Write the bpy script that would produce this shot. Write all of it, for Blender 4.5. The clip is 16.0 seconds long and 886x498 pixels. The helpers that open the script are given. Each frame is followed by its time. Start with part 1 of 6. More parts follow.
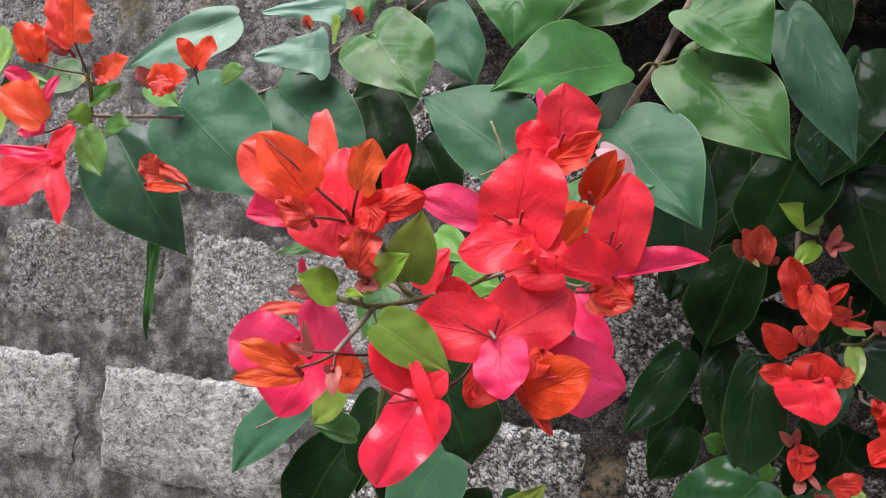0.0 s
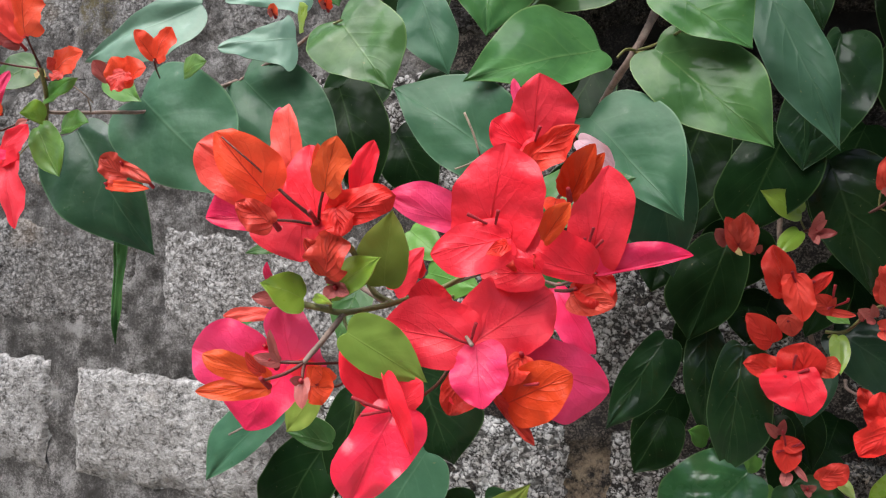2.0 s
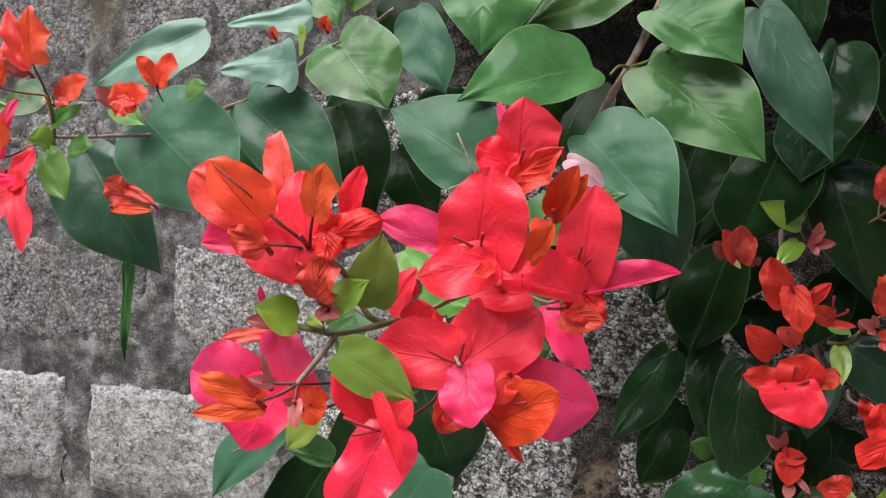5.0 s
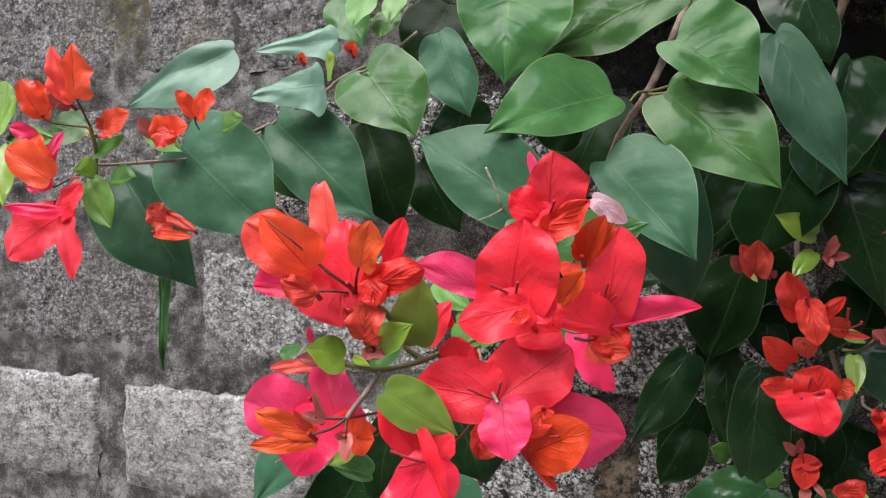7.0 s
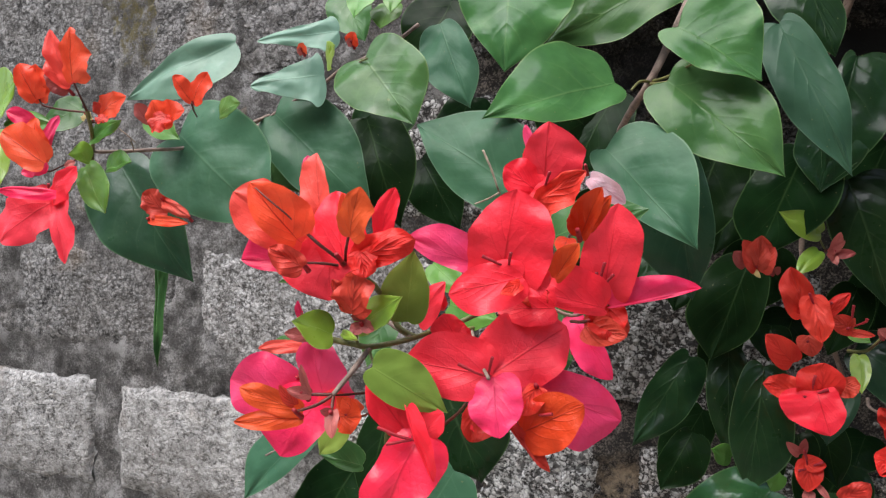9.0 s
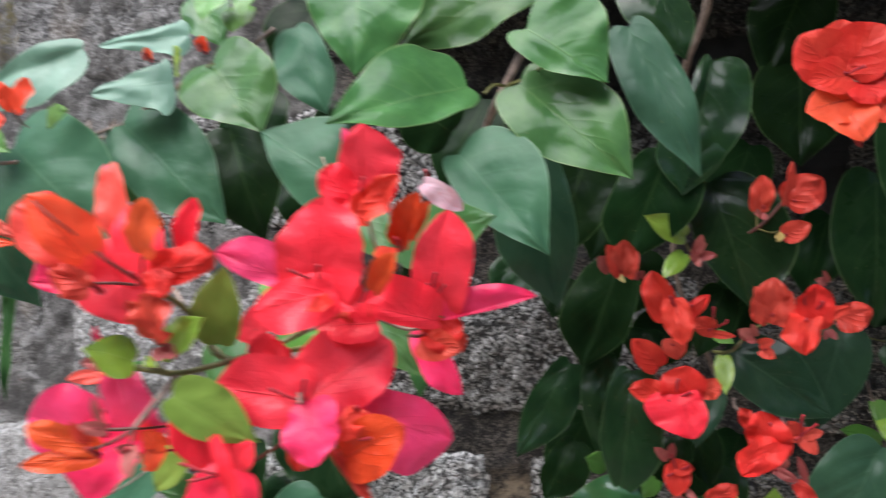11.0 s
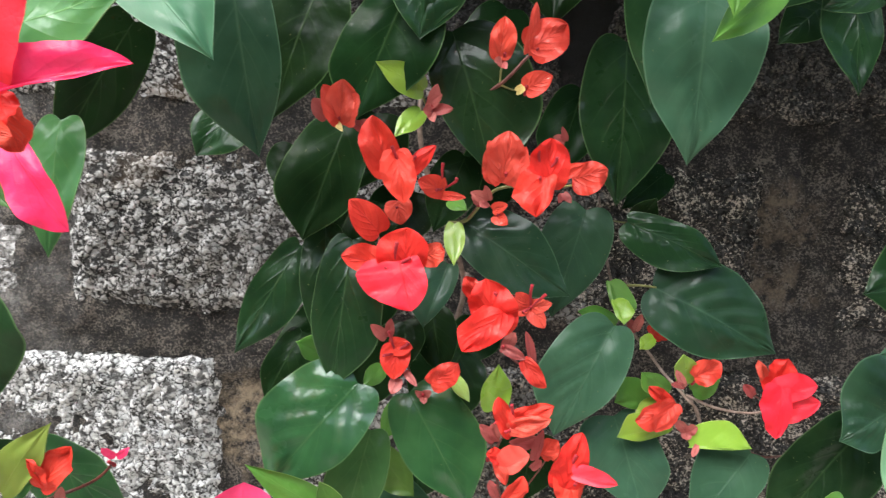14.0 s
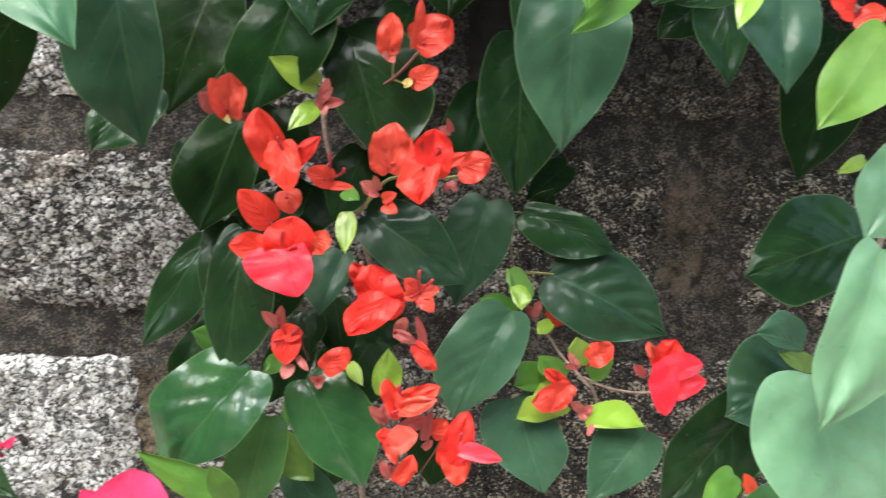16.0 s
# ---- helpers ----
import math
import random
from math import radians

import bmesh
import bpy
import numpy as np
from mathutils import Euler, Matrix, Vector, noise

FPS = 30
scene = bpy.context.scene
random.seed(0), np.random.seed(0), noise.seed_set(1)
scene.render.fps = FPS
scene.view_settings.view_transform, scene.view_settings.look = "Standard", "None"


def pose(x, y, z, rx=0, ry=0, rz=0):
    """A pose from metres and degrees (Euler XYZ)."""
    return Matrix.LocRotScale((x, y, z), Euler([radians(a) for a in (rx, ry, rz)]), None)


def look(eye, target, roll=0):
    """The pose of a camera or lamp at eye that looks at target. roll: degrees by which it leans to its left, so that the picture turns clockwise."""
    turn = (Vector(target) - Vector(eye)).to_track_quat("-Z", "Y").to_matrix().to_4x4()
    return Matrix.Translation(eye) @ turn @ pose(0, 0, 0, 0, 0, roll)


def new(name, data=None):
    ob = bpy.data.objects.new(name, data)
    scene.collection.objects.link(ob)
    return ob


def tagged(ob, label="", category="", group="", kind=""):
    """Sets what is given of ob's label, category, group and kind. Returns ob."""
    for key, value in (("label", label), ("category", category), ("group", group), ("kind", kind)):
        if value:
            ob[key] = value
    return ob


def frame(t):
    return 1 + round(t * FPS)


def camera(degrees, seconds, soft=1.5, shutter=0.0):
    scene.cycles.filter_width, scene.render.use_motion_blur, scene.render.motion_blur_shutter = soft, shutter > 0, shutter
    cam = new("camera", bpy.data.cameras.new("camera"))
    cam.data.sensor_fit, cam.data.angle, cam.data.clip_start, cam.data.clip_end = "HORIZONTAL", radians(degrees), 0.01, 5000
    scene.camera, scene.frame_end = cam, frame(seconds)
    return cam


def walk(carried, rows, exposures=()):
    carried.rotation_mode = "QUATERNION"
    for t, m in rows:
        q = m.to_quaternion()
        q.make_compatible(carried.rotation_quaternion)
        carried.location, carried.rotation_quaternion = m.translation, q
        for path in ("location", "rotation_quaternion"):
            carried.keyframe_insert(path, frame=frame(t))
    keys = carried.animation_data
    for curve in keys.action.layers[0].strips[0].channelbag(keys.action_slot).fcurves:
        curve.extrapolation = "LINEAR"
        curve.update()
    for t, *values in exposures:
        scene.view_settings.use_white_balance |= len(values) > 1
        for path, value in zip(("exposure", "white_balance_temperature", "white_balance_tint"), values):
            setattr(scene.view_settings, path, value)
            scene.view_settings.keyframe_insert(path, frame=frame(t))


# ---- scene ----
cam = camera(62.0, 16.0, soft=1.2, shutter=0.5)
PATH = [
    (0, (0.186, -0.695, 1.228), (-0.468, 1.195, 1.202), 3.9),
    (0.5, (0.185, -0.691, 1.233), (-0.46, 1.201, 1.197), 3.6),
    (1, (0.18, -0.686, 1.236), (-0.44, 1.215, 1.18), 3.1),
    (1.5, (0.181, -0.68, 1.234), (-0.425, 1.225, 1.171), 2.8),
    (2, (0.184, -0.681, 1.233), (-0.419, 1.225, 1.174), 2.7),
    (2.5, (0.184, -0.683, 1.234), (-0.422, 1.222, 1.183), 2.6),
    (3, (0.184, -0.683, 1.235), (-0.42, 1.223, 1.192), 2.3),
    (3.5, (0.185, -0.683, 1.235), (-0.421, 1.223, 1.199), 2.3),
    (4, (0.187, -0.682, 1.236), (-0.42, 1.223, 1.199), 2.2),
    (6.5, (0.201, -0.696, 1.248), (-0.493, 1.18, 1.21), 1.5),
    (7, (0.191, -0.703, 1.261), (-0.482, 1.179, 1.173), 0.9),
    (7.5, (0.194, -0.698, 1.252), (-0.495, 1.178, 1.186), 1.5),
    (8, (0.19, -0.702, 1.25), (-0.5, 1.174, 1.189), 1.7),
    (8.2, (0.188, -0.701, 1.248), (-0.503, 1.175, 1.19), 1.7),
    (10.3, (0.206, -0.689, 1.243), (-0.432, 1.206, 1.245), 0.7),
    (10.5, (0.204, -0.688, 1.246), (-0.395, 1.22, 1.248), 0.6),
    (11, (0.223, -0.667, 1.244), (-0.266, 1.272, 1.244), 0.1),
    (11.5, (0.252, -0.618, 1.208), (-0.008, 1.365, 1.164), 1.2),
    (12, (0.253, -0.611, 1.204), (0.126, 1.382, 1.097), 1.4),
    (12.5, (0.252, -0.612, 1.204), (0.158, 1.382, 1.083), 1.6),
    (13, (0.253, -0.61, 1.201), (0.186, 1.385, 1.08), 1.8),
    (13.5, (0.253, -0.595, 1.199), (0.237, 1.4, 1.054), 2.0),
    (14, (0.267, -0.586, 1.199), (0.295, 1.407, 1.031), 2.1),
    (14.5, (0.273, -0.586, 1.198), (0.31, 1.406, 1.022), 2.1),
    (15, (0.282, -0.59, 1.196), (0.313, 1.402, 1.014), 2.0),
    (15.5, (0.29, -0.595, 1.193), (0.329, 1.398, 1.022), 1.9),
    (16, (0.304, -0.601, 1.192), (0.438, 1.388, 1.041), 1.4),
]
EXPOSURE = [(0.0, 0.98, 6350, 10), (10.5, 0.92, 6250, 10), (11.1, 1.20, 6050, 10), (11.5, 1.48, 6000, 10), (12.0, 1.82, 5900, 10), (13.5, 1.87, 6100, 7), (15.0, 2.10, 6450, 6), (16.0, 2.14, 6450, 5)]
walk(cam, [(t, look(eye, target, roll)) for t, eye, target, roll in PATH], EXPOSURE)

# ---- sky and light ----
world = bpy.data.worlds.new("overcast_sky")
scene.world = world
world.use_nodes = True
wn = world.node_tree
sky = wn.nodes.new("ShaderNodeTexSky")
sky.sky_type = "NISHITA"
sky.sun_disc = False
sky.sun_elevation = radians(60)
sky.sun_rotation = radians(217)
sky.air_density, sky.dust_density, sky.ozone_density = 1.0, 4.0, 1.0
wn.nodes["Background"].inputs["Strength"].default_value = 0.12
wn.links.new(sky.outputs["Color"], wn.nodes["Background"].inputs["Color"])

sun = new("sun", bpy.data.lights.new("sun", "SUN"))
sun.data.energy = 2.6
sun.data.angle = radians(58)
sun.data.color = (1.0, 0.99, 1.0)
sun.matrix_world = look((-1.7, -2.6, 6.3), (0.1, -0.2, 1.2))


# ---- materials ----
def ramp(nt, fac, *stops):
    node = nt.nodes.new("ShaderNodeValToRGB")
    while len(node.color_ramp.elements) < len(stops):
        node.color_ramp.elements.new(0.5)
    for el, (at, col) in zip(node.color_ramp.elements, stops):
        el.position, el.color = at, (*col, 1)
    nt.links.new(fac, node.inputs["Fac"])
    return node.outputs["Color"]


def calc(nt, op, a, b=None, clamp=False):
    node = nt.nodes.new("ShaderNodeMath")
    node.operation, node.use_clamp = op, clamp
    for socket, value in zip(node.inputs, (a, b)):
        if value is None:
            continue
        if isinstance(value, (int, float)):
            socket.default_value = value
        else:
            nt.links.new(value, socket)
    return node.outputs[0]


def blend(nt, fac, a, b, mode="MIX"):
    node = nt.nodes.new("ShaderNodeMix")
    node.data_type, node.blend_type = "RGBA", mode
    for socket, value in zip((node.inputs[0], node.inputs[6], node.inputs[7]), (fac, a, b)):
        if isinstance(value, (int, float)):
            socket.default_value = value
        elif isinstance(value, tuple):
            socket.default_value = (*value, 1)
        else:
            nt.links.new(value, socket)
    return node.outputs[2]


def grain(nt, coords, scale, detail=4.0, rough=0.6, stretch=None):
    node = nt.nodes.new("ShaderNodeTexNoise")
    node.inputs["Scale"].default_value = scale
    node.inputs["Detail"].default_value = detail
    node.inputs["Roughness"].default_value = rough
    if stretch:
        mapping = nt.nodes.new("ShaderNodeMapping")
        mapping.inputs["Scale"].default_value = stretch
        nt.links.new(coords, mapping.inputs["Vector"])
        coords = mapping.outputs["Vector"]
    nt.links.new(coords, node.inputs["Vector"])
    return node.outputs["Fac"]


def bump(nt, height, strength, distance, base=None):
    node = nt.nodes.new("ShaderNodeBump")
    node.inputs["Strength"].default_value, node.inputs["Distance"].default_value = strength, distance
    nt.links.new(height, node.inputs["Height"])
    if base:
        nt.links.new(base, node.inputs["Normal"])
    return node.outputs["Normal"]


def material(name):
    mat = bpy.data.materials.new(name)
    mat.use_nodes = True
    nt = mat.node_tree
    return mat, nt, nt.nodes["Principled BSDF"], nt.nodes["Material Output"]


def position(nt):
    return nt.nodes.new("ShaderNodeNewGeometry").outputs["Position"]


def vein_lines(nt, count, slant):
    """Distance fields of the midrib and the side veins, from the blade's own length and width."""
    uv = nt.nodes.new("ShaderNodeUVMap")
    uv.uv_map = "UVMap"
    split = nt.nodes.new("ShaderNodeSeparateXYZ")
    nt.links.new(uv.outputs["UV"], split.inputs[0])
    across = calc(nt, "ABSOLUTE", calc(nt, "MULTIPLY", calc(nt, "SUBTRACT", split.outputs[1], 0.5), 2.0))
    wobble = calc(nt, "MULTIPLY", grain(nt, position(nt), 60, 2), 0.25)
    phase = calc(nt, "ADD", calc(nt, "SUBTRACT", calc(nt, "MULTIPLY", split.outputs[0], count), calc(nt, "MULTIPLY", across, slant)), wobble)
    saw = calc(nt, "ABSOLUTE", calc(nt, "SUBTRACT", calc(nt, "FRACT", phase), 0.5))
    side = calc(nt, "SUBTRACT", 1.0, calc(nt, "MULTIPLY", saw, 14.0), True)
    side = calc(nt, "MULTIPLY", side, calc(nt, "SUBTRACT", 1.0, across, True))
    mid = calc(nt, "SUBTRACT", 1.0, calc(nt, "MULTIPLY", across, 26.0), True)
    pillow = calc(nt, "MULTIPLY", calc(nt, "POWER", calc(nt, "SUBTRACT", 1.0, calc(nt, "MULTIPLY", saw, 2.0), True), 3.0), calc(nt, "SUBTRACT", 1.0, across, True))
    return mid, side, across, pillow


def leaf_material(name, dark, light, vein, rough, shine, through_light, quilted=0.04, wax=0.2):
    mat, nt, bsdf, out = material(name)
    mid, side, across, pillow = vein_lines(nt, 6.0, 1.6)
    pos = position(nt)
    info = nt.nodes.new("ShaderNodeObjectInfo")
    patch = grain(nt, pos, 45, 3)
    col = ramp(nt, patch, (0.3, dark), (0.72, light))
    tone = calc(nt, "ADD", calc(nt, "MULTIPLY", info.outputs["Random"], 0.32), 0.80)
    tint = nt.nodes.new("ShaderNodeHueSaturation")
    nt.links.new(col, tint.inputs["Color"])
    nt.links.new(tone, tint.inputs["Value"])
    nt.links.new(calc(nt, "ADD", calc(nt, "MULTIPLY", info.outputs["Random"], 0.022), 0.494), tint.inputs["Hue"])
    fleck = calc(nt, "GREATER_THAN", grain(nt, pos, 420, 2), 0.735)
    col = blend(nt, calc(nt, "MULTIPLY", fleck, 0.5), tint.outputs["Color"], (0.16, 0.17, 0.07))
    veins = calc(nt, "MAXIMUM", calc(nt, "MULTIPLY", mid, 0.20), calc(nt, "MULTIPLY", side, 0.11))
    col = blend(nt, veins, col, vein)
    rim = calc(nt, "MULTIPLY", calc(nt, "SUBTRACT", across, 0.965), 40.0, True)
    col = blend(nt, calc(nt, "MULTIPLY", rim, 0.5), col, vein)
    nt.links.new(col, bsdf.inputs["Base Color"])
    wet = grain(nt, pos, 38, 3)
    dull = calc(nt, "ADD", calc(nt, "MULTIPLY", wet, -0.26), rough + 0.13, True)
    drops = calc(nt, "MULTIPLY", calc(nt, "SUBTRACT", grain(nt, pos, 110, 2), 0.66), 14.0, True)
    nt.links.new(calc(nt, "SUBTRACT", dull, calc(nt, "MULTIPLY", drops, 0.14), True), bsdf.inputs["Roughness"])
    nt.links.new(calc(nt, "ADD", calc(nt, "MULTIPLY", drops, 0.12), shine), bsdf.inputs["Specular IOR Level"])
    swell = calc(nt, "ADD", calc(nt, "MULTIPLY", grain(nt, pos, 50, 2), 0.55), calc(nt, "MULTIPLY", grain(nt, pos, 900, 2), 0.015))
    swell = calc(nt, "SUBTRACT", swell, calc(nt, "ADD", calc(nt, "MULTIPLY", mid, 0.07), calc(nt, "MULTIPLY", pillow, quilted)))
    swell = calc(nt, "ADD", swell, calc(nt, "MULTIPLY", grain(nt, pos, 130, 2), 0.16))
    normal = bump(nt, swell, 0.6, 0.0030)
    nt.links.new(normal, bsdf.inputs["Normal"])
    film = calc(nt, "MULTIPLY", calc(nt, "SUBTRACT", grain(nt, pos, 34, 4, 0.55), 0.60), 16.0, True)
    nt.links.new(calc(nt, "ADD", calc(nt, "MULTIPLY", film, 1.3 * wax), wax, True), bsdf.inputs["Coat Weight"])
    bsdf.inputs["Coat Roughness"].default_value = 0.13
    nt.links.new(normal, bsdf.inputs["Coat Normal"])
    glow = nt.nodes.new("ShaderNodeBsdfTranslucent")
    nt.links.new(blend(nt, 0.5, col, (0.20, 0.42, 0.04)), glow.inputs["Color"])
    mix = nt.nodes.new("ShaderNodeMixShader")
    mix.inputs["Fac"].default_value = through_light
    nt.links.new(bsdf.outputs[0], mix.inputs[1])
    nt.links.new(glow.outputs[0], mix.inputs[2])
    nt.links.new(mix.outputs[0], out.inputs["Surface"])
    return mat


def bract_material(name, base, second, vein, rough, through_light, vein_mark=1.0, wax=0.12, crinkle=0.10):
    mat, nt, bsdf, out = material(name)
    mid, side, across, pillow = vein_lines(nt, 5.0, 2.2)
    pos = position(nt)
    info = nt.nodes.new("ShaderNodeObjectInfo")
    patch = calc(nt, "ADD", calc(nt, "MULTIPLY", grain(nt, pos, 70, 3), 0.8), calc(nt, "MULTIPLY", calc(nt, "SUBTRACT", info.outputs["Random"], 0.5), 0.5))
    col = ramp(nt, patch, (0.25, base), (0.65, second))
    veins = calc(nt, "MAXIMUM", calc(nt, "MULTIPLY", mid, 0.55 * vein_mark), calc(nt, "MULTIPLY", side, 0.20 * vein_mark))
    net = nt.nodes.new("ShaderNodeTexVoronoi")
    net.feature = "DISTANCE_TO_EDGE"
    net.inputs["Scale"].default_value = 330
    nt.links.new(pos, net.inputs["Vector"])
    mesh_veins = calc(nt, "SUBTRACT", 1.0, calc(nt, "MULTIPLY", net.outputs["Distance"], 12.0), True)
    col = blend(nt, calc(nt, "MULTIPLY", mesh_veins, 0.03), col, vein)
    col = blend(nt, veins, col, vein)
    nt.links.new(col, bsdf.inputs["Base Color"])
    wet = grain(nt, pos, 55, 3)
    nt.links.new(calc(nt, "ADD", calc(nt, "MULTIPLY", wet, -0.45), rough + 0.22, True), bsdf.inputs["Roughness"])
    bsdf.inputs["Specular IOR Level"].default_value = 0.22
    bsdf.inputs["Coat Weight"].default_value = wax
    bsdf.inputs["Coat Roughness"].default_value = 0.10
    height = calc(nt, "SUBTRACT", calc(nt, "ADD", grain(nt, pos, 110, 3), calc(nt, "MULTIPLY", grain(nt, pos, 620, 2), 0.08)),
                  calc(nt, "ADD", calc(nt, "MULTIPLY", pillow, crinkle), calc(nt, "ADD", calc(nt, "MULTIPLY", veins, 0.3), calc(nt, "MULTIPLY", mesh_veins, 0.04))))
    nt.links.new(bump(nt, height, 0.45 + 1.2 * (crinkle - 0.10), 0.0022), bsdf.inputs["Normal"])
    glow = nt.nodes.new("ShaderNodeBsdfTranslucent")
    nt.links.new(col, glow.inputs["Color"])
    mix = nt.nodes.new("ShaderNodeMixShader")
    mix.inputs["Fac"].default_value = through_light
    nt.links.new(bsdf.outputs[0], mix.inputs[1])
    nt.links.new(glow.outputs[0], mix.inputs[2])
    nt.links.new(mix.outputs[0], out.inputs["Surface"])
    return mat


LEAF = {
    "mature": leaf_material("mature_leaf", (0.043, 0.112, 0.034), (0.079, 0.178, 0.052), (0.22, 0.33, 0.12), 0.30, 0.06, 0.10, 0.10, 0.20),
    # grey, blue and slate: bluish sheen of the sky is put into the leaf colour
    "grey": leaf_material("sky_tinted_leaf", (0.040, 0.112, 0.058), (0.062, 0.152, 0.080), (0.16, 0.27, 0.15), 0.44, 0.08, 0.08, 0.04, 0.08),
    "blue": leaf_material("sky_tinted_dark_leaf", (0.017, 0.049, 0.025), (0.031, 0.075, 0.037), (0.13, 0.23, 0.12), 0.38, 0.12, 0.08, 0.04, 0.20),
    "slate": leaf_material("sky_tinted_veined_leaf", (0.029, 0.074, 0.038), (0.045, 0.103, 0.053), (0.14, 0.23, 0.13), 0.42, 0.10, 0.08, 0.16, 0.12),
    "wet": leaf_material("wet_leaf", (0.016, 0.052, 0.016), (0.034, 0.090, 0.028), (0.12, 0.20, 0.07), 0.24, 0.25, 0.06, 0.08, 0.50),
    # bright: light green with a pale sheen put into the colour
    "bright": leaf_material("broad_sheen_leaf", (0.110, 0.235, 0.125), (0.165, 0.310, 0.180), (0.20, 0.34, 0.17), 0.36, 0.25, 0.14, 0.05, 0.25),
    "lime": leaf_material("lime_leaf", (0.095, 0.180, 0.030), (0.145, 0.245, 0.050), (0.24, 0.36, 0.10), 0.38, 0.2, 0.18),
    # deep and dusk are darker mature leaves with shade put into the colour
    "deep": leaf_material("deep_shade_leaf", (0.006, 0.016, 0.005), (0.012, 0.031, 0.009), (0.10, 0.18, 0.06), 0.34, 0.04, 0.05, 0.06, 0.05),
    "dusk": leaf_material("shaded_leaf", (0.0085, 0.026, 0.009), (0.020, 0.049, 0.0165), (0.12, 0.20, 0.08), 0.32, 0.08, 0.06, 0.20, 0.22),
    "pale": leaf_material("pale_leaf", (0.115, 0.225, 0.150), (0.170, 0.300, 0.205), (0.24, 0.38, 0.26), 0.46, 0.2, 0.15),
    "fresh": leaf_material("fresh_leaf", (0.085, 0.21, 0.030), (0.14, 0.29, 0.050), (0.26, 0.40, 0.10), 0.36, 0.2, 0.20, 0.04, 0.12),
    "olive": leaf_material("olive_leaf", (0.19, 0.27, 0.044), (0.26, 0.34, 0.066), (0.34, 0.40, 0.10), 0.42, 0.12, 0.30, 0.04, 0.06),
    "young": leaf_material("young_leaf", (0.22, 0.38, 0.030), (0.33, 0.48, 0.060), (0.46, 0.58, 0.16), 0.30, 0.5, 0.25),
}
BRACT = {
    "O": bract_material("orange_bract", (0.90, 0.070, 0.026), (0.93, 0.120, 0.046), (0.42, 0.020, 0.012), 0.46, 0.30, 1.8),
    "U": bract_material("burnt_orange_bract", (0.66, 0.058, 0.014), (0.76, 0.105, 0.026), (0.24, 0.012, 0.006), 0.46, 0.26, 1.3, 0.10, 0.15),
    "A": bract_material("salmon_bract", (0.92, 0.080, 0.060), (0.94, 0.140, 0.105), (0.60, 0.030, 0.026), 0.44, 0.30, 1.0),
    "R": bract_material("red_bract", (0.92, 0.024, 0.046), (0.94, 0.050, 0.078), (0.62, 0.008, 0.014), 0.46, 0.28, 1.3),
    "S": bract_material("scarlet_bract", (0.70, 0.026, 0.020), (0.78, 0.060, 0.036), (0.46, 0.010, 0.010), 0.48, 0.24, 0.8, 0.05, 0.30),
    "C": bract_material("coral_bract", (0.60, 0.050, 0.032), (0.69, 0.095, 0.062), (0.36, 0.022, 0.016), 0.46, 0.26, 1.0, 0.10, 0.32),
    "P": bract_material("pink_bract", (0.93, 0.032, 0.125), (0.95, 0.075, 0.210), (0.74, 0.016, 0.060), 0.34, 0.38),
    "Q": bract_material("wet_bract", (0.93, 0.026, 0.070), (0.95, 0.055, 0.120), (0.66, 0.012, 0.026), 0.34, 0.28, 1.0, 0.65),
    "W": bract_material("faded_pink_bract", (0.92, 0.56, 0.63), (0.94, 0.76, 0.80), (0.78, 0.25, 0.34), 0.40, 0.12),
    "K": bract_material("deep_red_bract", (0.62, 0.040, 0.026), (0.74, 0.085, 0.050), (0.34, 0.014, 0.012), 0.46, 0.22, 1.0, 0.10, 0.32),
    "D": bract_material("dusky_bract", (0.34, 0.070, 0.066), (0.47, 0.135, 0.115), (0.17, 0.022, 0.022), 0.50, 0.16, 1.6),
    "Y": bract_material("pale_floret", (0.55, 0.42, 0.14), (0.62, 0.50, 0.20), (0.40, 0.26, 0.06), 0.50, 0.20),
}


def stem_material(name, dark, light, rough):
    mat, nt, bsdf, out = material(name)
    pos = position(nt)
    col = ramp(nt, grain(nt, pos, 240, 5), (0.3, dark), (0.7, light))
    col = blend(nt, calc(nt, "MULTIPLY", calc(nt, "GREATER_THAN", grain(nt, pos, 700, 2), 0.64), 0.5), col, tuple(c * 0.45 for c in dark))
    nt.links.new(col, bsdf.inputs["Base Color"])
    bsdf.inputs["Roughness"].default_value = rough
    nt.links.new(bump(nt, grain(nt, pos, 500, 4), 0.6, 0.0008), bsdf.inputs["Normal"])
    return mat


STEM = {
    "brown": stem_material("brown_bark", (0.15, 0.105, 0.080), (0.33, 0.245, 0.195), 0.75),
    "green": stem_material("green_stem", (0.10, 0.105, 0.028), (0.19, 0.185, 0.055), 0.5),
    "maroon": stem_material("maroon_stalk", (0.075, 0.016, 0.012), (0.14, 0.036, 0.022), 0.5),
    "dry": stem_material("dry_twig", (0.16, 0.11, 0.07), (0.36, 0.28, 0.20), 0.8),
}
TUBE = stem_material("maroon_tube", (0.26, 0.010, 0.018), (0.42, 0.022, 0.034), 0.7)


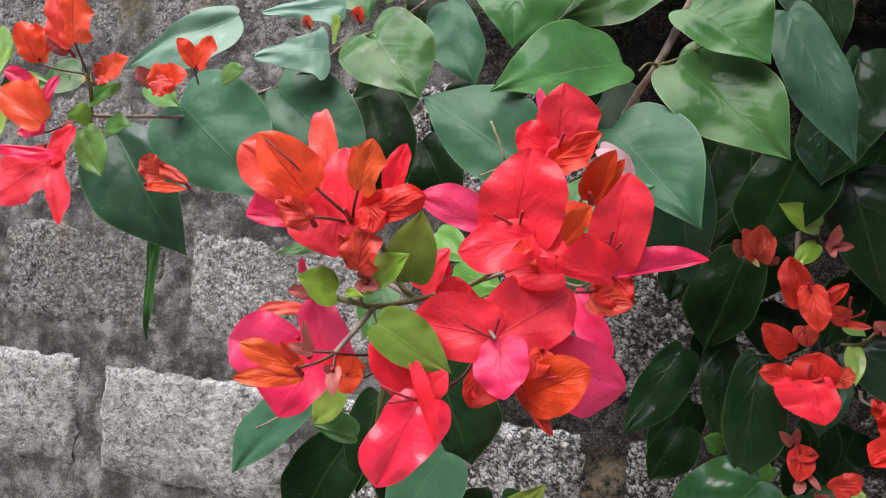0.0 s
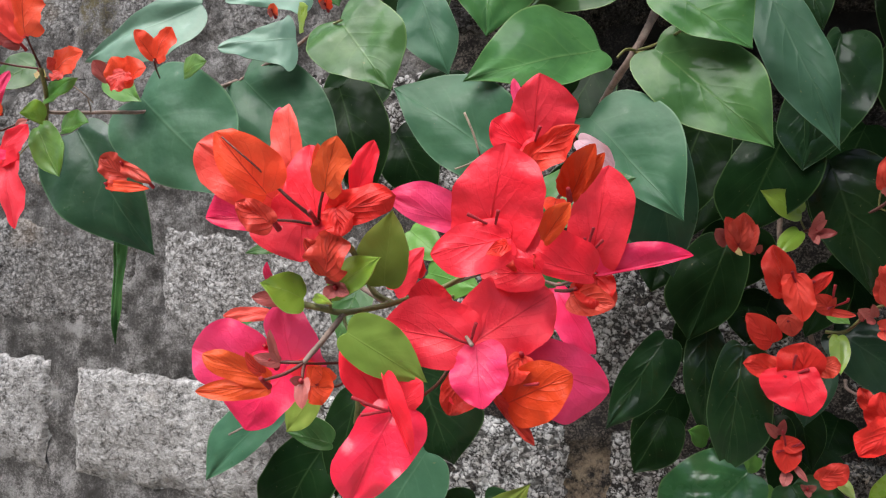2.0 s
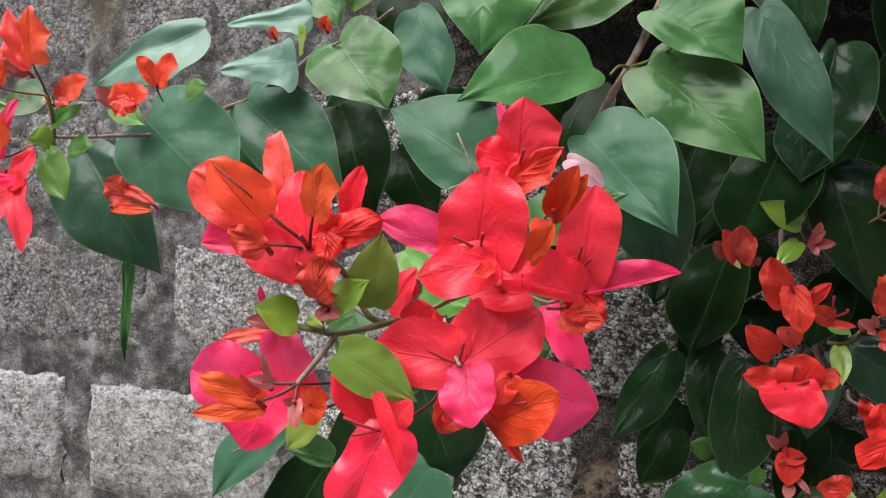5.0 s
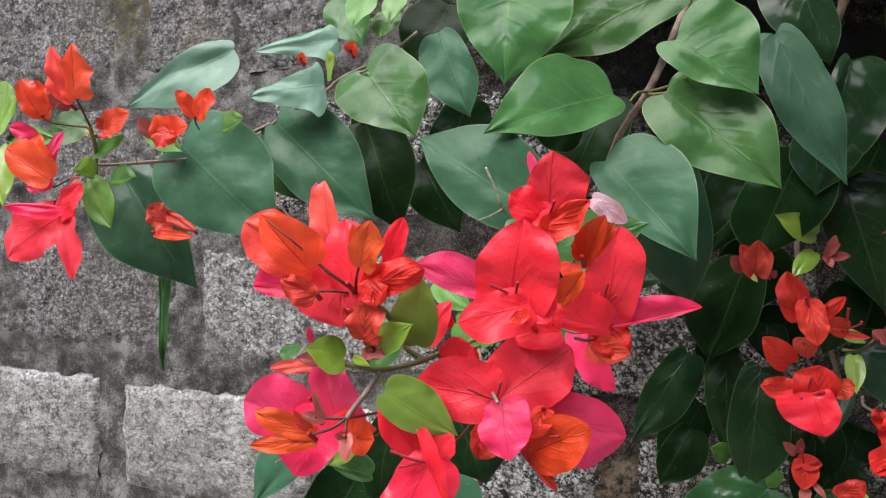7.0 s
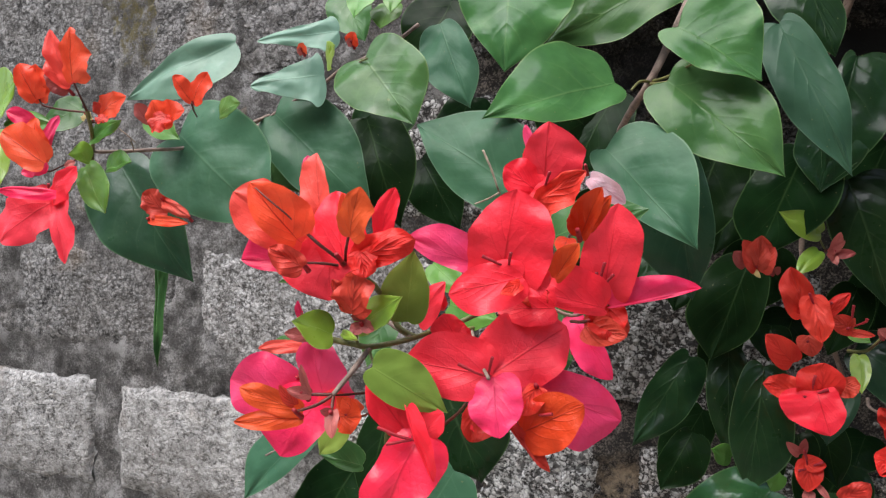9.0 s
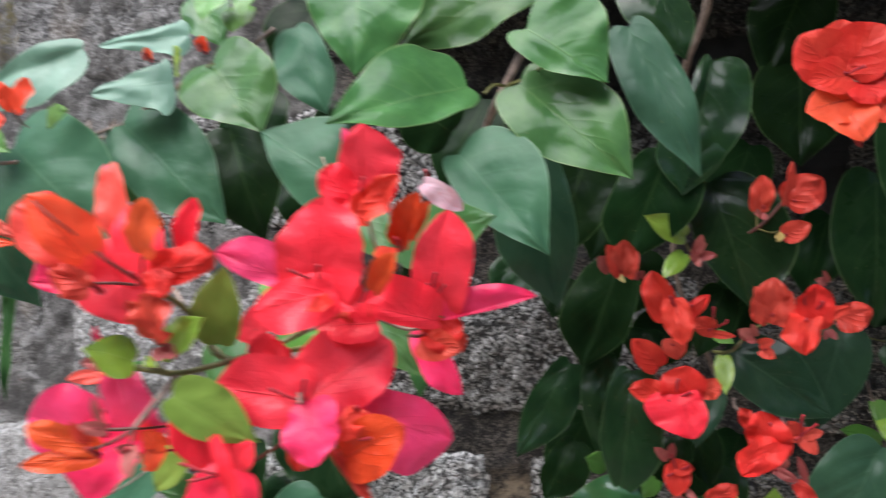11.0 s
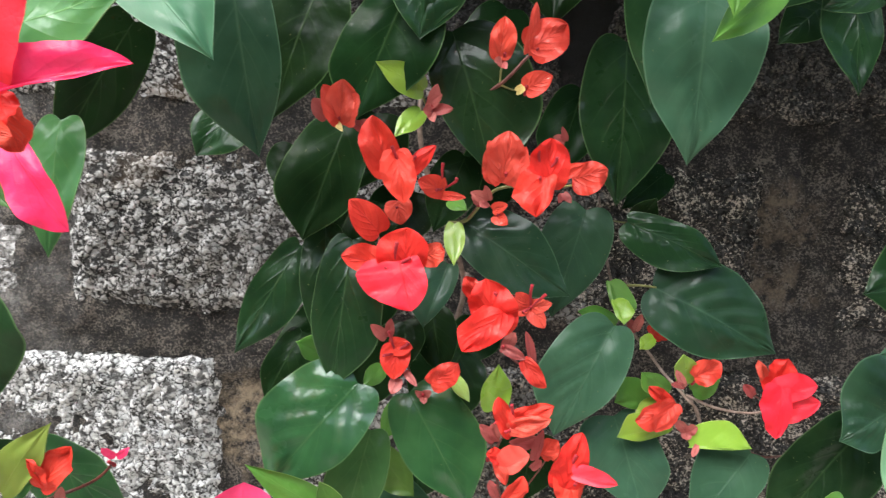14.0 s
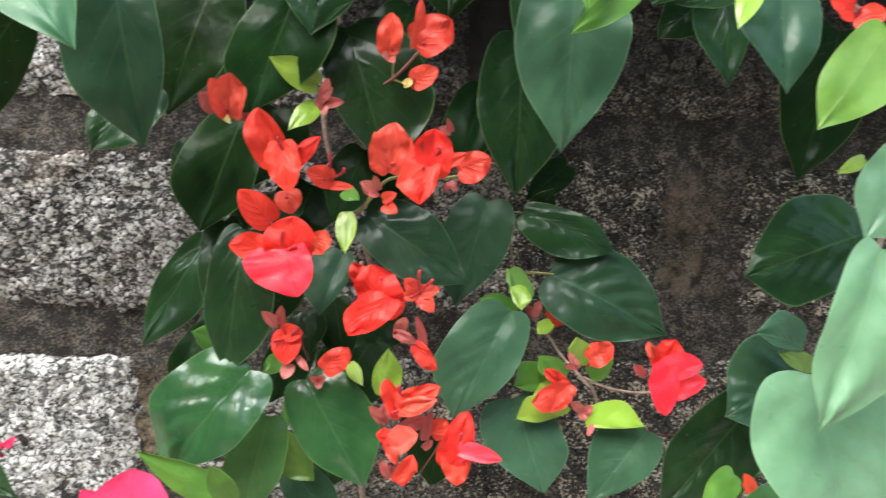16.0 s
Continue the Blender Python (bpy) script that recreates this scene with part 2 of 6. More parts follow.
def stone_material(name, darkest, dark, mid, light, soiling, crystals=1.0):
    mat, nt, bsdf, out = material(name)
    pos = position(nt)
    info = nt.nodes.new("ShaderNodeObjectInfo")
    # crystals about 4 mm across with dark pits between some of them
    cells = nt.nodes.new("ShaderNodeTexVoronoi")
    cells.feature = "DISTANCE_TO_EDGE"
    cells.inputs["Scale"].default_value = 170
    shaken = nt.nodes.new("ShaderNodeVectorMath")
    shaken.operation = "MULTIPLY_ADD"
    jolt = nt.nodes.new("ShaderNodeTexNoise")
    jolt.inputs["Scale"].default_value = 260
    nt.links.new(pos, jolt.inputs["Vector"])
    nt.links.new(jolt.outputs["Color"], shaken.inputs[0])
    shaken.inputs[1].default_value = (0.006, 0.006, 0.006)
    nt.links.new(pos, shaken.inputs[2])
    nt.links.new(shaken.outputs[0], cells.inputs["Vector"])
    crystal = calc(nt, "MULTIPLY", calc(nt, "MINIMUM", calc(nt, "MULTIPLY", cells.outputs["Distance"], 2.6), 1.0), 0.36 * crystals)
    crystal = calc(nt, "ADD", crystal, 0.17 * (1 - crystals))
    warp = calc(nt, "ADD", calc(nt, "ADD", calc(nt, "ADD", calc(nt, "MULTIPLY", calc(nt, "SUBTRACT", grain(nt, pos, 400, 4, 0.65), 0.5), 0.62 * (0.35 + 0.65 * crystals)), 0.31), crystal), calc(nt, "MULTIPLY", calc(nt, "SUBTRACT", grain(nt, pos, 60, 3), 0.5), 0.30 + 0.25 * (1 - crystals)))
    speck = calc(nt, "MULTIPLY", calc(nt, "SUBTRACT", grain(nt, pos, 165, 2, 0.5), 0.5), 0.55 * (1 - crystals))
    warp = calc(nt, "ADD", warp, speck)
    col = ramp(nt, warp, (0.315, darkest), (0.36, dark), (0.43, mid), (0.60, light))
    pits = calc(nt, "MULTIPLY", calc(nt, "SUBTRACT", 0.460, grain(nt, pos, 160, 2, 0.5, (0.8, 1.0, 1.1))), 16.0, True)
    col = blend(nt, calc(nt, "MULTIPLY", pits, 0.9 * crystals), col, darkest)
    cloud = grain(nt, pos, 11, 4)
    col = blend(nt, ramp(nt, cloud, (0.40, (0.0, 0.0, 0.0)), (0.62, (soiling, soiling, soiling))), col, blend(nt, 0.55, col, (0.10, 0.09, 0.08)))
    rust = calc(nt, "MULTIPLY", calc(nt, "SUBTRACT", grain(nt, pos, 7.0, 3), 0.60), 5.0, True)
    col = blend(nt, calc(nt, "MULTIPLY", rust, 0.55), col, (0.27, 0.19, 0.12))
    tone = nt.nodes.new("ShaderNodeHueSaturation")
    nt.links.new(col, tone.inputs["Color"])
    nt.links.new(calc(nt, "ADD", calc(nt, "MULTIPLY", info.outputs["Random"], 0.35), 0.82), tone.inputs["Value"])
    # dark right and upper part of the wall, dampness with leaf shade put into the colour, and the moss streak beside it
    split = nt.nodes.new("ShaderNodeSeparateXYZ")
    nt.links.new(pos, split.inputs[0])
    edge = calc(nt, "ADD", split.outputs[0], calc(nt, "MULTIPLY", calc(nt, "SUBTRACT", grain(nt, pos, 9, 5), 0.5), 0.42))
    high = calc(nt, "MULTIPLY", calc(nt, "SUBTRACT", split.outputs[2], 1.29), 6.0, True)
    damp_shade = calc(nt, "MULTIPLY", calc(nt, "SUBTRACT", calc(nt, "ADD", edge, calc(nt, "MULTIPLY", high, 0.45)), 0.24), 7.0, True)
    col = blend(nt, calc(nt, "MULTIPLY", damp_shade, 0.92), tone.outputs["Color"], blend(nt, calc(nt, "MULTIPLY", calc(nt, "MULTIPLY", calc(nt, "SUBTRACT", split.outputs[2], 1.225), 14.0, True), 0.82), ramp(nt, calc(nt, "ADD", calc(nt, "MULTIPLY", grain(nt, pos, 420, 3, 0.7), 0.6), calc(nt, "MULTIPLY", grain(nt, pos, 55, 4, 0.65), 0.4)), (0.44, (0.003, 0.0025, 0.002)), (0.52, (0.026, 0.022, 0.018)), (0.59, (0.46, 0.40, 0.33))), (0.005, 0.0042, 0.0035)))
    nt.links.new(col, bsdf.inputs["Base Color"])
    bsdf.inputs["Roughness"].default_value = 0.88
    bsdf.inputs["Specular IOR Level"].default_value = 0.3
    nt.links.new(bump(nt, calc(nt, "SUBTRACT", warp, calc(nt, "MULTIPLY", pits, 0.30)), 0.7, 0.005), bsdf.inputs["Normal"])
    return mat


def mortar_material():
    mat, nt, bsdf, out = material("weathered_mortar")
    pos = position(nt)
    col = ramp(nt, calc(nt, "ADD", calc(nt, "MULTIPLY", grain(nt, pos, 24, 7, 0.7), 0.7), calc(nt, "MULTIPLY", grain(nt, pos, 420, 3, 0.7), 0.3)), (0.41, (0.055, 0.050, 0.046)), (0.49, (0.145, 0.137, 0.129)), (0.58, (0.42, 0.405, 0.39)))
    stain = calc(nt, "MULTIPLY", calc(nt, "SUBTRACT", grain(nt, pos, 13, 6, 0.65), 0.50), 7.0, True)
    col = blend(nt, calc(nt, "MULTIPLY", stain, 0.55), col, (0.050, 0.045, 0.040))
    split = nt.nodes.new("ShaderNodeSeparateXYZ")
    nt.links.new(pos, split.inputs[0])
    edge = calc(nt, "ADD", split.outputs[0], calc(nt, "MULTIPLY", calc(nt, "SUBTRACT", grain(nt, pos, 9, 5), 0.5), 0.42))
    # mortar darkens to the right and near black higher up, leaf shade included
    damp_shade = calc(nt, "MULTIPLY", calc(nt, "SUBTRACT", edge, -0.20), 5.0, True)
    col = blend(nt, calc(nt, "MULTIPLY", damp_shade, 0.97), col, ramp(nt, calc(nt, "ADD", calc(nt, "MULTIPLY", grain(nt, pos, 520, 3, 0.7), 0.6), calc(nt, "MULTIPLY", grain(nt, pos, 90, 4, 0.6), 0.4)), (0.42, (0.007, 0.0055, 0.0045)), (0.50, (0.030, 0.024, 0.019)), (0.59, (0.20, 0.17, 0.14))))
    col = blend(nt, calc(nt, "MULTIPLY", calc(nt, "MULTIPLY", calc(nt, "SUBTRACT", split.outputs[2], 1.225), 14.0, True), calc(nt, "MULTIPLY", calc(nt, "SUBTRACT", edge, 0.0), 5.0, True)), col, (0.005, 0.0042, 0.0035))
    # a tan repair in one joint, and an olive moss streak down another
    for at, reach, tan in (((0.128, 0.0, 1.00), 0.050, (0.48, 0.37, 0.25)), ((-0.455, 0.0, 1.49), 0.060, (0.16, 0.13, 0.035)),
                           ((0.545, 0.0, 1.185), 0.038, (0.22, 0.168, 0.115)), ((0.545, 0.0, 1.130), 0.036, (0.22, 0.168, 0.115))):
        gap = nt.nodes.new("ShaderNodeVectorMath")
        gap.operation = "DISTANCE"
        nt.links.new(pos, gap.inputs[0])
        gap.inputs[1].default_value = at
        spread = calc(nt, "ADD", gap.outputs["Value"], calc(nt, "MULTIPLY", calc(nt, "SUBTRACT", grain(nt, pos, 45, 4), 0.5), 0.09))
        spot = calc(nt, "MULTIPLY", calc(nt, "SUBTRACT", reach, spread), 40.0, True)
        patchy = calc(nt, "MULTIPLY", calc(nt, "SUBTRACT", grain(nt, pos, 75, 5, 0.7), 0.42), 6.0, True)
        col = blend(nt, calc(nt, "MULTIPLY", calc(nt, "MULTIPLY", spot, patchy), 0.8), col, blend(nt, grain(nt, pos, 400, 3), tuple(c * 0.4 for c in tan), tuple(min(1, c * 1.6) for c in tan)))
    nt.links.new(col, bsdf.inputs["Base Color"])
    bsdf.inputs["Roughness"].default_value = 0.92
    nt.links.new(bump(nt, grain(nt, pos, 300, 5, 0.75), 1.0, 0.010), bsdf.inputs["Normal"])
    return mat


def bounce_ground_material():
    mat, nt, bsdf, out = material("bounce_ground")
    pos = position(nt)
    col = ramp(nt, grain(nt, pos, 14, 6), (0.3, (0.20, 0.17, 0.14)), (0.7, (0.36, 0.32, 0.27)))
    nt.links.new(col, bsdf.inputs["Base Color"])
    bsdf.inputs["Roughness"].default_value = 0.95
    nt.links.new(bump(nt, grain(nt, pos, 50, 5), 0.7, 0.02), bsdf.inputs["Normal"])
    return mat


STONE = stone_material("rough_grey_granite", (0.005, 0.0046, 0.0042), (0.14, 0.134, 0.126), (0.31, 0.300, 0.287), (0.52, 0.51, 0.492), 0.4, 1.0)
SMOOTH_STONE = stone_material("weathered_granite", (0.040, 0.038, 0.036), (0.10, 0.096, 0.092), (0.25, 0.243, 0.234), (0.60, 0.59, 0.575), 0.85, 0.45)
DARK_STONE = stone_material("dark_granite", (0.016, 0.015, 0.014), (0.048, 0.046, 0.044), (0.115, 0.111, 0.107), (0.34, 0.33, 0.32), 0.7, 0.4)
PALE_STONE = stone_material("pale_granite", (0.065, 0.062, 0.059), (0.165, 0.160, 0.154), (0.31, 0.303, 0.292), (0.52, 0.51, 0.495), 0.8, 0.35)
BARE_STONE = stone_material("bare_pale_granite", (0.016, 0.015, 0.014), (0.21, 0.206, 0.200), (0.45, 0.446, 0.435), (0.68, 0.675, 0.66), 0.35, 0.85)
MORTAR, BOUNCE_GROUND = mortar_material(), bounce_ground_material()


# ---- ground and wall ----
def lattice(seed):
    return np.random.RandomState(seed).rand(64, 64)


LATTICES = [lattice(k) for k in range(8)]


def cloud2(x, z, size, octaves, which=0):
    """Smooth fractal noise over the wall's face, about -0.5 to 0.5."""
    total, weight = np.zeros_like(x), 0.0
    for k in range(octaves):
        a, b = x / size * 2**k + 17.3 * k, z / size * 2**k + 5.1 * k
        i, j = np.floor(a).astype(int), np.floor(b).astype(int)
        u, v = a - i, b - j
        u, v = u * u * (3 - 2 * u), v * v * (3 - 2 * v)
        g = LATTICES[(which + k) % 8]
        c00, c10 = g[i % 64, j % 64], g[(i + 1) % 64, j % 64]
        c01, c11 = g[i % 64, (j + 1) % 64], g[(i + 1) % 64, (j + 1) % 64]
        total += 0.55**k * ((c00 * (1 - u) + c10 * u) * (1 - v) + (c01 * (1 - u) + c11 * u) * v - 0.5)
        weight += 0.55**k
    return total / weight * 1.6


def sheet(name, verts, quads, mat, smooth=True):
    mesh = bpy.data.meshes.new(name)
    mesh.from_pydata(verts, [], quads)
    mesh.materials.append(mat)
    mesh.polygons.foreach_set("use_smooth", [smooth] * len(mesh.polygons))
    mesh.update()
    return mesh


def grid_quads(nx, nz):
    return [(i * nz + j, (i + 1) * nz + j, (i + 1) * nz + j + 1, i * nz + j + 1) for i in range(nx - 1) for j in range(nz - 1)]


# ground out of view, made pale to throw light up under the flowers
ground_mesh = sheet("ground", [(-400, -400, 0), (400, -400, 0), (400, 400, 0), (-400, 400, 0)], [(0, 1, 2, 3)], BOUNCE_GROUND)
ground = tagged(new("ground", ground_mesh), "unseen ground in front of the wall, pale to bounce light up", "ground", kind="structure")

# unseen hedge added opposite the wall to cut off the low sky
hedge_mat = leaf_material("unseen_hedge", (0.016, 0.05, 0.014), (0.04, 0.10, 0.03), (0.06, 0.14, 0.04), 0.5, 0.4, 0.0)
hx, hz = np.meshgrid(np.linspace(-14, 14, 57), np.linspace(0, 5.2, 13), indexing="ij")
hy = -6.0 + 1.2 * cloud2(hx, hz, 1.6, 3, 1) - 0.12 * hz
hedge_front = np.stack([hx, hy, hz], -1).reshape(-1, 3).tolist()
hedge_back = [(-14, -8.5, 0), (14, -8.5, 0), (14, -8.5, 5.2), (-14, -8.5, 5.2)]
hedge_quads = [tuple(reversed(q)) for q in grid_quads(57, 13)] + [(741, 742, 743, 744), tuple(range(12, 741, 13)) + (743, 744)]
hedge = tagged(new("hedge", sheet("hedge", hedge_front + hedge_back, hedge_quads, hedge_mat)), "unseen tall hedge added across from the wall to block low sky light", "hedge", kind="stuff")

WALL_LEFT, WALL_RIGHT, WALL_TOP = -4.0, 4.0, 2.4


def build_wall():
    xs = np.concatenate([np.linspace(WALL_LEFT, -1.0, 16), np.linspace(-0.99, -0.66, 30), np.arange(-0.65, 0.80, 0.004), np.linspace(0.81, 1.0, 16), np.linspace(1.01, WALL_RIGHT, 16)])
    zs = np.concatenate([np.linspace(0, 0.75, 6), np.linspace(0.76, 0.90, 12), np.arange(0.905, 1.57, 0.004), np.linspace(1.58, 1.70, 10), np.linspace(1.71, WALL_TOP, 6)])
    gx, gz = np.meshgrid(xs, zs, indexing="ij")
    gy = 0.003 - 0.009 * cloud2(gx, gz, 0.05, 4, 2) - 0.004 * cloud2(gx, gz, 0.012, 2, 5)
    nx, nz = gx.shape
    verts = np.stack([gx, gy, gz], -1).reshape(-1, 3).tolist()
    quads = grid_quads(nx, nz)
    # thickness: back, ends and top
    n = len(verts)
    verts += [(WALL_LEFT, 0.40, 0), (WALL_RIGHT, 0.40, 0), (WALL_RIGHT, 0.40, WALL_TOP), (WALL_LEFT, 0.40, WALL_TOP)]
    quads += [(n + 1, n, n + 3, n + 2)]
    quads += [tuple([i * nz + nz - 1 for i in range(nx)] + [n + 2, n + 3])]
    quads += [tuple([j for j in range(nz)] + [n + 3, n]), tuple([(nx - 1) * nz + j for j in reversed(range(nz))] + [n + 1, n + 2])]
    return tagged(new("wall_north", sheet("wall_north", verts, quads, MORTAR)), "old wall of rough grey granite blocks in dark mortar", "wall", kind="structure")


wall = build_wall()


# ---- helpers for the plants ----
OPEN_SIDE, BRACT_SIDE = Vector((0.0, -1.0, 0.28)).normalized(), Vector((0.0, -1.0, 0.15)).normalized()
COUNT = [0]


def part(name, mesh, parent, at, label=""):
    """A mesh object with its origin at a place in the world, hung under a thing or a part."""
    ob = new(name, mesh)
    ob.parent = parent
    home = Vector(parent["home"])
    ob.location = Vector(at) - home
    ob["home"] = list(at)
    return tagged(ob, label)


def curve4(p, t):
    """A point of the cubic curve with the four control points p."""
    k = 1 - t
    return tuple(k**3 * p[0][c] + 3 * k * k * t * p[1][c] + 3 * k * t * t * p[2][c] + t**3 * p[3][c] for c in (0, 1))


def margin(half, belly, lobe, tip, t):
    """One side's outline, as (part of the length, distance from the midrib): out from the stalk, widest at the belly, in to the tip."""
    back, sharp, slim = 1.9 * lobe, tip[0], tip[1]
    if t < 0.46:
        return curve4(((0, 0.03 * half), (-back, tip[3] * half), (belly - 0.55 * (belly + 0.6 * lobe), half), (belly, half)), t / 0.46)
    rest = 1 - belly
    return curve4(((belly, half), (belly + tip[2] * rest, tip[4] * half), (1 - sharp * rest, slim * half), (1, 0.0)), (t - 0.46) / 0.54)


LEAF_TIP, ARROW_TIP, BRACT_TIP = (0.20, 0.20, 0.46, 0.74, 1.0), (0.06, 0.46, 0.10, 0.6, 0.50), (0.10, 0.44, 0.46, 0.85, 1.0)


def blade(name, base, tip, width, ending, mat, roll, fold, droop, bend, sweep, lobe, quilt, wave, swell, rows, cols, thick):
    """A leaf-shaped sheet from base to tip, with a margin of its own on each side: folded along the midrib, arched, twisted and softly uneven."""
    COUNT[0] += 1
    rnd = random.Random(COUNT[0])
    axis = Vector(tip) - Vector(base)
    length = axis.length
    a = axis.normalized()
    facing = BRACT_SIDE if ending is BRACT_TIP else OPEN_SIDE
    n = (facing - a * facing.dot(a)).normalized()
    n.rotate(Matrix.Rotation(radians(roll), 3, a))
    s = n.cross(a)
    if isinstance(width, tuple):
        sides = {-1: width[:2], 1: width[2:]}
    else:
        belly = rnd.uniform(0.32, 0.42)
        sides = {-1: (width / 2, belly), 1: (width / 2, belly)}
    f = math.tan(radians(fold + rnd.uniform(-3, 3)))
    phase, beats, twist = rnd.uniform(0, 6.28), rnd.uniform(1.0, 1.9), rnd.uniform(-0.22, 0.22)
    hook = rnd.uniform(-0.10, 0.02)
    spot = Vector((rnd.uniform(-9, 9), rnd.uniform(-9, 9), rnd.uniform(-9, 9)))
    verts, uvs = [], []
    for i in range(rows + 1):
        t = i / rows
        u = t**1.45
        for j in range(-cols, cols + 1):
            v = j / cols
            av = abs(v)
            half, belly = sides[1 if v > 0 else -1]
            reach, out = margin(half, belly, lobe, ending, t)
            along = u + (reach - u) * av
            across = out * av
            hem = min(1, 7 * max(0, along) * max(0, 1 - along) + 0.15)
            up = out * f * (math.sqrt(av * av + 0.05) - 0.224 - droop * av * av) + bend * length * 4 * along * (1 - along) + hook * length * max(0, along - 0.55) ** 2
            up += v * out * twist * (along - 0.4)
            up += wave * half * hem * (math.sin(6.28 * beats * along + phase + (1.9 if v > 0 else 0)) * av**2 + 0.45 * math.sin(6.28 * 2.3 * beats * along + phase * 2) * av**3)
            up += quilt * 0.075 * half * abs(math.cos(3.1416 * (6 * u - 1.6 * av + 0.12))) * min(1, 3 * av) * (1 - av) * hem
            up += swell * length * hem * noise.noise(spot + Vector((along * 2.6, v * 1.5, 0)))
            p = a * (length * along) + s * (math.copysign(across, v) + sweep * length * 4 * along * (1 - along)) + n * up
            verts.append(p)
            uvs.append((u, 0.5 + v / 2))
    m = 2 * cols + 1
    quads = [(i * m + j, i * m + j + 1, (i + 1) * m + j + 1, (i + 1) * m + j) for i in range(rows) for j in range(m - 1)]
    if thick:
        k = len(verts)
        verts += [p - n * thick for p in verts]
        uvs += uvs
        rim = [j for j in range(m)] + [i * m + m - 1 for i in range(1, rows + 1)] + [rows * m + j for j in range(m - 2, -1, -1)] + [i * m for i in range(rows - 1, 0, -1)]
        quads += [tuple(q + k for q in reversed(quad)) for quad in quads]
        e = len(verts)
        verts += [verts[p] for p in rim] + [verts[p + k] for p in rim]
        uvs += [uvs[p] for p in rim] * 2
        r = len(rim)
        quads += [(e + i, e + r + i, e + r + (i + 1) % r, e + (i + 1) % r) for i in range(r)]
    mesh = sheet(name, [tuple(p) for p in verts], quads, mat)
    layer = mesh.uv_layers.new(name="UVMap")
    index = np.empty(len(mesh.loops), dtype=np.int32)
    mesh.loops.foreach_get("vertex_index", index)
    layer.data.foreach_set("uv", np.array(uvs, dtype=np.float32)[index].ravel())
    return mesh


def pipe(points, radius, mat, name, sides=8, taper=0.8, knots=0.0):
    """A smooth round stem through the points, thinner towards its end."""
    pts = [Vector(p) for p in points]
    fine = []
    for i in range(len(pts) - 1):
        p0, p1, p2, p3 = pts[max(i - 1, 0)], pts[i], pts[i + 1], pts[min(i + 2, len(pts) - 1)]
        steps = 5
        for k in range(steps + (i == len(pts) - 2)):
            t = k / steps
            fine.append(0.5 * (2 * p1 + (p2 - p0) * t + (2 * p0 - 5 * p1 + 4 * p2 - p3) * t * t + (3 * p1 - p0 - 3 * p2 + p3) * t**3))
    verts, quads = [], []
    for i, p in enumerate(fine):
        d = (fine[min(i + 1, len(fine) - 1)] - fine[max(i - 1, 0)]).normalized()
        e = d.cross(Vector((0.3, 0.2, 1.0))).normalized()
        g = d.cross(e)
        r = radius * (1 - (1 - taper) * i / (len(fine) - 1)) * (1 + knots * (1 if i % 5 == 0 else 0))
        for k in range(sides):
            w = 2 * math.pi * k / sides
            verts.append(p - fine[0] + (e * math.cos(w) + g * math.sin(w)) * r)
    for i in range(len(fine) - 1):
        for k in range(sides):
            q = (k + 1) % sides
            quads.append((i * sides + k, i * sides + q, (i + 1) * sides + q, (i + 1) * sides + k))
    quads += [tuple(reversed(range(sides))), tuple(range(len(verts) - sides, len(verts)))]
    return [tuple(v) for v in verts], quads


def new_branch(at, label):
    ob = new("bougainvillea_branch")
    ob.location = at
    ob["home"] = list(at)
    return tagged(ob, label, "branch", "bougainvillea branches on the wall")


def stem(branch, radius, look_of, *points):
    verts, quads = pipe(points, radius, STEM[look_of], "stem", 10 if radius > 0.002 else 7, 0.78, 0.18 if radius > 0.002 else 0.08)
    return part("stem", sheet("stem", verts, quads, STEM[look_of]), branch, points[0], {"brown": "brown woody stem", "dry": "dry bare twig"}.get(look_of, ""))


LEAF_LABEL = {"fresh": "light green half-grown leaf", "young": "lime green young leaf", "olive": "olive green leaf", "pale": "pale grey-green leaf", "dusk": "mid green mature leaf, shade in its colour", "deep": "dark green mature leaf, shade in its colour",
              "grey": "dull green leaf, bluish sky sheen in its colour", "blue": "dark green leaf, bluish sky sheen in its colour", "slate": "dull green veined leaf, bluish sky sheen in its colour", "wet": "dark green leaf, wet and shiny", "bright": "light green broad leaf with pale sheen in its colour", "lime": "yellow-green leaf"}


def leaf(branch, base, tip, width, age, roll=0, fold=10, bend=0.03, sweep=0.0, lobe=0.08, quilt=0.45, taper=0):
    big = isinstance(width, tuple)
    mesh = blade("leaf", base, tip, width, ARROW_TIP if taper else LEAF_TIP, LEAF[age], roll, fold, 0.55, bend, sweep, lobe, quilt, 0.05, 0.042, (44 if quilt > 0.9 else 32) if big else 22, 8 if big else 5, 0.0004)
    return part("leaf", mesh, branch, base, LEAF_LABEL.get(age, ""))


BRACT_LABEL = {"O": "orange papery bract", "U": "burnt orange bract", "A": "salmon papery bract", "P": "pink papery bract", "Q": "wet rose red bract", "W": "faded pale pink bract", "C": "coral papery bract", "R": "red papery bract", "S": "scarlet papery bract", "K": "deep red bract", "D": "dusky maroon bud bract", "Y": "pale yellow floret"}


def bract(flower, base, tip, width, hue, roll=0, fold=14, bend=0.05, sweep=0.0, lobe=0.09):
    big = isinstance(width, tuple)
    crumpled = big and hue in "SCK"
    mesh = blade("bract", base, tip, width, BRACT_TIP, BRACT[hue], roll, fold, 0.25, bend, sweep, lobe, 0.35, 0.24 if crumpled else 0.13 if big else 0.09, 0.13 if crumpled else 0.05, 24 if big else 14, 6 if big else 4, 0)
    return part("bract", mesh, flower, base, BRACT_LABEL[hue])


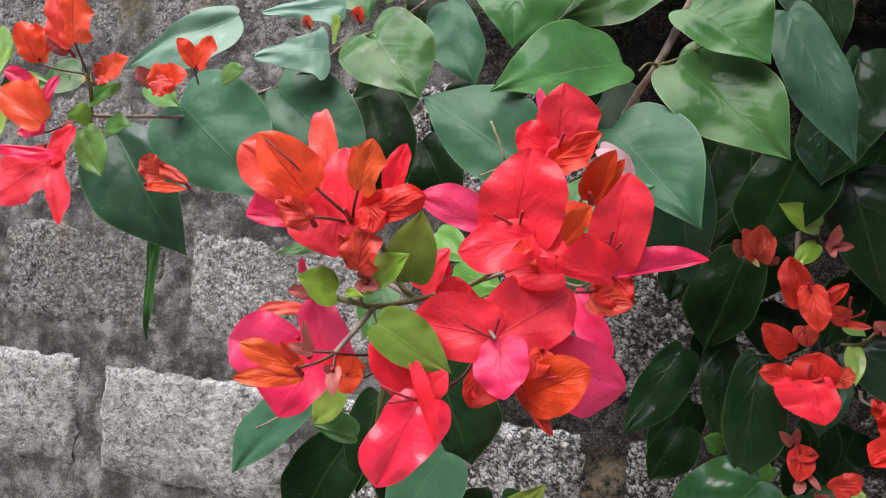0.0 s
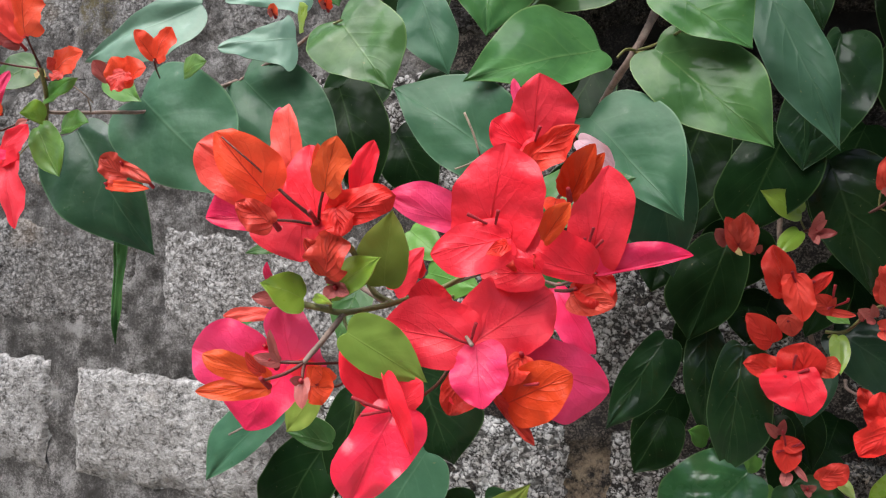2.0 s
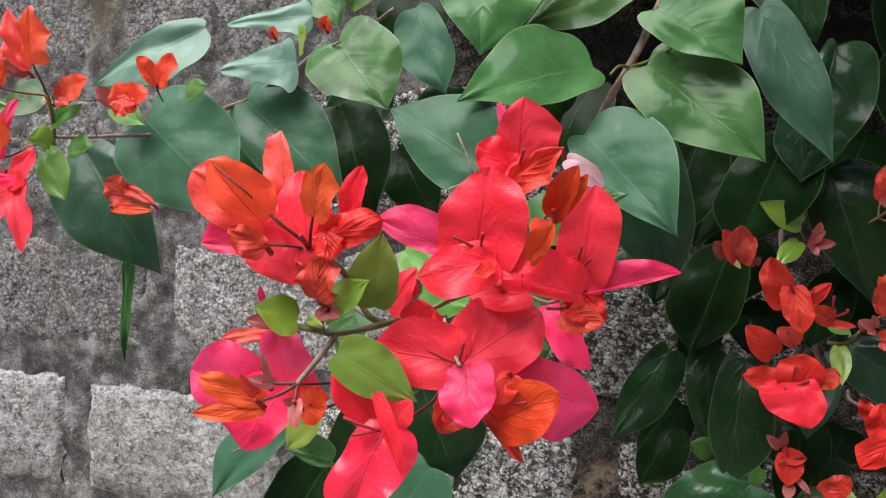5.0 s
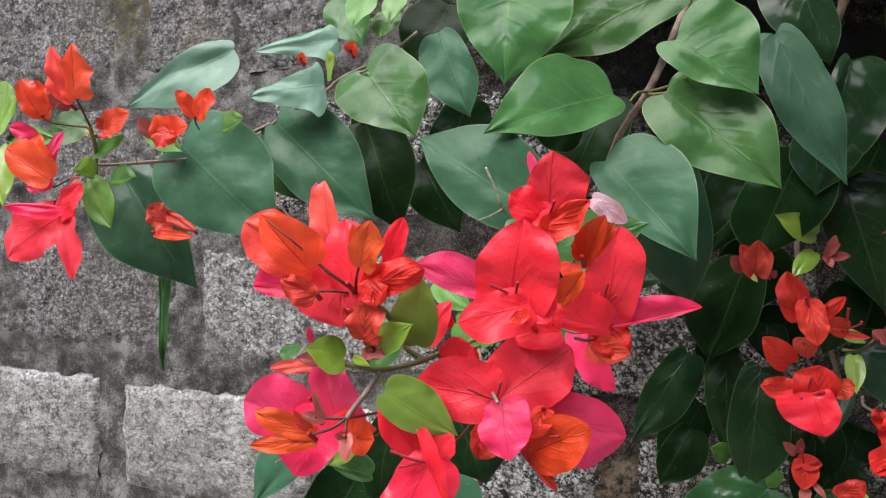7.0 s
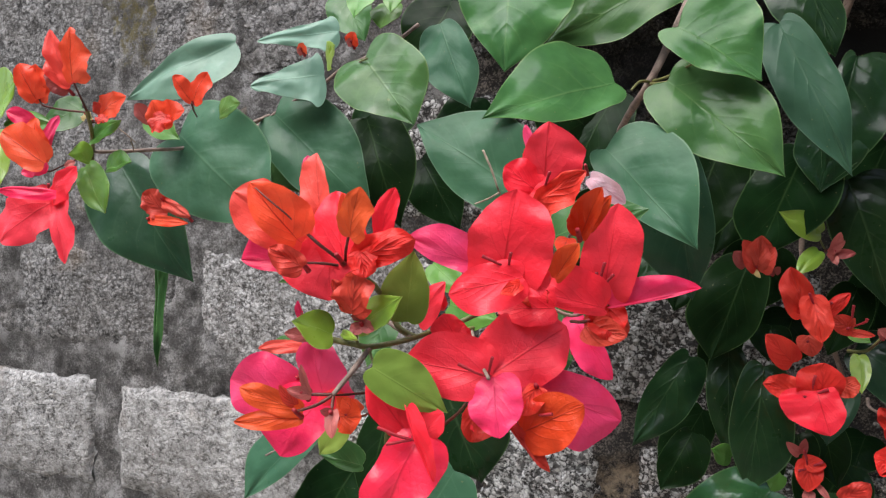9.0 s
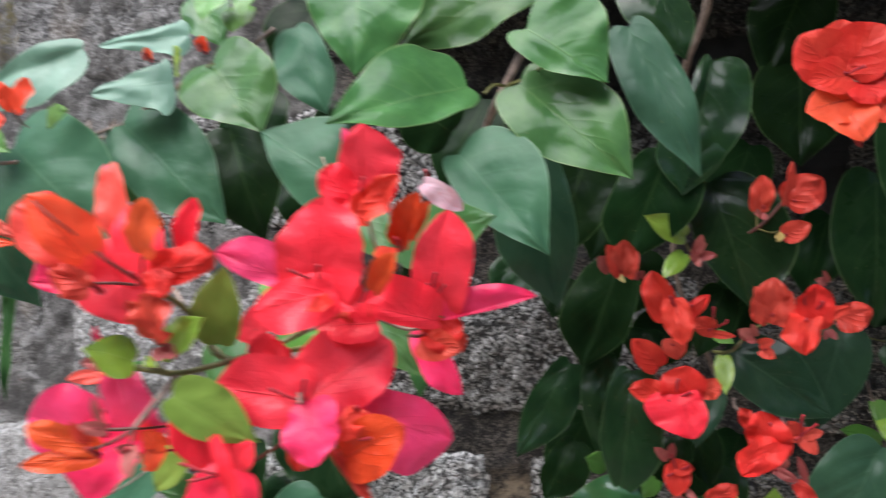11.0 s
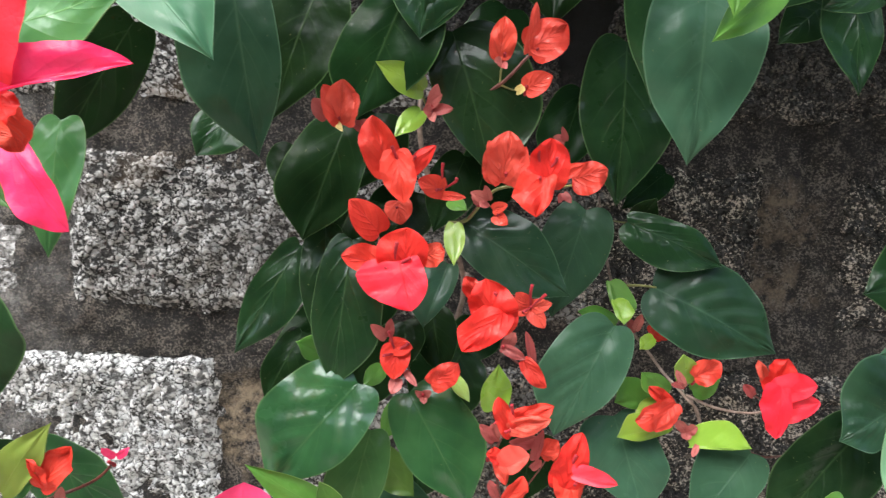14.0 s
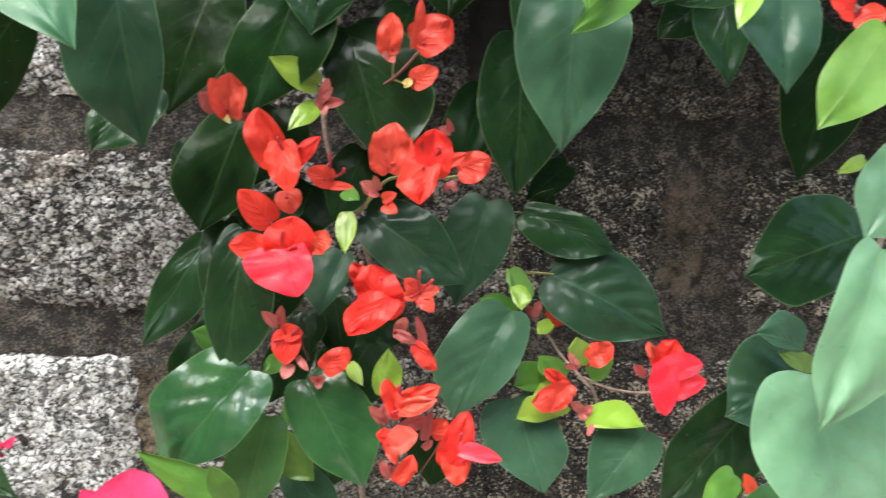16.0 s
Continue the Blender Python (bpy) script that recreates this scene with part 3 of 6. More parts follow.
def new_flower(branch, at, tubes):
    """The heart of a flower: a small knot on its stalk, with slim closed tubes: how many, or how far each one leans."""
    COUNT[0] += 1
    rnd = random.Random(COUNT[0])
    verts, quads = [], []

    def add(points, radius, taper):
        v, q = pipe(points, radius, TUBE, "flower", 7, taper)
        k = len(verts)
        verts.extend([tuple(Vector(p) + Vector(points[0])) for p in v])
        quads.extend([tuple(i + k for i in face) for face in q])

    add([(0, 0.004, -0.003), (0, 0.001, -0.001), (0, -0.002, 0.001)], 0.0011, 0.7)
    if isinstance(tubes, tuple):
        for dx, dz in tubes:
            add([(0, -0.002, 0), (dx * 0.4, -0.0045, dz * 0.35), (dx * 0.75, -0.0062, dz * 0.75), (dx, -0.0070, dz)], 0.00042, 1.5)
        tubes = 0
    for k in range(tubes):
        w = 2.1 * k + rnd.uniform(-0.5, 0.5)
        dx, dz = 0.0045 * math.cos(w) + rnd.uniform(-0.001, 0.001), 0.0045 * math.sin(w) + 0.003
        curl = rnd.uniform(-0.0012, 0.0012)
        add([(dx * 0.2, -0.001, dz * 0.2), (dx * 0.7 + curl, -0.0035, dz * 0.8), (dx * 1.2 + curl, -0.0055, dz * 1.3), (dx * 1.5, -0.0068, dz * 1.75)], 0.00048, 1.9)
    return part("flower", sheet("flower", verts, quads, TUBE), branch, at)


# ---- the plants ----
def shade_overhang():
    """Unseen growth added over the wall's top above this stretch, to shade the stones and leaves below it."""
    rnd = random.Random(77)
    top = new_branch((0.62, -0.10, 1.62), "unseen leafy bougainvillea growth added above to shade the wall")
    shapes = []
    for k in range(10):
        tip = (rnd.uniform(-0.03, 0.03), rnd.uniform(-0.065, -0.025), -rnd.uniform(0.065, 0.090))
        shapes.append(blade("leaf", (0, 0, 0), tip, rnd.uniform(0.070, 0.090), LEAF_TIP, LEAF["mature"], rnd.uniform(-25, 25), 11, 0.5, 0.04, 0, 0.1, 0.5, 0.05, 0.02, 12, 4, 0.0004))
    for k in range(5):
        x = 0.28 + 0.17 * k
        stem(top, 0.005, "brown", (x + rnd.uniform(-0.1, 0.1), 0.05, 2.41), (x, -0.05, 2.40), (x + rnd.uniform(-0.05, 0.05), -0.12, 2.1), (x, -0.13, 1.8), (x, -0.12, 1.58))
    for k in range(290):
        x = rnd.uniform(-0.03, 1.15)
        at = (x, rnd.uniform(-0.20 if x < 0.20 else -0.42, -0.03), rnd.uniform(1.54, 1.85))
        part("leaf", rnd.choice(shapes), top, at)


shade_overhang()

# green spray
branch = new_branch((0.10, -0.02, 1.75), "woody bougainvillea branch with large glossy heart-shaped green leaves against the wall")
stem(branch, 0.00130, "brown", (0.0049, -0.2400, 1.3837), (-0.0136, -0.2500, 1.3666), (-0.0398, -0.2600, 1.3525), (-0.0555, -0.2600, 1.3423), (-0.0946, -0.2500, 1.3281), (-0.1117, -0.2500, 1.3178), (-0.1569, -0.2500, 1.3059))
stem(branch, 0.00240, "brown", (0.1772, -0.2200, 1.3996), (0.1656, -0.2550, 1.3567), (0.1565, -0.2650, 1.3333), (0.1473, -0.2500, 1.3236), (0.1366, -0.2200, 1.3143), (0.1202, -0.1500, 1.3004), (0.1042, -0.0800, 1.2770))
stem(branch, 0.00087, "green", (0.1570, -0.2650, 1.3339), (0.1530, -0.2800, 1.3311), (0.1494, -0.2870, 1.3254))
stem(branch, 0.00087, "green", (0.1570, -0.2650, 1.3339), (0.1686, -0.2750, 1.3348), (0.1799, -0.2900, 1.3370))
stem(branch, 0.00087, "green", (0.1559, -0.2650, 1.3327), (0.1630, -0.2750, 1.3308), (0.1684, -0.2800, 1.3306))
stem(branch, 0.00074, "green", (-0.0398, -0.2600, 1.3525), (-0.0156, -0.2850, 1.3494), (-0.0074, -0.2900, 1.3500))
leaf(branch, (-0.1460, -0.2900, 1.3064), (-0.0606, -0.3020, 1.2438), (0.0363, 0.23, 0.0406, 0.40), "grey", fold=7, bend=0.04, lobe=0.12)
leaf(branch, (-0.1507, -0.2250, 1.3852), (-0.2365, -0.2450, 1.3422), (0.0152, 0.31, 0.0305, 0.30), "pale", fold=6, lobe=0.04)
leaf(branch, (-0.0528, -0.2620, 1.3479), (-0.0967, -0.2820, 1.3388), (0.0179, 0.07, 0.0240, 0.16), "pale", fold=4, lobe=0.02, taper=1)
leaf(branch, (-0.0492, -0.2500, 1.3797), (-0.1007, -0.2700, 1.3717), (0.0131, 0.10, 0.0152, 0.19), "pale", fold=4, lobe=0.02, taper=1)
leaf(branch, (-0.0117, -0.2850, 1.3514), (0.0307, -0.3050, 1.3067), (0.0262, 0.17, 0.0286, 0.53), "mature", fold=12, bend=0.03, lobe=0.17)
leaf(branch, (0.0237, -0.2500, 1.3800), (0.0498, -0.2620, 1.3234), (0.0202, 0.44, 0.0147, 0.58), "grey", fold=7, lobe=0.06)
leaf(branch, (0.0795, -0.2850, 1.4004), (0.0809, -0.2970, 1.3360), (0.0301, 0.18, 0.0382, 0.39), "mature", fold=10, lobe=0.1)
leaf(branch, (0.1747, -0.2700, 1.3899), (0.0972, -0.2700, 1.3573), (0.0318, 0.40, 0.0192, 0.48), "mature", fold=10, lobe=0.06)
leaf(branch, (0.1407, -0.2880, 1.3296), (0.0819, -0.3380, 1.3044), (0.0324, 0.30, 0.0174, 0.38), "mature", fold=8, bend=0.03, lobe=0.07)
leaf(branch, (0.1042, -0.3350, 1.2657), (0.0402, -0.3250, 1.3039), (0.0293, 0.47, 0.0195, 0.33), "grey", fold=8, lobe=0.08)
leaf(branch, (-0.0947, -0.2550, 1.3244), (-0.0132, -0.2670, 1.2587), (0.0251, 0.47, 0.0329, 0.38), "grey", fold=8, lobe=0.1)
leaf(branch, (-0.1073, -0.2400, 1.3195), (-0.0611, -0.2520, 1.2686), 0.0477, "mature")
leaf(branch, (-0.0568, -0.1900, 1.3312), (-0.0205, -0.2020, 1.2489), 0.0581, "deep")
leaf(branch, (-0.0583, -0.1400, 1.3706), (-0.0805, -0.1500, 1.3101), (0.0214, 0.57, 0.0375, 0.45), "deep", fold=9)
leaf(branch, (0.1726, -0.2980, 1.3546), (0.2131, -0.3060, 1.3234), (0.0131, 0.25, 0.0327, 0.30), "mature", fold=14, bend=0.03, lobe=0.16)
leaf(branch, (0.1678, -0.2880, 1.3292), (0.2249, -0.3080, 1.2776), (0.0219, 0.35, 0.0270, 0.46), "mature", fold=9, bend=0.02, lobe=0.1)
leaf(branch, (0.2225, -0.2620, 1.3628), (0.2589, -0.2740, 1.2805), (0.0174, 0.42, 0.0144, 0.40), "slate", fold=10, lobe=0.08)
leaf(branch, (0.2750, -0.1650, 1.3657), (0.2566, -0.1770, 1.2797), (0.0101, 0.36, 0.0286, 0.36), "dusk", fold=8)
leaf(branch, (0.2314, -0.2250, 1.4130), (0.2536, -0.2370, 1.3493), (0.0239, 0.38, 0.0127, 0.63), "dusk", fold=10)
leaf(branch, (0.1384, -0.3000, 1.2921), (0.1867, -0.3200, 1.2413), (0.0139, 0.41, 0.0308, 0.33), "grey", fold=8, bend=0.04, lobe=0.1)
leaf(branch, (0.1690, -0.2350, 1.2989), (0.1833, -0.2350, 1.2099), (0.0302, 0.50, 0.0179, 0.50), "blue", fold=12)
leaf(branch, (0.1643, -0.1600, 1.2508), (0.1336, -0.1720, 1.2112), (0.0151, 0.68, 0.0185, 0.55), "dusk", fold=10)
leaf(branch, (0.0026, -0.1700, 1.4214), (-0.0214, -0.1820, 1.3657), 0.0601, "deep")
leaf(branch, (0.1105, -0.2000, 1.3199), (0.0745, -0.2120, 1.3439), 0.0472, "deep")
leaf(branch, (-0.0308, -0.1400, 1.3055), (0.0084, -0.1520, 1.2484), 0.0483, "deep")
leaf(branch, (-0.0739, -0.2000, 1.4243), (-0.0484, -0.2120, 1.3829), 0.0365, "mature")
leaf(branch, (-0.0231, -0.2600, 1.4071), (-0.0271, -0.2720, 1.3815), 0.0224, "fresh")
leaf(branch, (-0.0113, -0.2500, 1.3953), (-0.0129, -0.2620, 1.3764), 0.0224, "fresh")
leaf(branch, (-0.0010, -0.2600, 1.4034), (-0.0014, -0.2720, 1.3825), 0.0177, "fresh")
leaf(branch, (0.1648, -0.2000, 1.4172), (0.1830, -0.2120, 1.3876), 0.0208, "mature")
leaf(branch, (-0.0465, -0.2700, 1.3547), (-0.0345, -0.2820, 1.3619), 0.0193, "young")
flower = new_flower(branch, (-0.0653, -0.2700, 1.3633), 0)
bract(flower, (-0.0652, -0.2700, 1.3619), (-0.0669, -0.2740, 1.3630), 0.0058, "D")
bract(flower, (-0.0644, -0.2700, 1.3619), (-0.0623, -0.2740, 1.3670), 0.0089, "O")
flower = new_flower(branch, (-0.0338, -0.2600, 1.3689), 0)
bract(flower, (-0.0337, -0.2600, 1.3682), (-0.0361, -0.2640, 1.3693), 0.0062, "D")
bract(flower, (-0.0337, -0.2600, 1.3675), (-0.0308, -0.2640, 1.3747), 0.0111, "O")
stem(branch, 0.00056, "dry", (0.0896, -0.3600, 1.2850), (0.0948, -0.3620, 1.2753), (0.0978, -0.3600, 1.2661), (0.0949, -0.3400, 1.2627))
stem(branch, 0.00050, "dry", (0.0984, -0.3600, 1.2651), (0.0933, -0.3620, 1.2618), (0.0870, -0.3620, 1.2594))
leaf(branch, (0.2648, -0.1650, 1.3376), (0.2559, -0.1770, 1.2782), (0.0202, 0.58, 0.0225, 0.45), "dusk", fold=10)
# filler leaves whose near-black colour stands for the shade between the front leaves
leaf(branch, (0.1229, -0.1500, 1.3509), (0.0947, -0.1620, 1.2864), (0.0226, 0.55, 0.0249, 0.46), "deep", fold=9)
leaf(branch, (0.0067, -0.1300, 1.3556), (-0.0130, -0.1400, 1.2962), (0.0216, 0.57, 0.0291, 0.50), "deep", fold=9)

# flowering left
branch = new_branch((-0.30, -0.02, 1.55), "bougainvillea shoot with small orange bracts and young green leaves")
stem(branch, 0.00136, "brown", (-0.1026, -0.2500, 1.3244), (-0.1112, -0.2700, 1.3137), (-0.1357, -0.2900, 1.2984), (-0.1525, -0.3100, 1.2939), (-0.1742, -0.3300, 1.2905), (-0.1761, -0.3350, 1.2917))
stem(branch, 0.00136, "green", (-0.1650, -0.3500, 1.3126), (-0.1659, -0.3450, 1.3002), (-0.1752, -0.3350, 1.2917), (-0.1809, -0.3300, 1.2784))
stem(branch, 0.00068, "maroon", (-0.1650, -0.3500, 1.3126), (-0.1648, -0.3550, 1.3197), (-0.1645, -0.3600, 1.3267), (-0.1672, -0.3600, 1.3340))
stem(branch, 0.00068, "maroon", (-0.1649, -0.3500, 1.3119), (-0.1793, -0.3550, 1.3132), (-0.1894, -0.3600, 1.3155), (-0.1930, -0.3600, 1.3223))
stem(branch, 0.00062, "maroon", (-0.1673, -0.3450, 1.3070), (-0.1517, -0.3500, 1.3058), (-0.1458, -0.3500, 1.3107))
stem(branch, 0.00062, "maroon", (-0.1750, -0.3350, 1.2900), (-0.1820, -0.3500, 1.2804), (-0.1841, -0.3600, 1.2753), (-0.1933, -0.3600, 1.2802))
stem(branch, 0.00043, "dry", (-0.1549, -0.3400, 1.3063), (-0.1437, -0.3400, 1.2995), (-0.1415, -0.3350, 1.2954))
stem(branch, 0.00043, "dry", (-0.1405, -0.3400, 1.2961), (-0.1430, -0.3350, 1.2919), (-0.1574, -0.3200, 1.2921))
stem(branch, 0.00062, "maroon", (-0.0962, -0.3400, 1.3175), (-0.0986, -0.3350, 1.3138), (-0.1162, -0.3100, 1.3144))
stem(branch, 0.00050, "green", (-0.1759, -0.3600, 1.2538), (-0.1764, -0.3500, 1.2651), (-0.1773, -0.3350, 1.2794))
leaf(branch, (-0.2496, -0.2350, 1.2926), (-0.1771, -0.2350, 1.2026), (0.0452, 0.24, 0.0274, 0.40), "blue", fold=10, bend=0.04, lobe=0.06)
leaf(branch, (-0.2278, -0.2100, 1.2254), (-0.2208, -0.2200, 1.1318), (0.0044, 0.29, 0.0087, 0.28), "mature", fold=6, lobe=0)
leaf(branch, (-0.1709, -0.3450, 1.2796), (-0.1445, -0.3550, 1.2509), (0.0090, 0.51, 0.0119, 0.67), "fresh", fold=12)
leaf(branch, (-0.1588, -0.3400, 1.2785), (-0.1304, -0.3500, 1.2818), (0.0032, 0.43, 0.0106, 0.39), "fresh", fold=10)
leaf(branch, (-0.1603, -0.3520, 1.2812), (-0.1666, -0.3620, 1.2851), (0.0110, 0.57, 0.0014, 0.29), "young", fold=10)
leaf(branch, (-0.2534, -0.3400, 1.3202), (-0.2211, -0.3520, 1.3336), 0.0388, "young")
leaf(branch, (-0.1900, -0.3300, 1.3193), (-0.2152, -0.3420, 1.3025), 0.0252, "mature")
leaf(branch, (-0.1722, -0.3400, 1.2966), (-0.1396, -0.3500, 1.3069), (0.0063, 0.72, 0.0073, 0.22), "fresh", fold=10)
leaf(branch, (-0.0799, -0.3350, 1.3109), (-0.0588, -0.3450, 1.3153), (0.0054, 0.72, 0.0089, 0.26), "fresh", fold=10)
leaf(branch, (-0.2375, -0.3450, 1.3096), (-0.1855, -0.3550, 1.3054), (0.0068, 0.72, 0.0069, 0.42), "fresh", fold=10)
leaf(branch, (-0.2322, -0.3500, 1.3027), (-0.2230, -0.3620, 1.2624), 0.0179, "young")
leaf(branch, (-0.1643, -0.3000, 1.3169), (-0.1272, -0.3120, 1.2998), 0.0170, "fresh")
flower = new_flower(branch, (-0.1922, -0.3600, 1.3230), 0)
bract(flower, (-0.1921, -0.3620, 1.3184), (-0.2015, -0.3670, 1.3396), (0.0113, 0.31, 0.0080, 0.59), "O", fold=13)
bract(flower, (-0.1907, -0.3600, 1.3173), (-0.1903, -0.3650, 1.3391), (0.0089, 0.43, 0.0078, 0.47), "O", fold=13)
flower = new_flower(branch, (-0.1672, -0.3600, 1.3347), 0)
bract(flower, (-0.1595, -0.3660, 1.3275), (-0.1570, -0.3710, 1.3573), (0.0166, 0.29, 0.0068, 0.40), "O", fold=16)
bract(flower, (-0.1646, -0.3620, 1.3276), (-0.1781, -0.3670, 1.3583), (0.0062, 0.36, 0.0072, 0.53), "A", fold=13)
bract(flower, (-0.1717, -0.3560, 1.3276), (-0.1862, -0.3610, 1.3428), (0.0064, 0.53, 0.0065, 0.67), "A", fold=13)
flower = new_flower(branch, (-0.1462, -0.3500, 1.3164), 0)
bract(flower, (-0.1506, -0.3520, 1.3101), (-0.1529, -0.3570, 1.3166), (0.0042, 0.63, 0.0031, 0.49), "C", fold=13)
bract(flower, (-0.1503, -0.3540, 1.3099), (-0.1270, -0.3590, 1.3186), (0.0088, 0.72, 0.0085, 0.28), "O", fold=13)
bract(flower, (-0.1440, -0.3570, 1.3087), (-0.1442, -0.3620, 1.3025), (0.0048, 0.11, 0.0057, 0.72), "C", fold=13)
flower = new_flower(branch, (-0.1323, -0.3400, 1.3153), 0)
bract(flower, (-0.1249, -0.3420, 1.3061), (-0.1314, -0.3470, 1.3166), (0.0060, 0.53, 0.0039, 0.57), "D", fold=13)
flower = new_flower(branch, (-0.1152, -0.3400, 1.3111), 0)
bract(flower, (-0.1124, -0.3440, 1.3012), (-0.1171, -0.3490, 1.3178), (0.0116, 0.55, 0.0064, 0.46), "O", fold=16)
bract(flower, (-0.1065, -0.3500, 1.3092), (-0.1111, -0.3550, 1.2979), (0.0057, 0.52, 0.0079, 0.57), "K", fold=16)
bract(flower, (-0.1099, -0.3460, 1.3041), (-0.0921, -0.3510, 1.3109), (0.0034, 0.72, 0.0118, 0.26), "O", fold=16)
flower = new_flower(branch, (-0.0924, -0.3450, 1.3188), 0)
bract(flower, (-0.0898, -0.3480, 1.3164), (-0.0988, -0.3530, 1.3308), (0.0070, 0.48, 0.0035, 0.51), "O", fold=16)
bract(flower, (-0.0866, -0.3500, 1.3161), (-0.0735, -0.3550, 1.3309), (0.0085, 0.72, 0.0058, 0.38), "O", fold=16)
flower = new_flower(branch, (-0.1881, -0.3650, 1.2861), 0)
bract(flower, (-0.1734, -0.3720, 1.2789), (-0.2016, -0.3770, 1.2971), (0.0139, 0.59, 0.0098, 0.61), "O", fold=8)
bract(flower, (-0.2018, -0.3560, 1.3063), (-0.2183, -0.3610, 1.3127), (0.0053, 0.54, 0.0054, 0.44), "P", fold=13)
bract(flower, (-0.1827, -0.3660, 1.2811), (-0.1830, -0.3710, 1.3062), (0.0092, 0.42, 0.0125, 0.57), "O", fold=10)
bract(flower, (-0.1857, -0.3600, 1.2815), (-0.2001, -0.3650, 1.2741), (0.0045, 0.39, 0.0081, 0.36), "P", fold=13)
bract(flower, (-0.1685, -0.3620, 1.2775), (-0.1554, -0.3670, 1.2804), (0.0030, 0.72, 0.0025, 0.42), "D", fold=13)
flower = new_flower(branch, (-0.1701, -0.3650, 1.2541), 2)
bract(flower, (-0.1675, -0.3720, 1.2601), (-0.1443, -0.3770, 1.2767), (0.0111, 0.72, 0.0052, 0.42), "R", fold=10)
bract(flower, (-0.1608, -0.3750, 1.2613), (-0.2007, -0.3800, 1.2627), (0.0027, 0.51, 0.0049, 0.49), "P", fold=16)
bract(flower, (-0.1701, -0.3680, 1.2575), (-0.2059, -0.3730, 1.2317), (0.0188, 0.72, 0.0156, 0.29), "R", fold=8)
bract(flower, (-0.1606, -0.3720, 1.2601), (-0.1514, -0.3770, 1.2214), (0.0065, 0.24, 0.0111, 0.65), "R", fold=14)
flower = new_flower(branch, (-0.1050, -0.3300, 1.2510), 0)
bract(flower, (-0.1166, -0.3340, 1.2526), (-0.1319, -0.3390, 1.2635), (0.0083, 0.63, 0.0075, 0.50), "C", fold=13)
flower = new_flower(branch, (-0.1698, -0.3450, 1.3111), 0)
bract(flower, (-0.1695, -0.3450, 1.3121), (-0.1685, -0.3490, 1.3068), 0.0064, "Y")
bract(flower, (-0.1686, -0.3450, 1.3121), (-0.1617, -0.3490, 1.3074), 0.0034, "Y")
flower = new_flower(branch, (-0.1756, -0.3540, 1.3257), 0)
bract(flower, (-0.1756, -0.3540, 1.3257), (-0.1903, -0.3590, 1.3336), (0.0050, 0.60, 0.0064, 0.40), "D", fold=13)
flower = new_flower(branch, (-0.1856, -0.3600, 1.2880), 0)
bract(flower, (-0.1856, -0.3600, 1.2880), (-0.1711, -0.3650, 1.3078), (0.0042, 0.67, 0.0052, 0.55), "P", fold=13)
flower = new_flower(branch, (-0.1277, -0.3370, 1.2481), 0)
bract(flower, (-0.1277, -0.3370, 1.2481), (-0.0952, -0.3420, 1.2467), (0.0035, 0.52, 0.0030, 0.48), "O", fold=13)
flower = new_flower(branch, (-0.1183, -0.3360, 1.2604), 0)
bract(flower, (-0.1183, -0.3360, 1.2604), (-0.0944, -0.3410, 1.2505), (0.0044, 0.45, 0.0031, 0.54), "C", fold=13)

# flowering main
branch = new_branch((0.12, -0.02, 0.90), "arching bougainvillea branch with dense red and pink bracts")
stem(branch, 0.00125, "green", (0.0603, -0.4500, 1.2037), (0.0682, -0.4480, 1.2025), (0.0743, -0.4460, 1.2015), (0.0863, -0.4400, 1.2042), (0.0915, -0.4300, 1.2062))
stem(branch, 0.00110, "green", (0.0915, -0.4300, 1.2062), (0.0985, -0.4050, 1.2052), (0.1106, -0.3700, 1.2080))
stem(branch, 0.00110, "brown", (0.0868, -0.4360, 1.2049), (0.0517, -0.4000, 1.2122), (-0.0066, -0.3400, 1.2352), (-0.0870, -0.2650, 1.2707), (-0.1092, -0.2500, 1.3101), (-0.1117, -0.2500, 1.3178))
stem(branch, 0.00114, "brown", (0.0743, -0.4460, 1.2011), (0.0716, -0.4520, 1.1945), (0.0679, -0.4550, 1.1887), (0.0658, -0.4580, 1.1848))
stem(branch, 0.00068, "maroon", (0.0658, -0.4580, 1.1848), (0.0613, -0.4620, 1.1815), (0.0527, -0.4620, 1.1782))
stem(branch, 0.00068, "maroon", (0.0658, -0.4580, 1.1851), (0.0611, -0.4600, 1.1850), (0.0541, -0.4580, 1.1840))
stem(branch, 0.00062, "maroon", (0.0661, -0.4580, 1.1842), (0.0673, -0.4610, 1.1820), (0.0679, -0.4620, 1.1799))
stem(branch, 0.00125, "green", (0.0886, -0.4350, 1.2048), (0.0819, -0.4350, 1.2076), (0.0777, -0.4350, 1.2131), (0.0757, -0.4450, 1.2239), (0.0701, -0.4520, 1.2301), (0.0679, -0.4550, 1.2325))
stem(branch, 0.00068, "maroon", (0.0689, -0.4570, 1.2325), (0.0654, -0.4620, 1.2367), (0.0622, -0.4660, 1.2402), (0.0573, -0.4670, 1.2445))
stem(branch, 0.00036, "maroon", (0.0573, -0.4670, 1.2445), (0.0527, -0.4720, 1.2501), (0.0475, -0.4740, 1.2545), (0.0415, -0.4740, 1.2589))
stem(branch, 0.00062, "maroon", (0.0678, -0.4550, 1.2331), (0.0706, -0.4600, 1.2382), (0.0740, -0.4640, 1.2447))
stem(branch, 0.00057, "maroon", (0.0662, -0.4550, 1.2318), (0.0613, -0.4600, 1.2327), (0.0556, -0.4640, 1.2327))
stem(branch, 0.00104, "green", (0.0915, -0.4300, 1.2062), (0.1051, -0.4200, 1.2122), (0.1218, -0.4300, 1.2239), (0.1283, -0.4400, 1.2303))
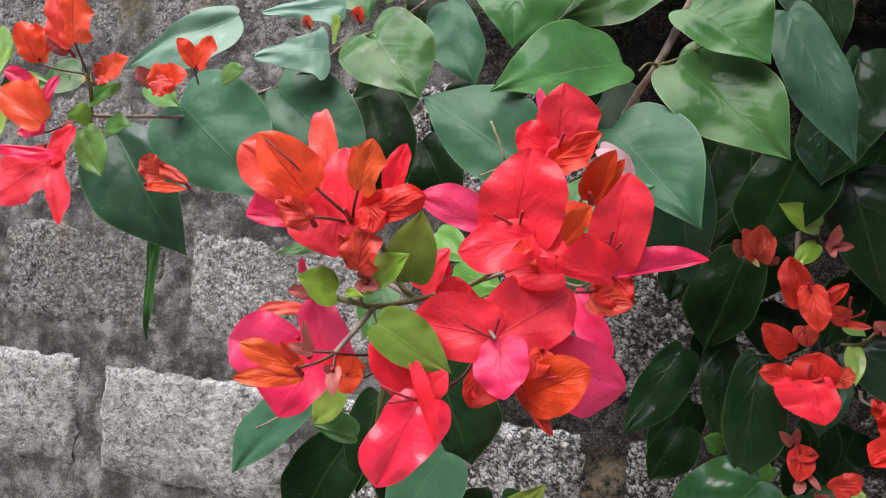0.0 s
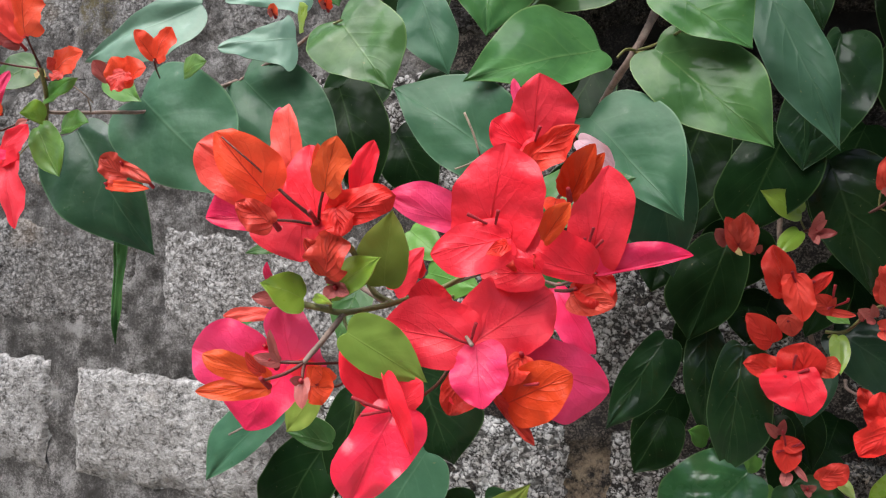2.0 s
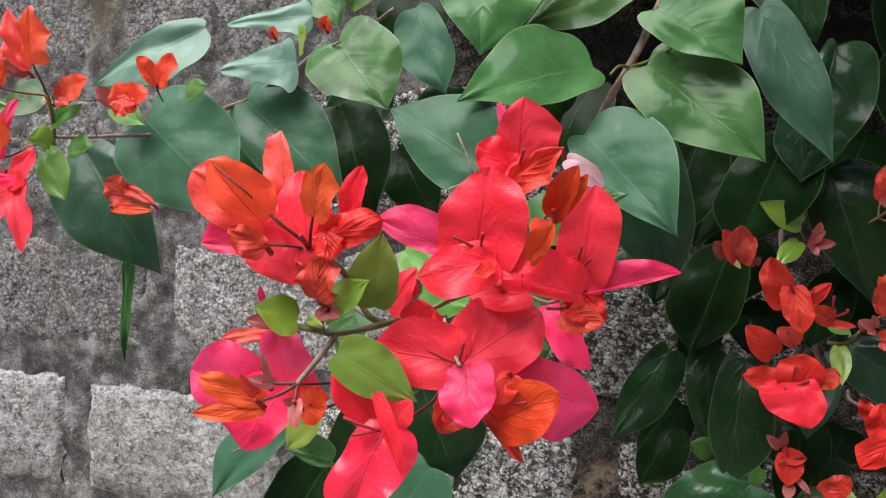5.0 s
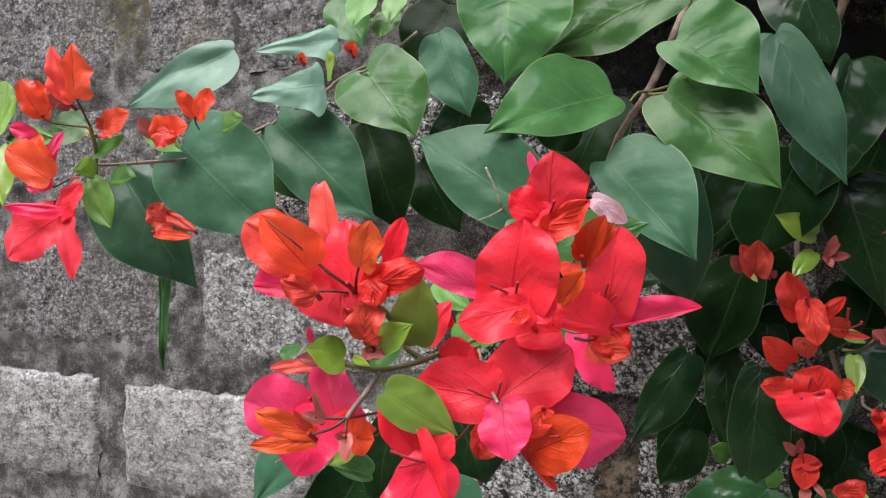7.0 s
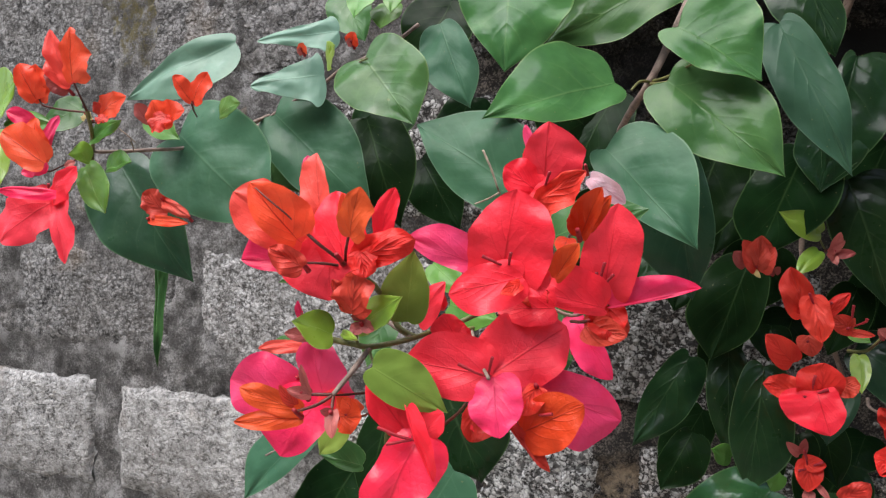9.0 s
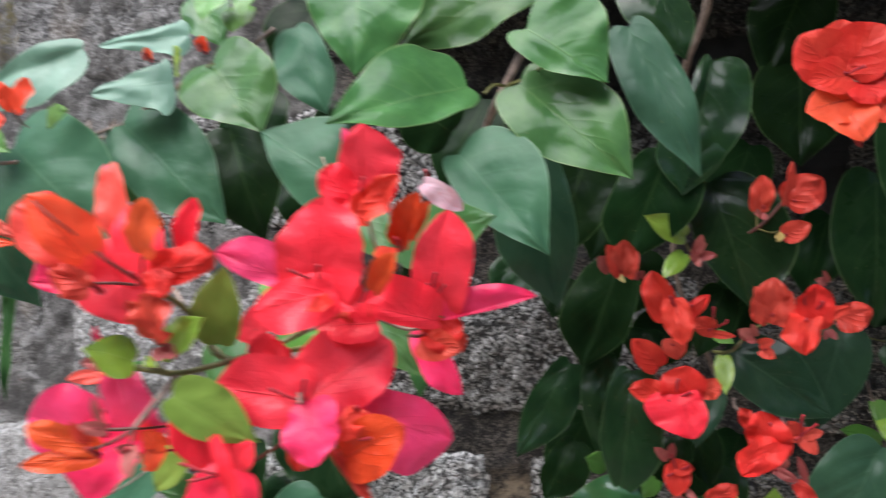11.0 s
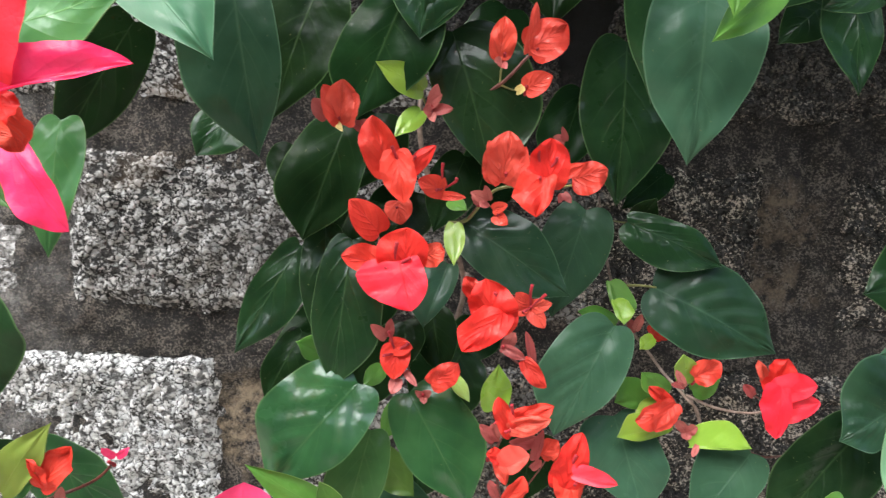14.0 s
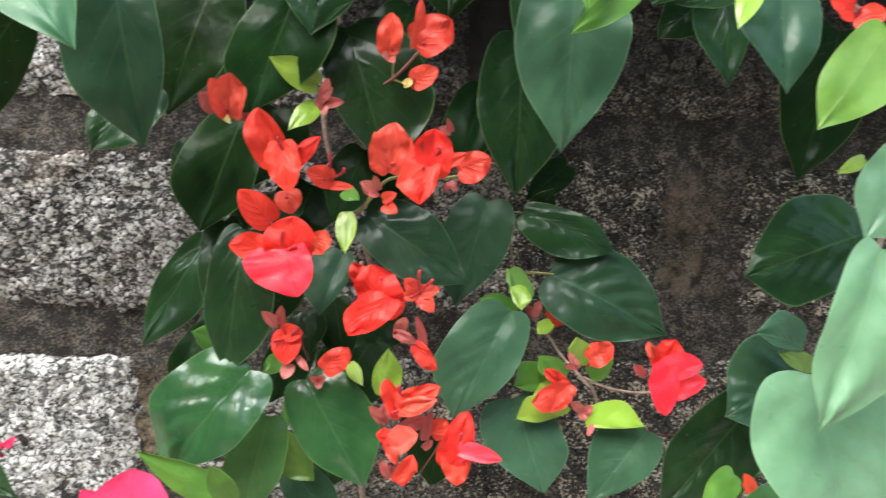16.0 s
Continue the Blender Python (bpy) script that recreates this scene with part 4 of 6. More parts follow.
stem(branch, 0.00073, "maroon", (0.1218, -0.4300, 1.2239), (0.1249, -0.4400, 1.2272), (0.1287, -0.4500, 1.2322))
stem(branch, 0.00083, "brown", (0.1051, -0.4200, 1.2122), (0.1219, -0.4000, 1.2186), (0.1394, -0.3900, 1.2124), (0.1504, -0.4000, 1.2181))
stem(branch, 0.00073, "brown", (0.1219, -0.4000, 1.2186), (0.1363, -0.4100, 1.2346), (0.1444, -0.4250, 1.2457), (0.1478, -0.4300, 1.2465))
stem(branch, 0.00073, "brown", (0.1363, -0.4100, 1.2346), (0.1355, -0.4200, 1.2467), (0.1357, -0.4300, 1.2599))
stem(branch, 0.00073, "maroon", (0.1395, -0.3900, 1.2101), (0.1464, -0.4000, 1.2113), (0.1506, -0.4000, 1.2138))
stem(branch, 0.00083, "brown", (0.0993, -0.4000, 1.2048), (0.1118, -0.4300, 1.1991), (0.1236, -0.4550, 1.1960))
stem(branch, 0.00073, "maroon", (0.1014, -0.3800, 1.1899), (0.0982, -0.4000, 1.1739), (0.1001, -0.4300, 1.1724), (0.0960, -0.4500, 1.1697))
stem(branch, 0.00073, "brown", (0.1157, -0.3700, 1.2071), (0.1198, -0.3800, 1.1915), (0.1346, -0.4300, 1.1821))
stem(branch, 0.00052, "maroon", (0.0672, -0.4300, 1.1805), (0.0653, -0.4450, 1.1825), (0.0649, -0.4550, 1.1842))
stem(branch, 0.00052, "maroon", (0.0693, -0.4300, 1.1743), (0.0699, -0.4400, 1.1738), (0.0703, -0.4500, 1.1763))
stem(branch, 0.00062, "green", (0.0743, -0.4460, 1.2011), (0.0760, -0.4480, 1.1983), (0.0776, -0.4490, 1.1962))
stem(branch, 0.00062, "green", (0.0704, -0.4480, 1.2023), (0.0708, -0.4500, 1.2051), (0.0721, -0.4520, 1.2083))
leaf(branch, (0.0699, -0.4480, 1.2085), (0.0927, -0.4600, 1.2224), (0.0057, 0.60, 0.0067, 0.39), "young", fold=8)
leaf(branch, (0.0617, -0.4520, 1.2060), (0.0517, -0.4640, 1.2117), 0.0155, "young", roll=28, fold=6)
leaf(branch, (0.0875, -0.4420, 1.2115), (0.0893, -0.4420, 1.2380), (0.0087, 0.44, 0.0114, 0.40), "olive", fold=12, lobe=0.06)
leaf(branch, (0.0836, -0.4630, 1.1974), (0.1087, -0.4530, 1.1819), (0.0078, 0.34, 0.0106, 0.33), "olive", fold=4)
leaf(branch, (0.0859, -0.3900, 1.2137), (0.1118, -0.4020, 1.2096), 0.0193, "fresh")
leaf(branch, (0.0735, -0.3800, 1.2310), (0.0938, -0.3920, 1.2190), 0.0146, "fresh")
leaf(branch, (0.0288, -0.3300, 1.2014), (0.0228, -0.3420, 1.1729), 0.0229, "mature")
leaf(branch, (0.0646, -0.4500, 1.2066), (0.0771, -0.4620, 1.2064), 0.0035, "young")
leaf(branch, (0.1178, -0.3300, 1.2446), (0.1651, -0.3400, 1.2593), 0.0303, "mature")
leaf(branch, (0.1030, -0.3400, 1.2185), (0.1338, -0.3520, 1.1870), 0.0217, "mature")
leaf(branch, (0.1188, -0.2900, 1.2198), (0.1187, -0.3020, 1.1665), 0.0233, "mature")
leaf(branch, (0.1023, -0.3500, 1.2613), (0.1270, -0.3620, 1.2379), 0.0195, "mature")
leaf(branch, (0.1269, -0.2400, 1.2693), (0.0856, -0.2300, 1.2072), 0.0329, "deep", roll=-28)
leaf(branch, (-0.0312, -0.3000, 1.2194), (-0.0520, -0.3120, 1.2127), 0.0084, "mature")
flower = new_flower(branch, (0.0678, -0.4600, 1.2353), 0)
bract(flower, (0.0680, -0.4560, 1.2316), (0.0607, -0.4500, 1.2595), (0.0118, 0.41, 0.0096, 0.61), "R", fold=8)
bract(flower, (0.0626, -0.4520, 1.2470), (0.0621, -0.4560, 1.2188), (0.0187, 0.68, 0.0120, 0.57), "R", fold=6)
bract(flower, (0.0553, -0.4680, 1.2412), (0.0387, -0.4740, 1.2607), (0.0119, 0.28, 0.0067, 0.55), "O", fold=8, bend=0.05)
bract(flower, (0.0527, -0.4600, 1.2398), (0.0265, -0.4660, 1.2579), (0.0120, 0.67, 0.0101, 0.65), "A", fold=8)
bract(flower, (0.0491, -0.4470, 1.2545), (0.0451, -0.4450, 1.2736), (0.0037, 0.41, 0.0033, 0.53), "P", fold=10)
bract(flower, (0.0545, -0.4490, 1.2502), (0.0498, -0.4470, 1.2744), (0.0049, 0.26, 0.0071, 0.55), "A", fold=26)
bract(flower, (0.0509, -0.4500, 1.2330), (0.0233, -0.4560, 1.2325), (0.0095, 0.72, 0.0048, 0.46), "P", fold=8)
flower = new_flower(branch, (0.0826, -0.4550, 1.2420), 0)
bract(flower, (0.0801, -0.4520, 1.2416), (0.0873, -0.4560, 1.2606), (0.0048, 0.57, 0.0047, 0.54), "R", fold=12)
bract(flower, (0.0728, -0.4580, 1.2338), (0.0978, -0.4620, 1.2426), (0.0059, 0.54, 0.0070, 0.62), "S", fold=10)
flower = new_flower(branch, (0.0745, -0.4650, 1.2456), 0)
bract(flower, (0.0761, -0.4680, 1.2425), (0.0835, -0.4760, 1.2593), (0.0077, 0.72, 0.0055, 0.40), "U", fold=18)
bract(flower, (0.0739, -0.4650, 1.2450), (0.0734, -0.4690, 1.2578), 0.0062, "O", roll=35)
flower = new_flower(branch, (0.0562, -0.4650, 1.2327), 0)
bract(flower, (0.0591, -0.4700, 1.2315), (0.0477, -0.4740, 1.2381), (0.0043, 0.50, 0.0058, 0.40), "C", fold=14)
flower = new_flower(branch, (0.0710, -0.4550, 1.2181), 0)
bract(flower, (0.0729, -0.4580, 1.2148), (0.0775, -0.4640, 1.2314), (0.0079, 0.62, 0.0071, 0.36), "K", fold=12)
bract(flower, (0.0701, -0.4580, 1.2166), (0.0664, -0.4620, 1.2273), (0.0051, 0.62, 0.0019, 0.42), "C", fold=12)
bract(flower, (0.0767, -0.4600, 1.2379), (0.0807, -0.4640, 1.2285), (0.0054, 0.41, 0.0062, 0.72), "S", fold=8)
flower = new_flower(branch, (0.0742, -0.4520, 1.2104), 0)
bract(flower, (0.0737, -0.4520, 1.2103), (0.0716, -0.4560, 1.2070), 0.0056, "D")
bract(flower, (0.0741, -0.4520, 1.2107), (0.0807, -0.4560, 1.2092), 0.0050, "D")
bract(flower, (0.0732, -0.4520, 1.2115), (0.0738, -0.4560, 1.2154), 0.0061, "D")
flower = new_flower(branch, (0.1366, -0.4350, 1.2613), ((0.0030, 0.0060),))
bract(flower, (0.1352, -0.4300, 1.2612), (0.1381, -0.4390, 1.2853), (0.0140, 0.62, 0.0090, 0.38), "R", fold=9)
bract(flower, (0.1346, -0.4320, 1.2599), (0.1216, -0.4360, 1.2700), (0.0068, 0.72, 0.0064, 0.59), "R", fold=10)
bract(flower, (0.1340, -0.4360, 1.2561), (0.1526, -0.4440, 1.2674), (0.0075, 0.50, 0.0040, 0.54), "S", fold=8)
bract(flower, (0.1347, -0.4350, 1.2594), (0.1262, -0.4290, 1.2678), 0.0118, "R")
bract(flower, (0.1291, -0.4250, 1.2757), (0.1260, -0.4250, 1.2866), (0.0019, 0.53, 0.0019, 0.54), "P", fold=8)
flower = new_flower(branch, (0.1388, -0.3620, 1.2766), 0)
bract(flower, (0.1452, -0.3900, 1.2696), (0.1588, -0.3800, 1.2596), (0.0045, 0.44, 0.0046, 0.47), "W", fold=8)
flower = new_flower(branch, (0.1489, -0.4350, 1.2467), 0)
bract(flower, (0.1491, -0.4300, 1.2450), (0.1570, -0.4380, 1.2624), (0.0035, 0.54, 0.0065, 0.41), "U", fold=24)
bract(flower, (0.1468, -0.4260, 1.2467), (0.1511, -0.4340, 1.2585), (0.0021, 0.49, 0.0045, 0.42), "C", fold=18)
bract(flower, (0.1514, -0.4280, 1.2477), (0.1600, -0.4360, 1.2597), (0.0027, 0.59, 0.0028, 0.51), "U", fold=18)
flower = new_flower(branch, (0.1286, -0.4500, 1.2340), ((-0.0080, 0.0035), (0.0020, 0.0050)))
bract(flower, (0.1253, -0.4480, 1.2265), (0.1311, -0.4540, 1.2604), (0.0167, 0.65, 0.0138, 0.42), "R", fold=9)
bract(flower, (0.1160, -0.4400, 1.2330), (0.0883, -0.4460, 1.2429), (0.0097, 0.55, 0.0048, 0.49), "P", fold=16)
bract(flower, (0.1338, -0.4520, 1.2308), (0.1099, -0.4600, 1.2242), (0.0076, 0.42, 0.0100, 0.62), "R", fold=8)
bract(flower, (0.1336, -0.4550, 1.2289), (0.1288, -0.4620, 1.2253), (0.0021, 0.25, 0.0028, 0.57), "S", fold=8)
flower = new_flower(branch, (0.1295, -0.4300, 1.2203), 0)
bract(flower, (0.1405, -0.4300, 1.2190), (0.1198, -0.4340, 1.2170), 0.0143, "R", roll=10)
bract(flower, (0.1271, -0.4300, 1.2133), (0.1241, -0.4340, 1.2251), (0.0068, 0.52, 0.0060, 0.55), "K", fold=9)
bract(flower, (0.1313, -0.4250, 1.2146), (0.1378, -0.4300, 1.2251), (0.0032, 0.63, 0.0042, 0.39), "S", fold=9)
flower = new_flower(branch, (0.1426, -0.4300, 1.2367), 0)
bract(flower, (0.1418, -0.4380, 1.2301), (0.1510, -0.4440, 1.2428), (0.0036, 0.62, 0.0048, 0.47), "U", fold=24)
bract(flower, (0.1443, -0.4300, 1.2445), (0.1432, -0.4340, 1.2386), 0.0079, "O")
flower = new_flower(branch, (0.1512, -0.4000, 1.2235), ((0.0035, 0.0120), (0.0070, 0.0075), (0.0005, 0.0080)))
bract(flower, (0.1539, -0.4000, 1.2196), (0.1588, -0.4060, 1.2584), (0.0121, 0.70, 0.0110, 0.41), "R", fold=16)
bract(flower, (0.1568, -0.4020, 1.2186), (0.1902, -0.3970, 1.2270), (0.0016, 0.56, 0.0085, 0.40), "P", fold=18)
bract(flower, (0.1550, -0.4050, 1.2176), (0.1290, -0.4160, 1.2238), (0.0134, 0.72, 0.0044, 0.52), "R", fold=14)
bract(flower, (0.1483, -0.4000, 1.2179), (0.1389, -0.3920, 1.2304), 0.0131, "P")
flower = new_flower(branch, (0.1486, -0.4000, 1.2115), 0)
bract(flower, (0.1560, -0.3980, 1.2180), (0.1566, -0.4040, 1.2050), (0.0080, 0.57, 0.0073, 0.44), "S", fold=14)
bract(flower, (0.1465, -0.4000, 1.2092), (0.1638, -0.4040, 1.2073), 0.0130, "K")
bract(flower, (0.1558, -0.3950, 1.2156), (0.1596, -0.3920, 1.2040), (0.0074, 0.49, 0.0057, 0.57), "K", fold=14)
flower = new_flower(branch, (0.1360, -0.3500, 1.2057), 0)
bract(flower, (0.1334, -0.3520, 1.2084), (0.1528, -0.3540, 1.1807), (0.0093, 0.59, 0.0053, 0.49), "P", fold=14)
bract(flower, (0.1350, -0.3500, 1.1992), (0.1333, -0.3440, 1.1881), 0.0131, "P")
flower = new_flower(branch, (0.1209, -0.4450, 1.1949), ((-0.0094, 0.0045), (0.0030, 0.0078)))
bract(flower, (0.1217, -0.4450, 1.1952), (0.1442, -0.4250, 1.2121), (0.0133, 0.52, 0.0155, 0.46), "R", fold=7)
bract(flower, (0.1221, -0.4450, 1.1951), (0.0897, -0.4490, 1.1983), (0.0131, 0.50, 0.0108, 0.44), "R", fold=9)
bract(flower, (0.1228, -0.4460, 1.1948), (0.1279, -0.4540, 1.1757), (0.0096, 0.48, 0.0104, 0.46), "P", fold=12)
flower = new_flower(branch, (0.0998, -0.4300, 1.2063), 0)
bract(flower, (0.1044, -0.4300, 1.2029), (0.0989, -0.4340, 1.2145), (0.0065, 0.35, 0.0076, 0.72), "R", fold=9)
bract(flower, (0.1020, -0.4300, 1.2044), (0.1073, -0.4340, 1.2112), 0.0121, "R")
flower = new_flower(branch, (0.1372, -0.4400, 1.1823), ((0.0070, 0.0020), (-0.0050, 0.0040)))
bract(flower, (0.1350, -0.4350, 1.1910), (0.1642, -0.4200, 1.1781), (0.0158, 0.63, 0.0104, 0.50), "P", fold=8)
bract(flower, (0.1373, -0.4360, 1.1762), (0.1433, -0.4400, 1.1724), (0.0024, 0.43, 0.0023, 0.71), "P", fold=8)
bract(flower, (0.1283, -0.4400, 1.1772), (0.1433, -0.4440, 1.1633), (0.0016, 0.50, 0.0028, 0.67), "C", fold=14)
bract(flower, (0.1335, -0.4420, 1.1758), (0.1545, -0.4460, 1.1884), (0.0107, 0.45, 0.0089, 0.55), "U", fold=12)
flower = new_flower(branch, (0.1068, -0.4200, 1.1710), 0)
bract(flower, (0.1116, -0.4200, 1.1799), (0.1076, -0.4240, 1.1643), (0.0057, 0.56, 0.0094, 0.48), "K", fold=9)
bract(flower, (0.1055, -0.4200, 1.1762), (0.1178, -0.4240, 1.1689), 0.0104, "R")
flower = new_flower(branch, (0.0441, -0.4400, 1.1811), 0)
bract(flower, (0.0392, -0.4380, 1.1759), (0.0110, -0.4440, 1.1829), (0.0151, 0.61, 0.0111, 0.65), "P", fold=7)
bract(flower, (0.0525, -0.4380, 1.1749), (0.0483, -0.4440, 1.2033), (0.0143, 0.40, 0.0080, 0.70), "P", fold=9)
bract(flower, (0.0501, -0.4400, 1.1786), (0.0362, -0.4460, 1.1553), (0.0177, 0.72, 0.0103, 0.40), "P", fold=7)
bract(flower, (0.0320, -0.4250, 1.1954), (0.0114, -0.4250, 1.1930), (0.0033, 0.54, 0.0027, 0.40), "A", fold=10)
flower = new_flower(branch, (0.0532, -0.4620, 1.1784), 0)
bract(flower, (0.0524, -0.4580, 1.1777), (0.0313, -0.4660, 1.1858), (0.0050, 0.57, 0.0045, 0.67), "U", fold=14)
bract(flower, (0.0526, -0.4580, 1.1755), (0.0291, -0.4660, 1.1725), (0.0037, 0.50, 0.0041, 0.42), "U", fold=14)
bract(flower, (0.0526, -0.4620, 1.1807), (0.0482, -0.4660, 1.1882), 0.0050, "K")
flower = new_flower(branch, (0.0681, -0.4500, 1.1760), 0)
bract(flower, (0.0720, -0.4500, 1.1775), (0.0677, -0.4540, 1.1831), 0.0085, "O")
flower = new_flower(branch, (0.0680, -0.4620, 1.1794), 0)
bract(flower, (0.0683, -0.4620, 1.1804), (0.0702, -0.4660, 1.1714), 0.0057, "D")
bract(flower, (0.0677, -0.4620, 1.1795), (0.0653, -0.4660, 1.1808), 0.0035, "D")
bract(flower, (0.0626, -0.4480, 1.1748), (0.0755, -0.4540, 1.1767), (0.0061, 0.66, 0.0075, 0.64), "U", fold=16)
flower = new_flower(branch, (0.0559, -0.4620, 1.1852), 0)
bract(flower, (0.0590, -0.4620, 1.1852), (0.0513, -0.4660, 1.1870), 0.0049, "D")
bract(flower, (0.0581, -0.4620, 1.1855), (0.0570, -0.4660, 1.1966), 0.0038, "D")
flower = new_flower(branch, (0.0489, -0.4500, 1.2065), 0)
bract(flower, (0.0517, -0.4500, 1.2047), (0.0422, -0.4540, 1.2052), 0.0059, "D")
bract(flower, (0.0512, -0.4500, 1.2057), (0.0496, -0.4540, 1.2137), 0.0043, "D")
bract(flower, (0.0469, -0.4500, 1.2104), (0.0479, -0.4540, 1.2180), 0.0036, "P")
flower = new_flower(branch, (0.0974, -0.4550, 1.1722), ((-0.0115, 0.0042), (-0.0080, -0.0012), (-0.0075, 0.0030)))
bract(flower, (0.0954, -0.4520, 1.1709), (0.0794, -0.4580, 1.1920), (0.0078, 0.47, 0.0062, 0.52), "R", fold=10)
bract(flower, (0.0966, -0.4520, 1.1702), (0.1080, -0.4560, 1.1826), (0.0050, 0.72, 0.0074, 0.57), "R", fold=10)
bract(flower, (0.0967, -0.4620, 1.1845), (0.1072, -0.4620, 1.1599), (0.0009, 0.46, 0.0053, 0.51), "R", fold=20)
bract(flower, (0.0988, -0.4540, 1.1733), (0.0858, -0.4600, 1.1403), (0.0109, 0.72, 0.0141, 0.17), "Q", fold=6, bend=0.04)
flower = new_flower(branch, (0.0796, -0.4000, 1.2115), 0)
bract(flower, (0.0749, -0.4000, 1.2061), (0.0883, -0.4040, 1.2246), 0.0129, "R")
bract(flower, (0.0832, -0.4000, 1.2141), (0.0875, -0.4040, 1.2213), 0.0102, "R")
flower = new_flower(branch, (0.1302, -0.4460, 1.2346), 0)
bract(flower, (0.1302, -0.4460, 1.2346), (0.1399, -0.4520, 1.2246), (0.0052, 0.45, 0.0076, 0.72), "R", fold=8)
flower = new_flower(branch, (0.1370, -0.4400, 1.1918), 0)
bract(flower, (0.1370, -0.4400, 1.1918), (0.1333, -0.4480, 1.1830), (0.0036, 0.63, 0.0058, 0.40), "S", fold=14)
flower = new_flower(branch, (0.0392, -0.4370, 1.1848), 0)
bract(flower, (0.0392, -0.4370, 1.1848), (0.0498, -0.4400, 1.1664), (0.0133, 0.41, 0.0177, 0.72), "R", fold=7)

# leafy low
branch = new_branch((0.02, -0.02, 0.85), "low bougainvillea shoot with dark glossy leaves below the flowers")
stem(branch, 0.00210, "green", (0.0207, -0.3000, 1.1605), (0.0096, -0.2800, 1.1294), (-0.0053, -0.2500, 1.0921), (-0.0220, -0.2000, 1.0357), (-0.0521, -0.1000, 0.9475))
stem(branch, 0.00063, "brown", (-0.0524, -0.3200, 1.1096), (-0.0478, -0.3100, 1.1129), (-0.0318, -0.3000, 1.1240), (-0.0151, -0.2900, 1.1288))
leaf(branch, (-0.0385, -0.2850, 1.1226), (-0.0833, -0.2970, 1.0713), (0.0214, 0.58, 0.0109, 0.44), "grey", fold=8)
leaf(branch, (-0.0199, -0.2650, 1.0925), (-0.0485, -0.2770, 1.0306), (0.0272, 0.56, 0.0222, 0.24), "deep", fold=8)
leaf(branch, (0.0254, -0.3700, 1.1512), (0.0126, -0.3720, 1.1326), (0.0089, 0.38, 0.0078, 0.46), "olive", fold=10)
leaf(branch, (0.0309, -0.3600, 1.1264), (0.0069, -0.3620, 1.1296), (0.0107, 0.66, 0.0043, 0.32), "mature", fold=10)
leaf(branch, (-0.0007, -0.2600, 1.1268), (-0.0070, -0.2720, 1.0629), 0.0330, "deep")
leaf(branch, (0.0248, -0.2400, 1.0970), (0.0005, -0.2520, 1.0499), 0.0461, "dusk")
leaf(branch, (0.0310, -0.2400, 1.1444), (0.0596, -0.2450, 1.0859), (0.0325, 0.29, 0.0306, 0.60), "dusk", fold=9)
leaf(branch, (0.0464, -0.2600, 1.0967), (0.0175, -0.2720, 1.0411), 0.0507, "grey", fold=9)
leaf(branch, (0.0469, -0.2200, 1.0613), (0.0266, -0.2320, 1.0769), 0.0171, "mature")
leaf(branch, (0.0735, -0.2400, 1.0618), (0.0479, -0.2500, 1.0547), (0.0124, 0.41, 0.0110, 0.61), "deep", fold=8)
leaf(branch, (0.0912, -0.2870, 1.0655), (0.1170, -0.2970, 1.0995), (0.0075, 0.54, 0.0104, 0.24), "olive", fold=12)
leaf(branch, (0.0792, -0.2400, 1.0663), (0.1293, -0.2500, 1.0425), (0.0172, 0.41, 0.0138, 0.46), "dusk", fold=8)
leaf(branch, (-0.0521, -0.3000, 1.1788), (-0.0507, -0.3120, 1.1703), 0.0135, "mature")
flower = new_flower(branch, (0.1082, -0.2850, 1.0695), 1)
bract(flower, (0.1090, -0.2900, 1.0694), (0.1237, -0.2940, 1.0889), (0.0067, 0.72, 0.0066, 0.58), "S", fold=20)
bract(flower, (0.1114, -0.2920, 1.0708), (0.1066, -0.2960, 1.0839), (0.0041, 0.72, 0.0012, 0.47), "S", fold=16)
stem(branch, 0.00077, "maroon", (0.1017, -0.2800, 1.0585), (0.1161, -0.2800, 1.0639), (0.1209, -0.2650, 1.0635), (0.1203, -0.2500, 1.0636))
flower = new_flower(branch, (0.1203, -0.2500, 1.0655), 0)
bract(flower, (0.1236, -0.2520, 1.0690), (0.1186, -0.2560, 1.0744), (0.0019, 0.39, 0.0023, 0.49), "P", fold=16)
bract(flower, (0.1241, -0.2520, 1.0690), (0.1315, -0.2560, 1.0749), (0.0024, 0.58, 0.0013, 0.42), "P", fold=16)
flower = new_flower(branch, (0.1125, -0.2800, 1.0613), 0)
bract(flower, (0.1136, -0.2840, 1.0601), (0.1168, -0.2880, 1.0694), (0.0028, 0.72, 0.0021, 0.47), "D", fold=16)
flower = new_flower(branch, (0.1822, -0.2500, 1.0368), 1)
bract(flower, (0.1824, -0.2500, 1.0188), (0.1831, -0.2540, 1.0593), 0.0449, "P", fold=10)
bract(flower, (0.1770, -0.2500, 1.0256), (0.1597, -0.2540, 1.0489), 0.0171, "P")
leaf(branch, (0.0882, -0.2800, 1.0610), (0.1046, -0.2860, 1.0711), (0.0050, 0.50, 0.0036, 0.52), "mature", fold=8)
flower = new_flower(branch, (0.0901, -0.2900, 1.0637), 0)
bract(flower, (0.0901, -0.2900, 1.0637), (0.0908, -0.2940, 1.0757), (0.0035, 0.66, 0.0019, 0.54), "D", fold=16)
bract(flower, (0.0851, -0.3000, 1.0678), (0.0740, -0.3040, 1.0808), (0.0061, 0.71, 0.0027, 0.42), "R", fold=16)
flower = new_flower(branch, (0.0892, -0.3040, 1.0772), 0)
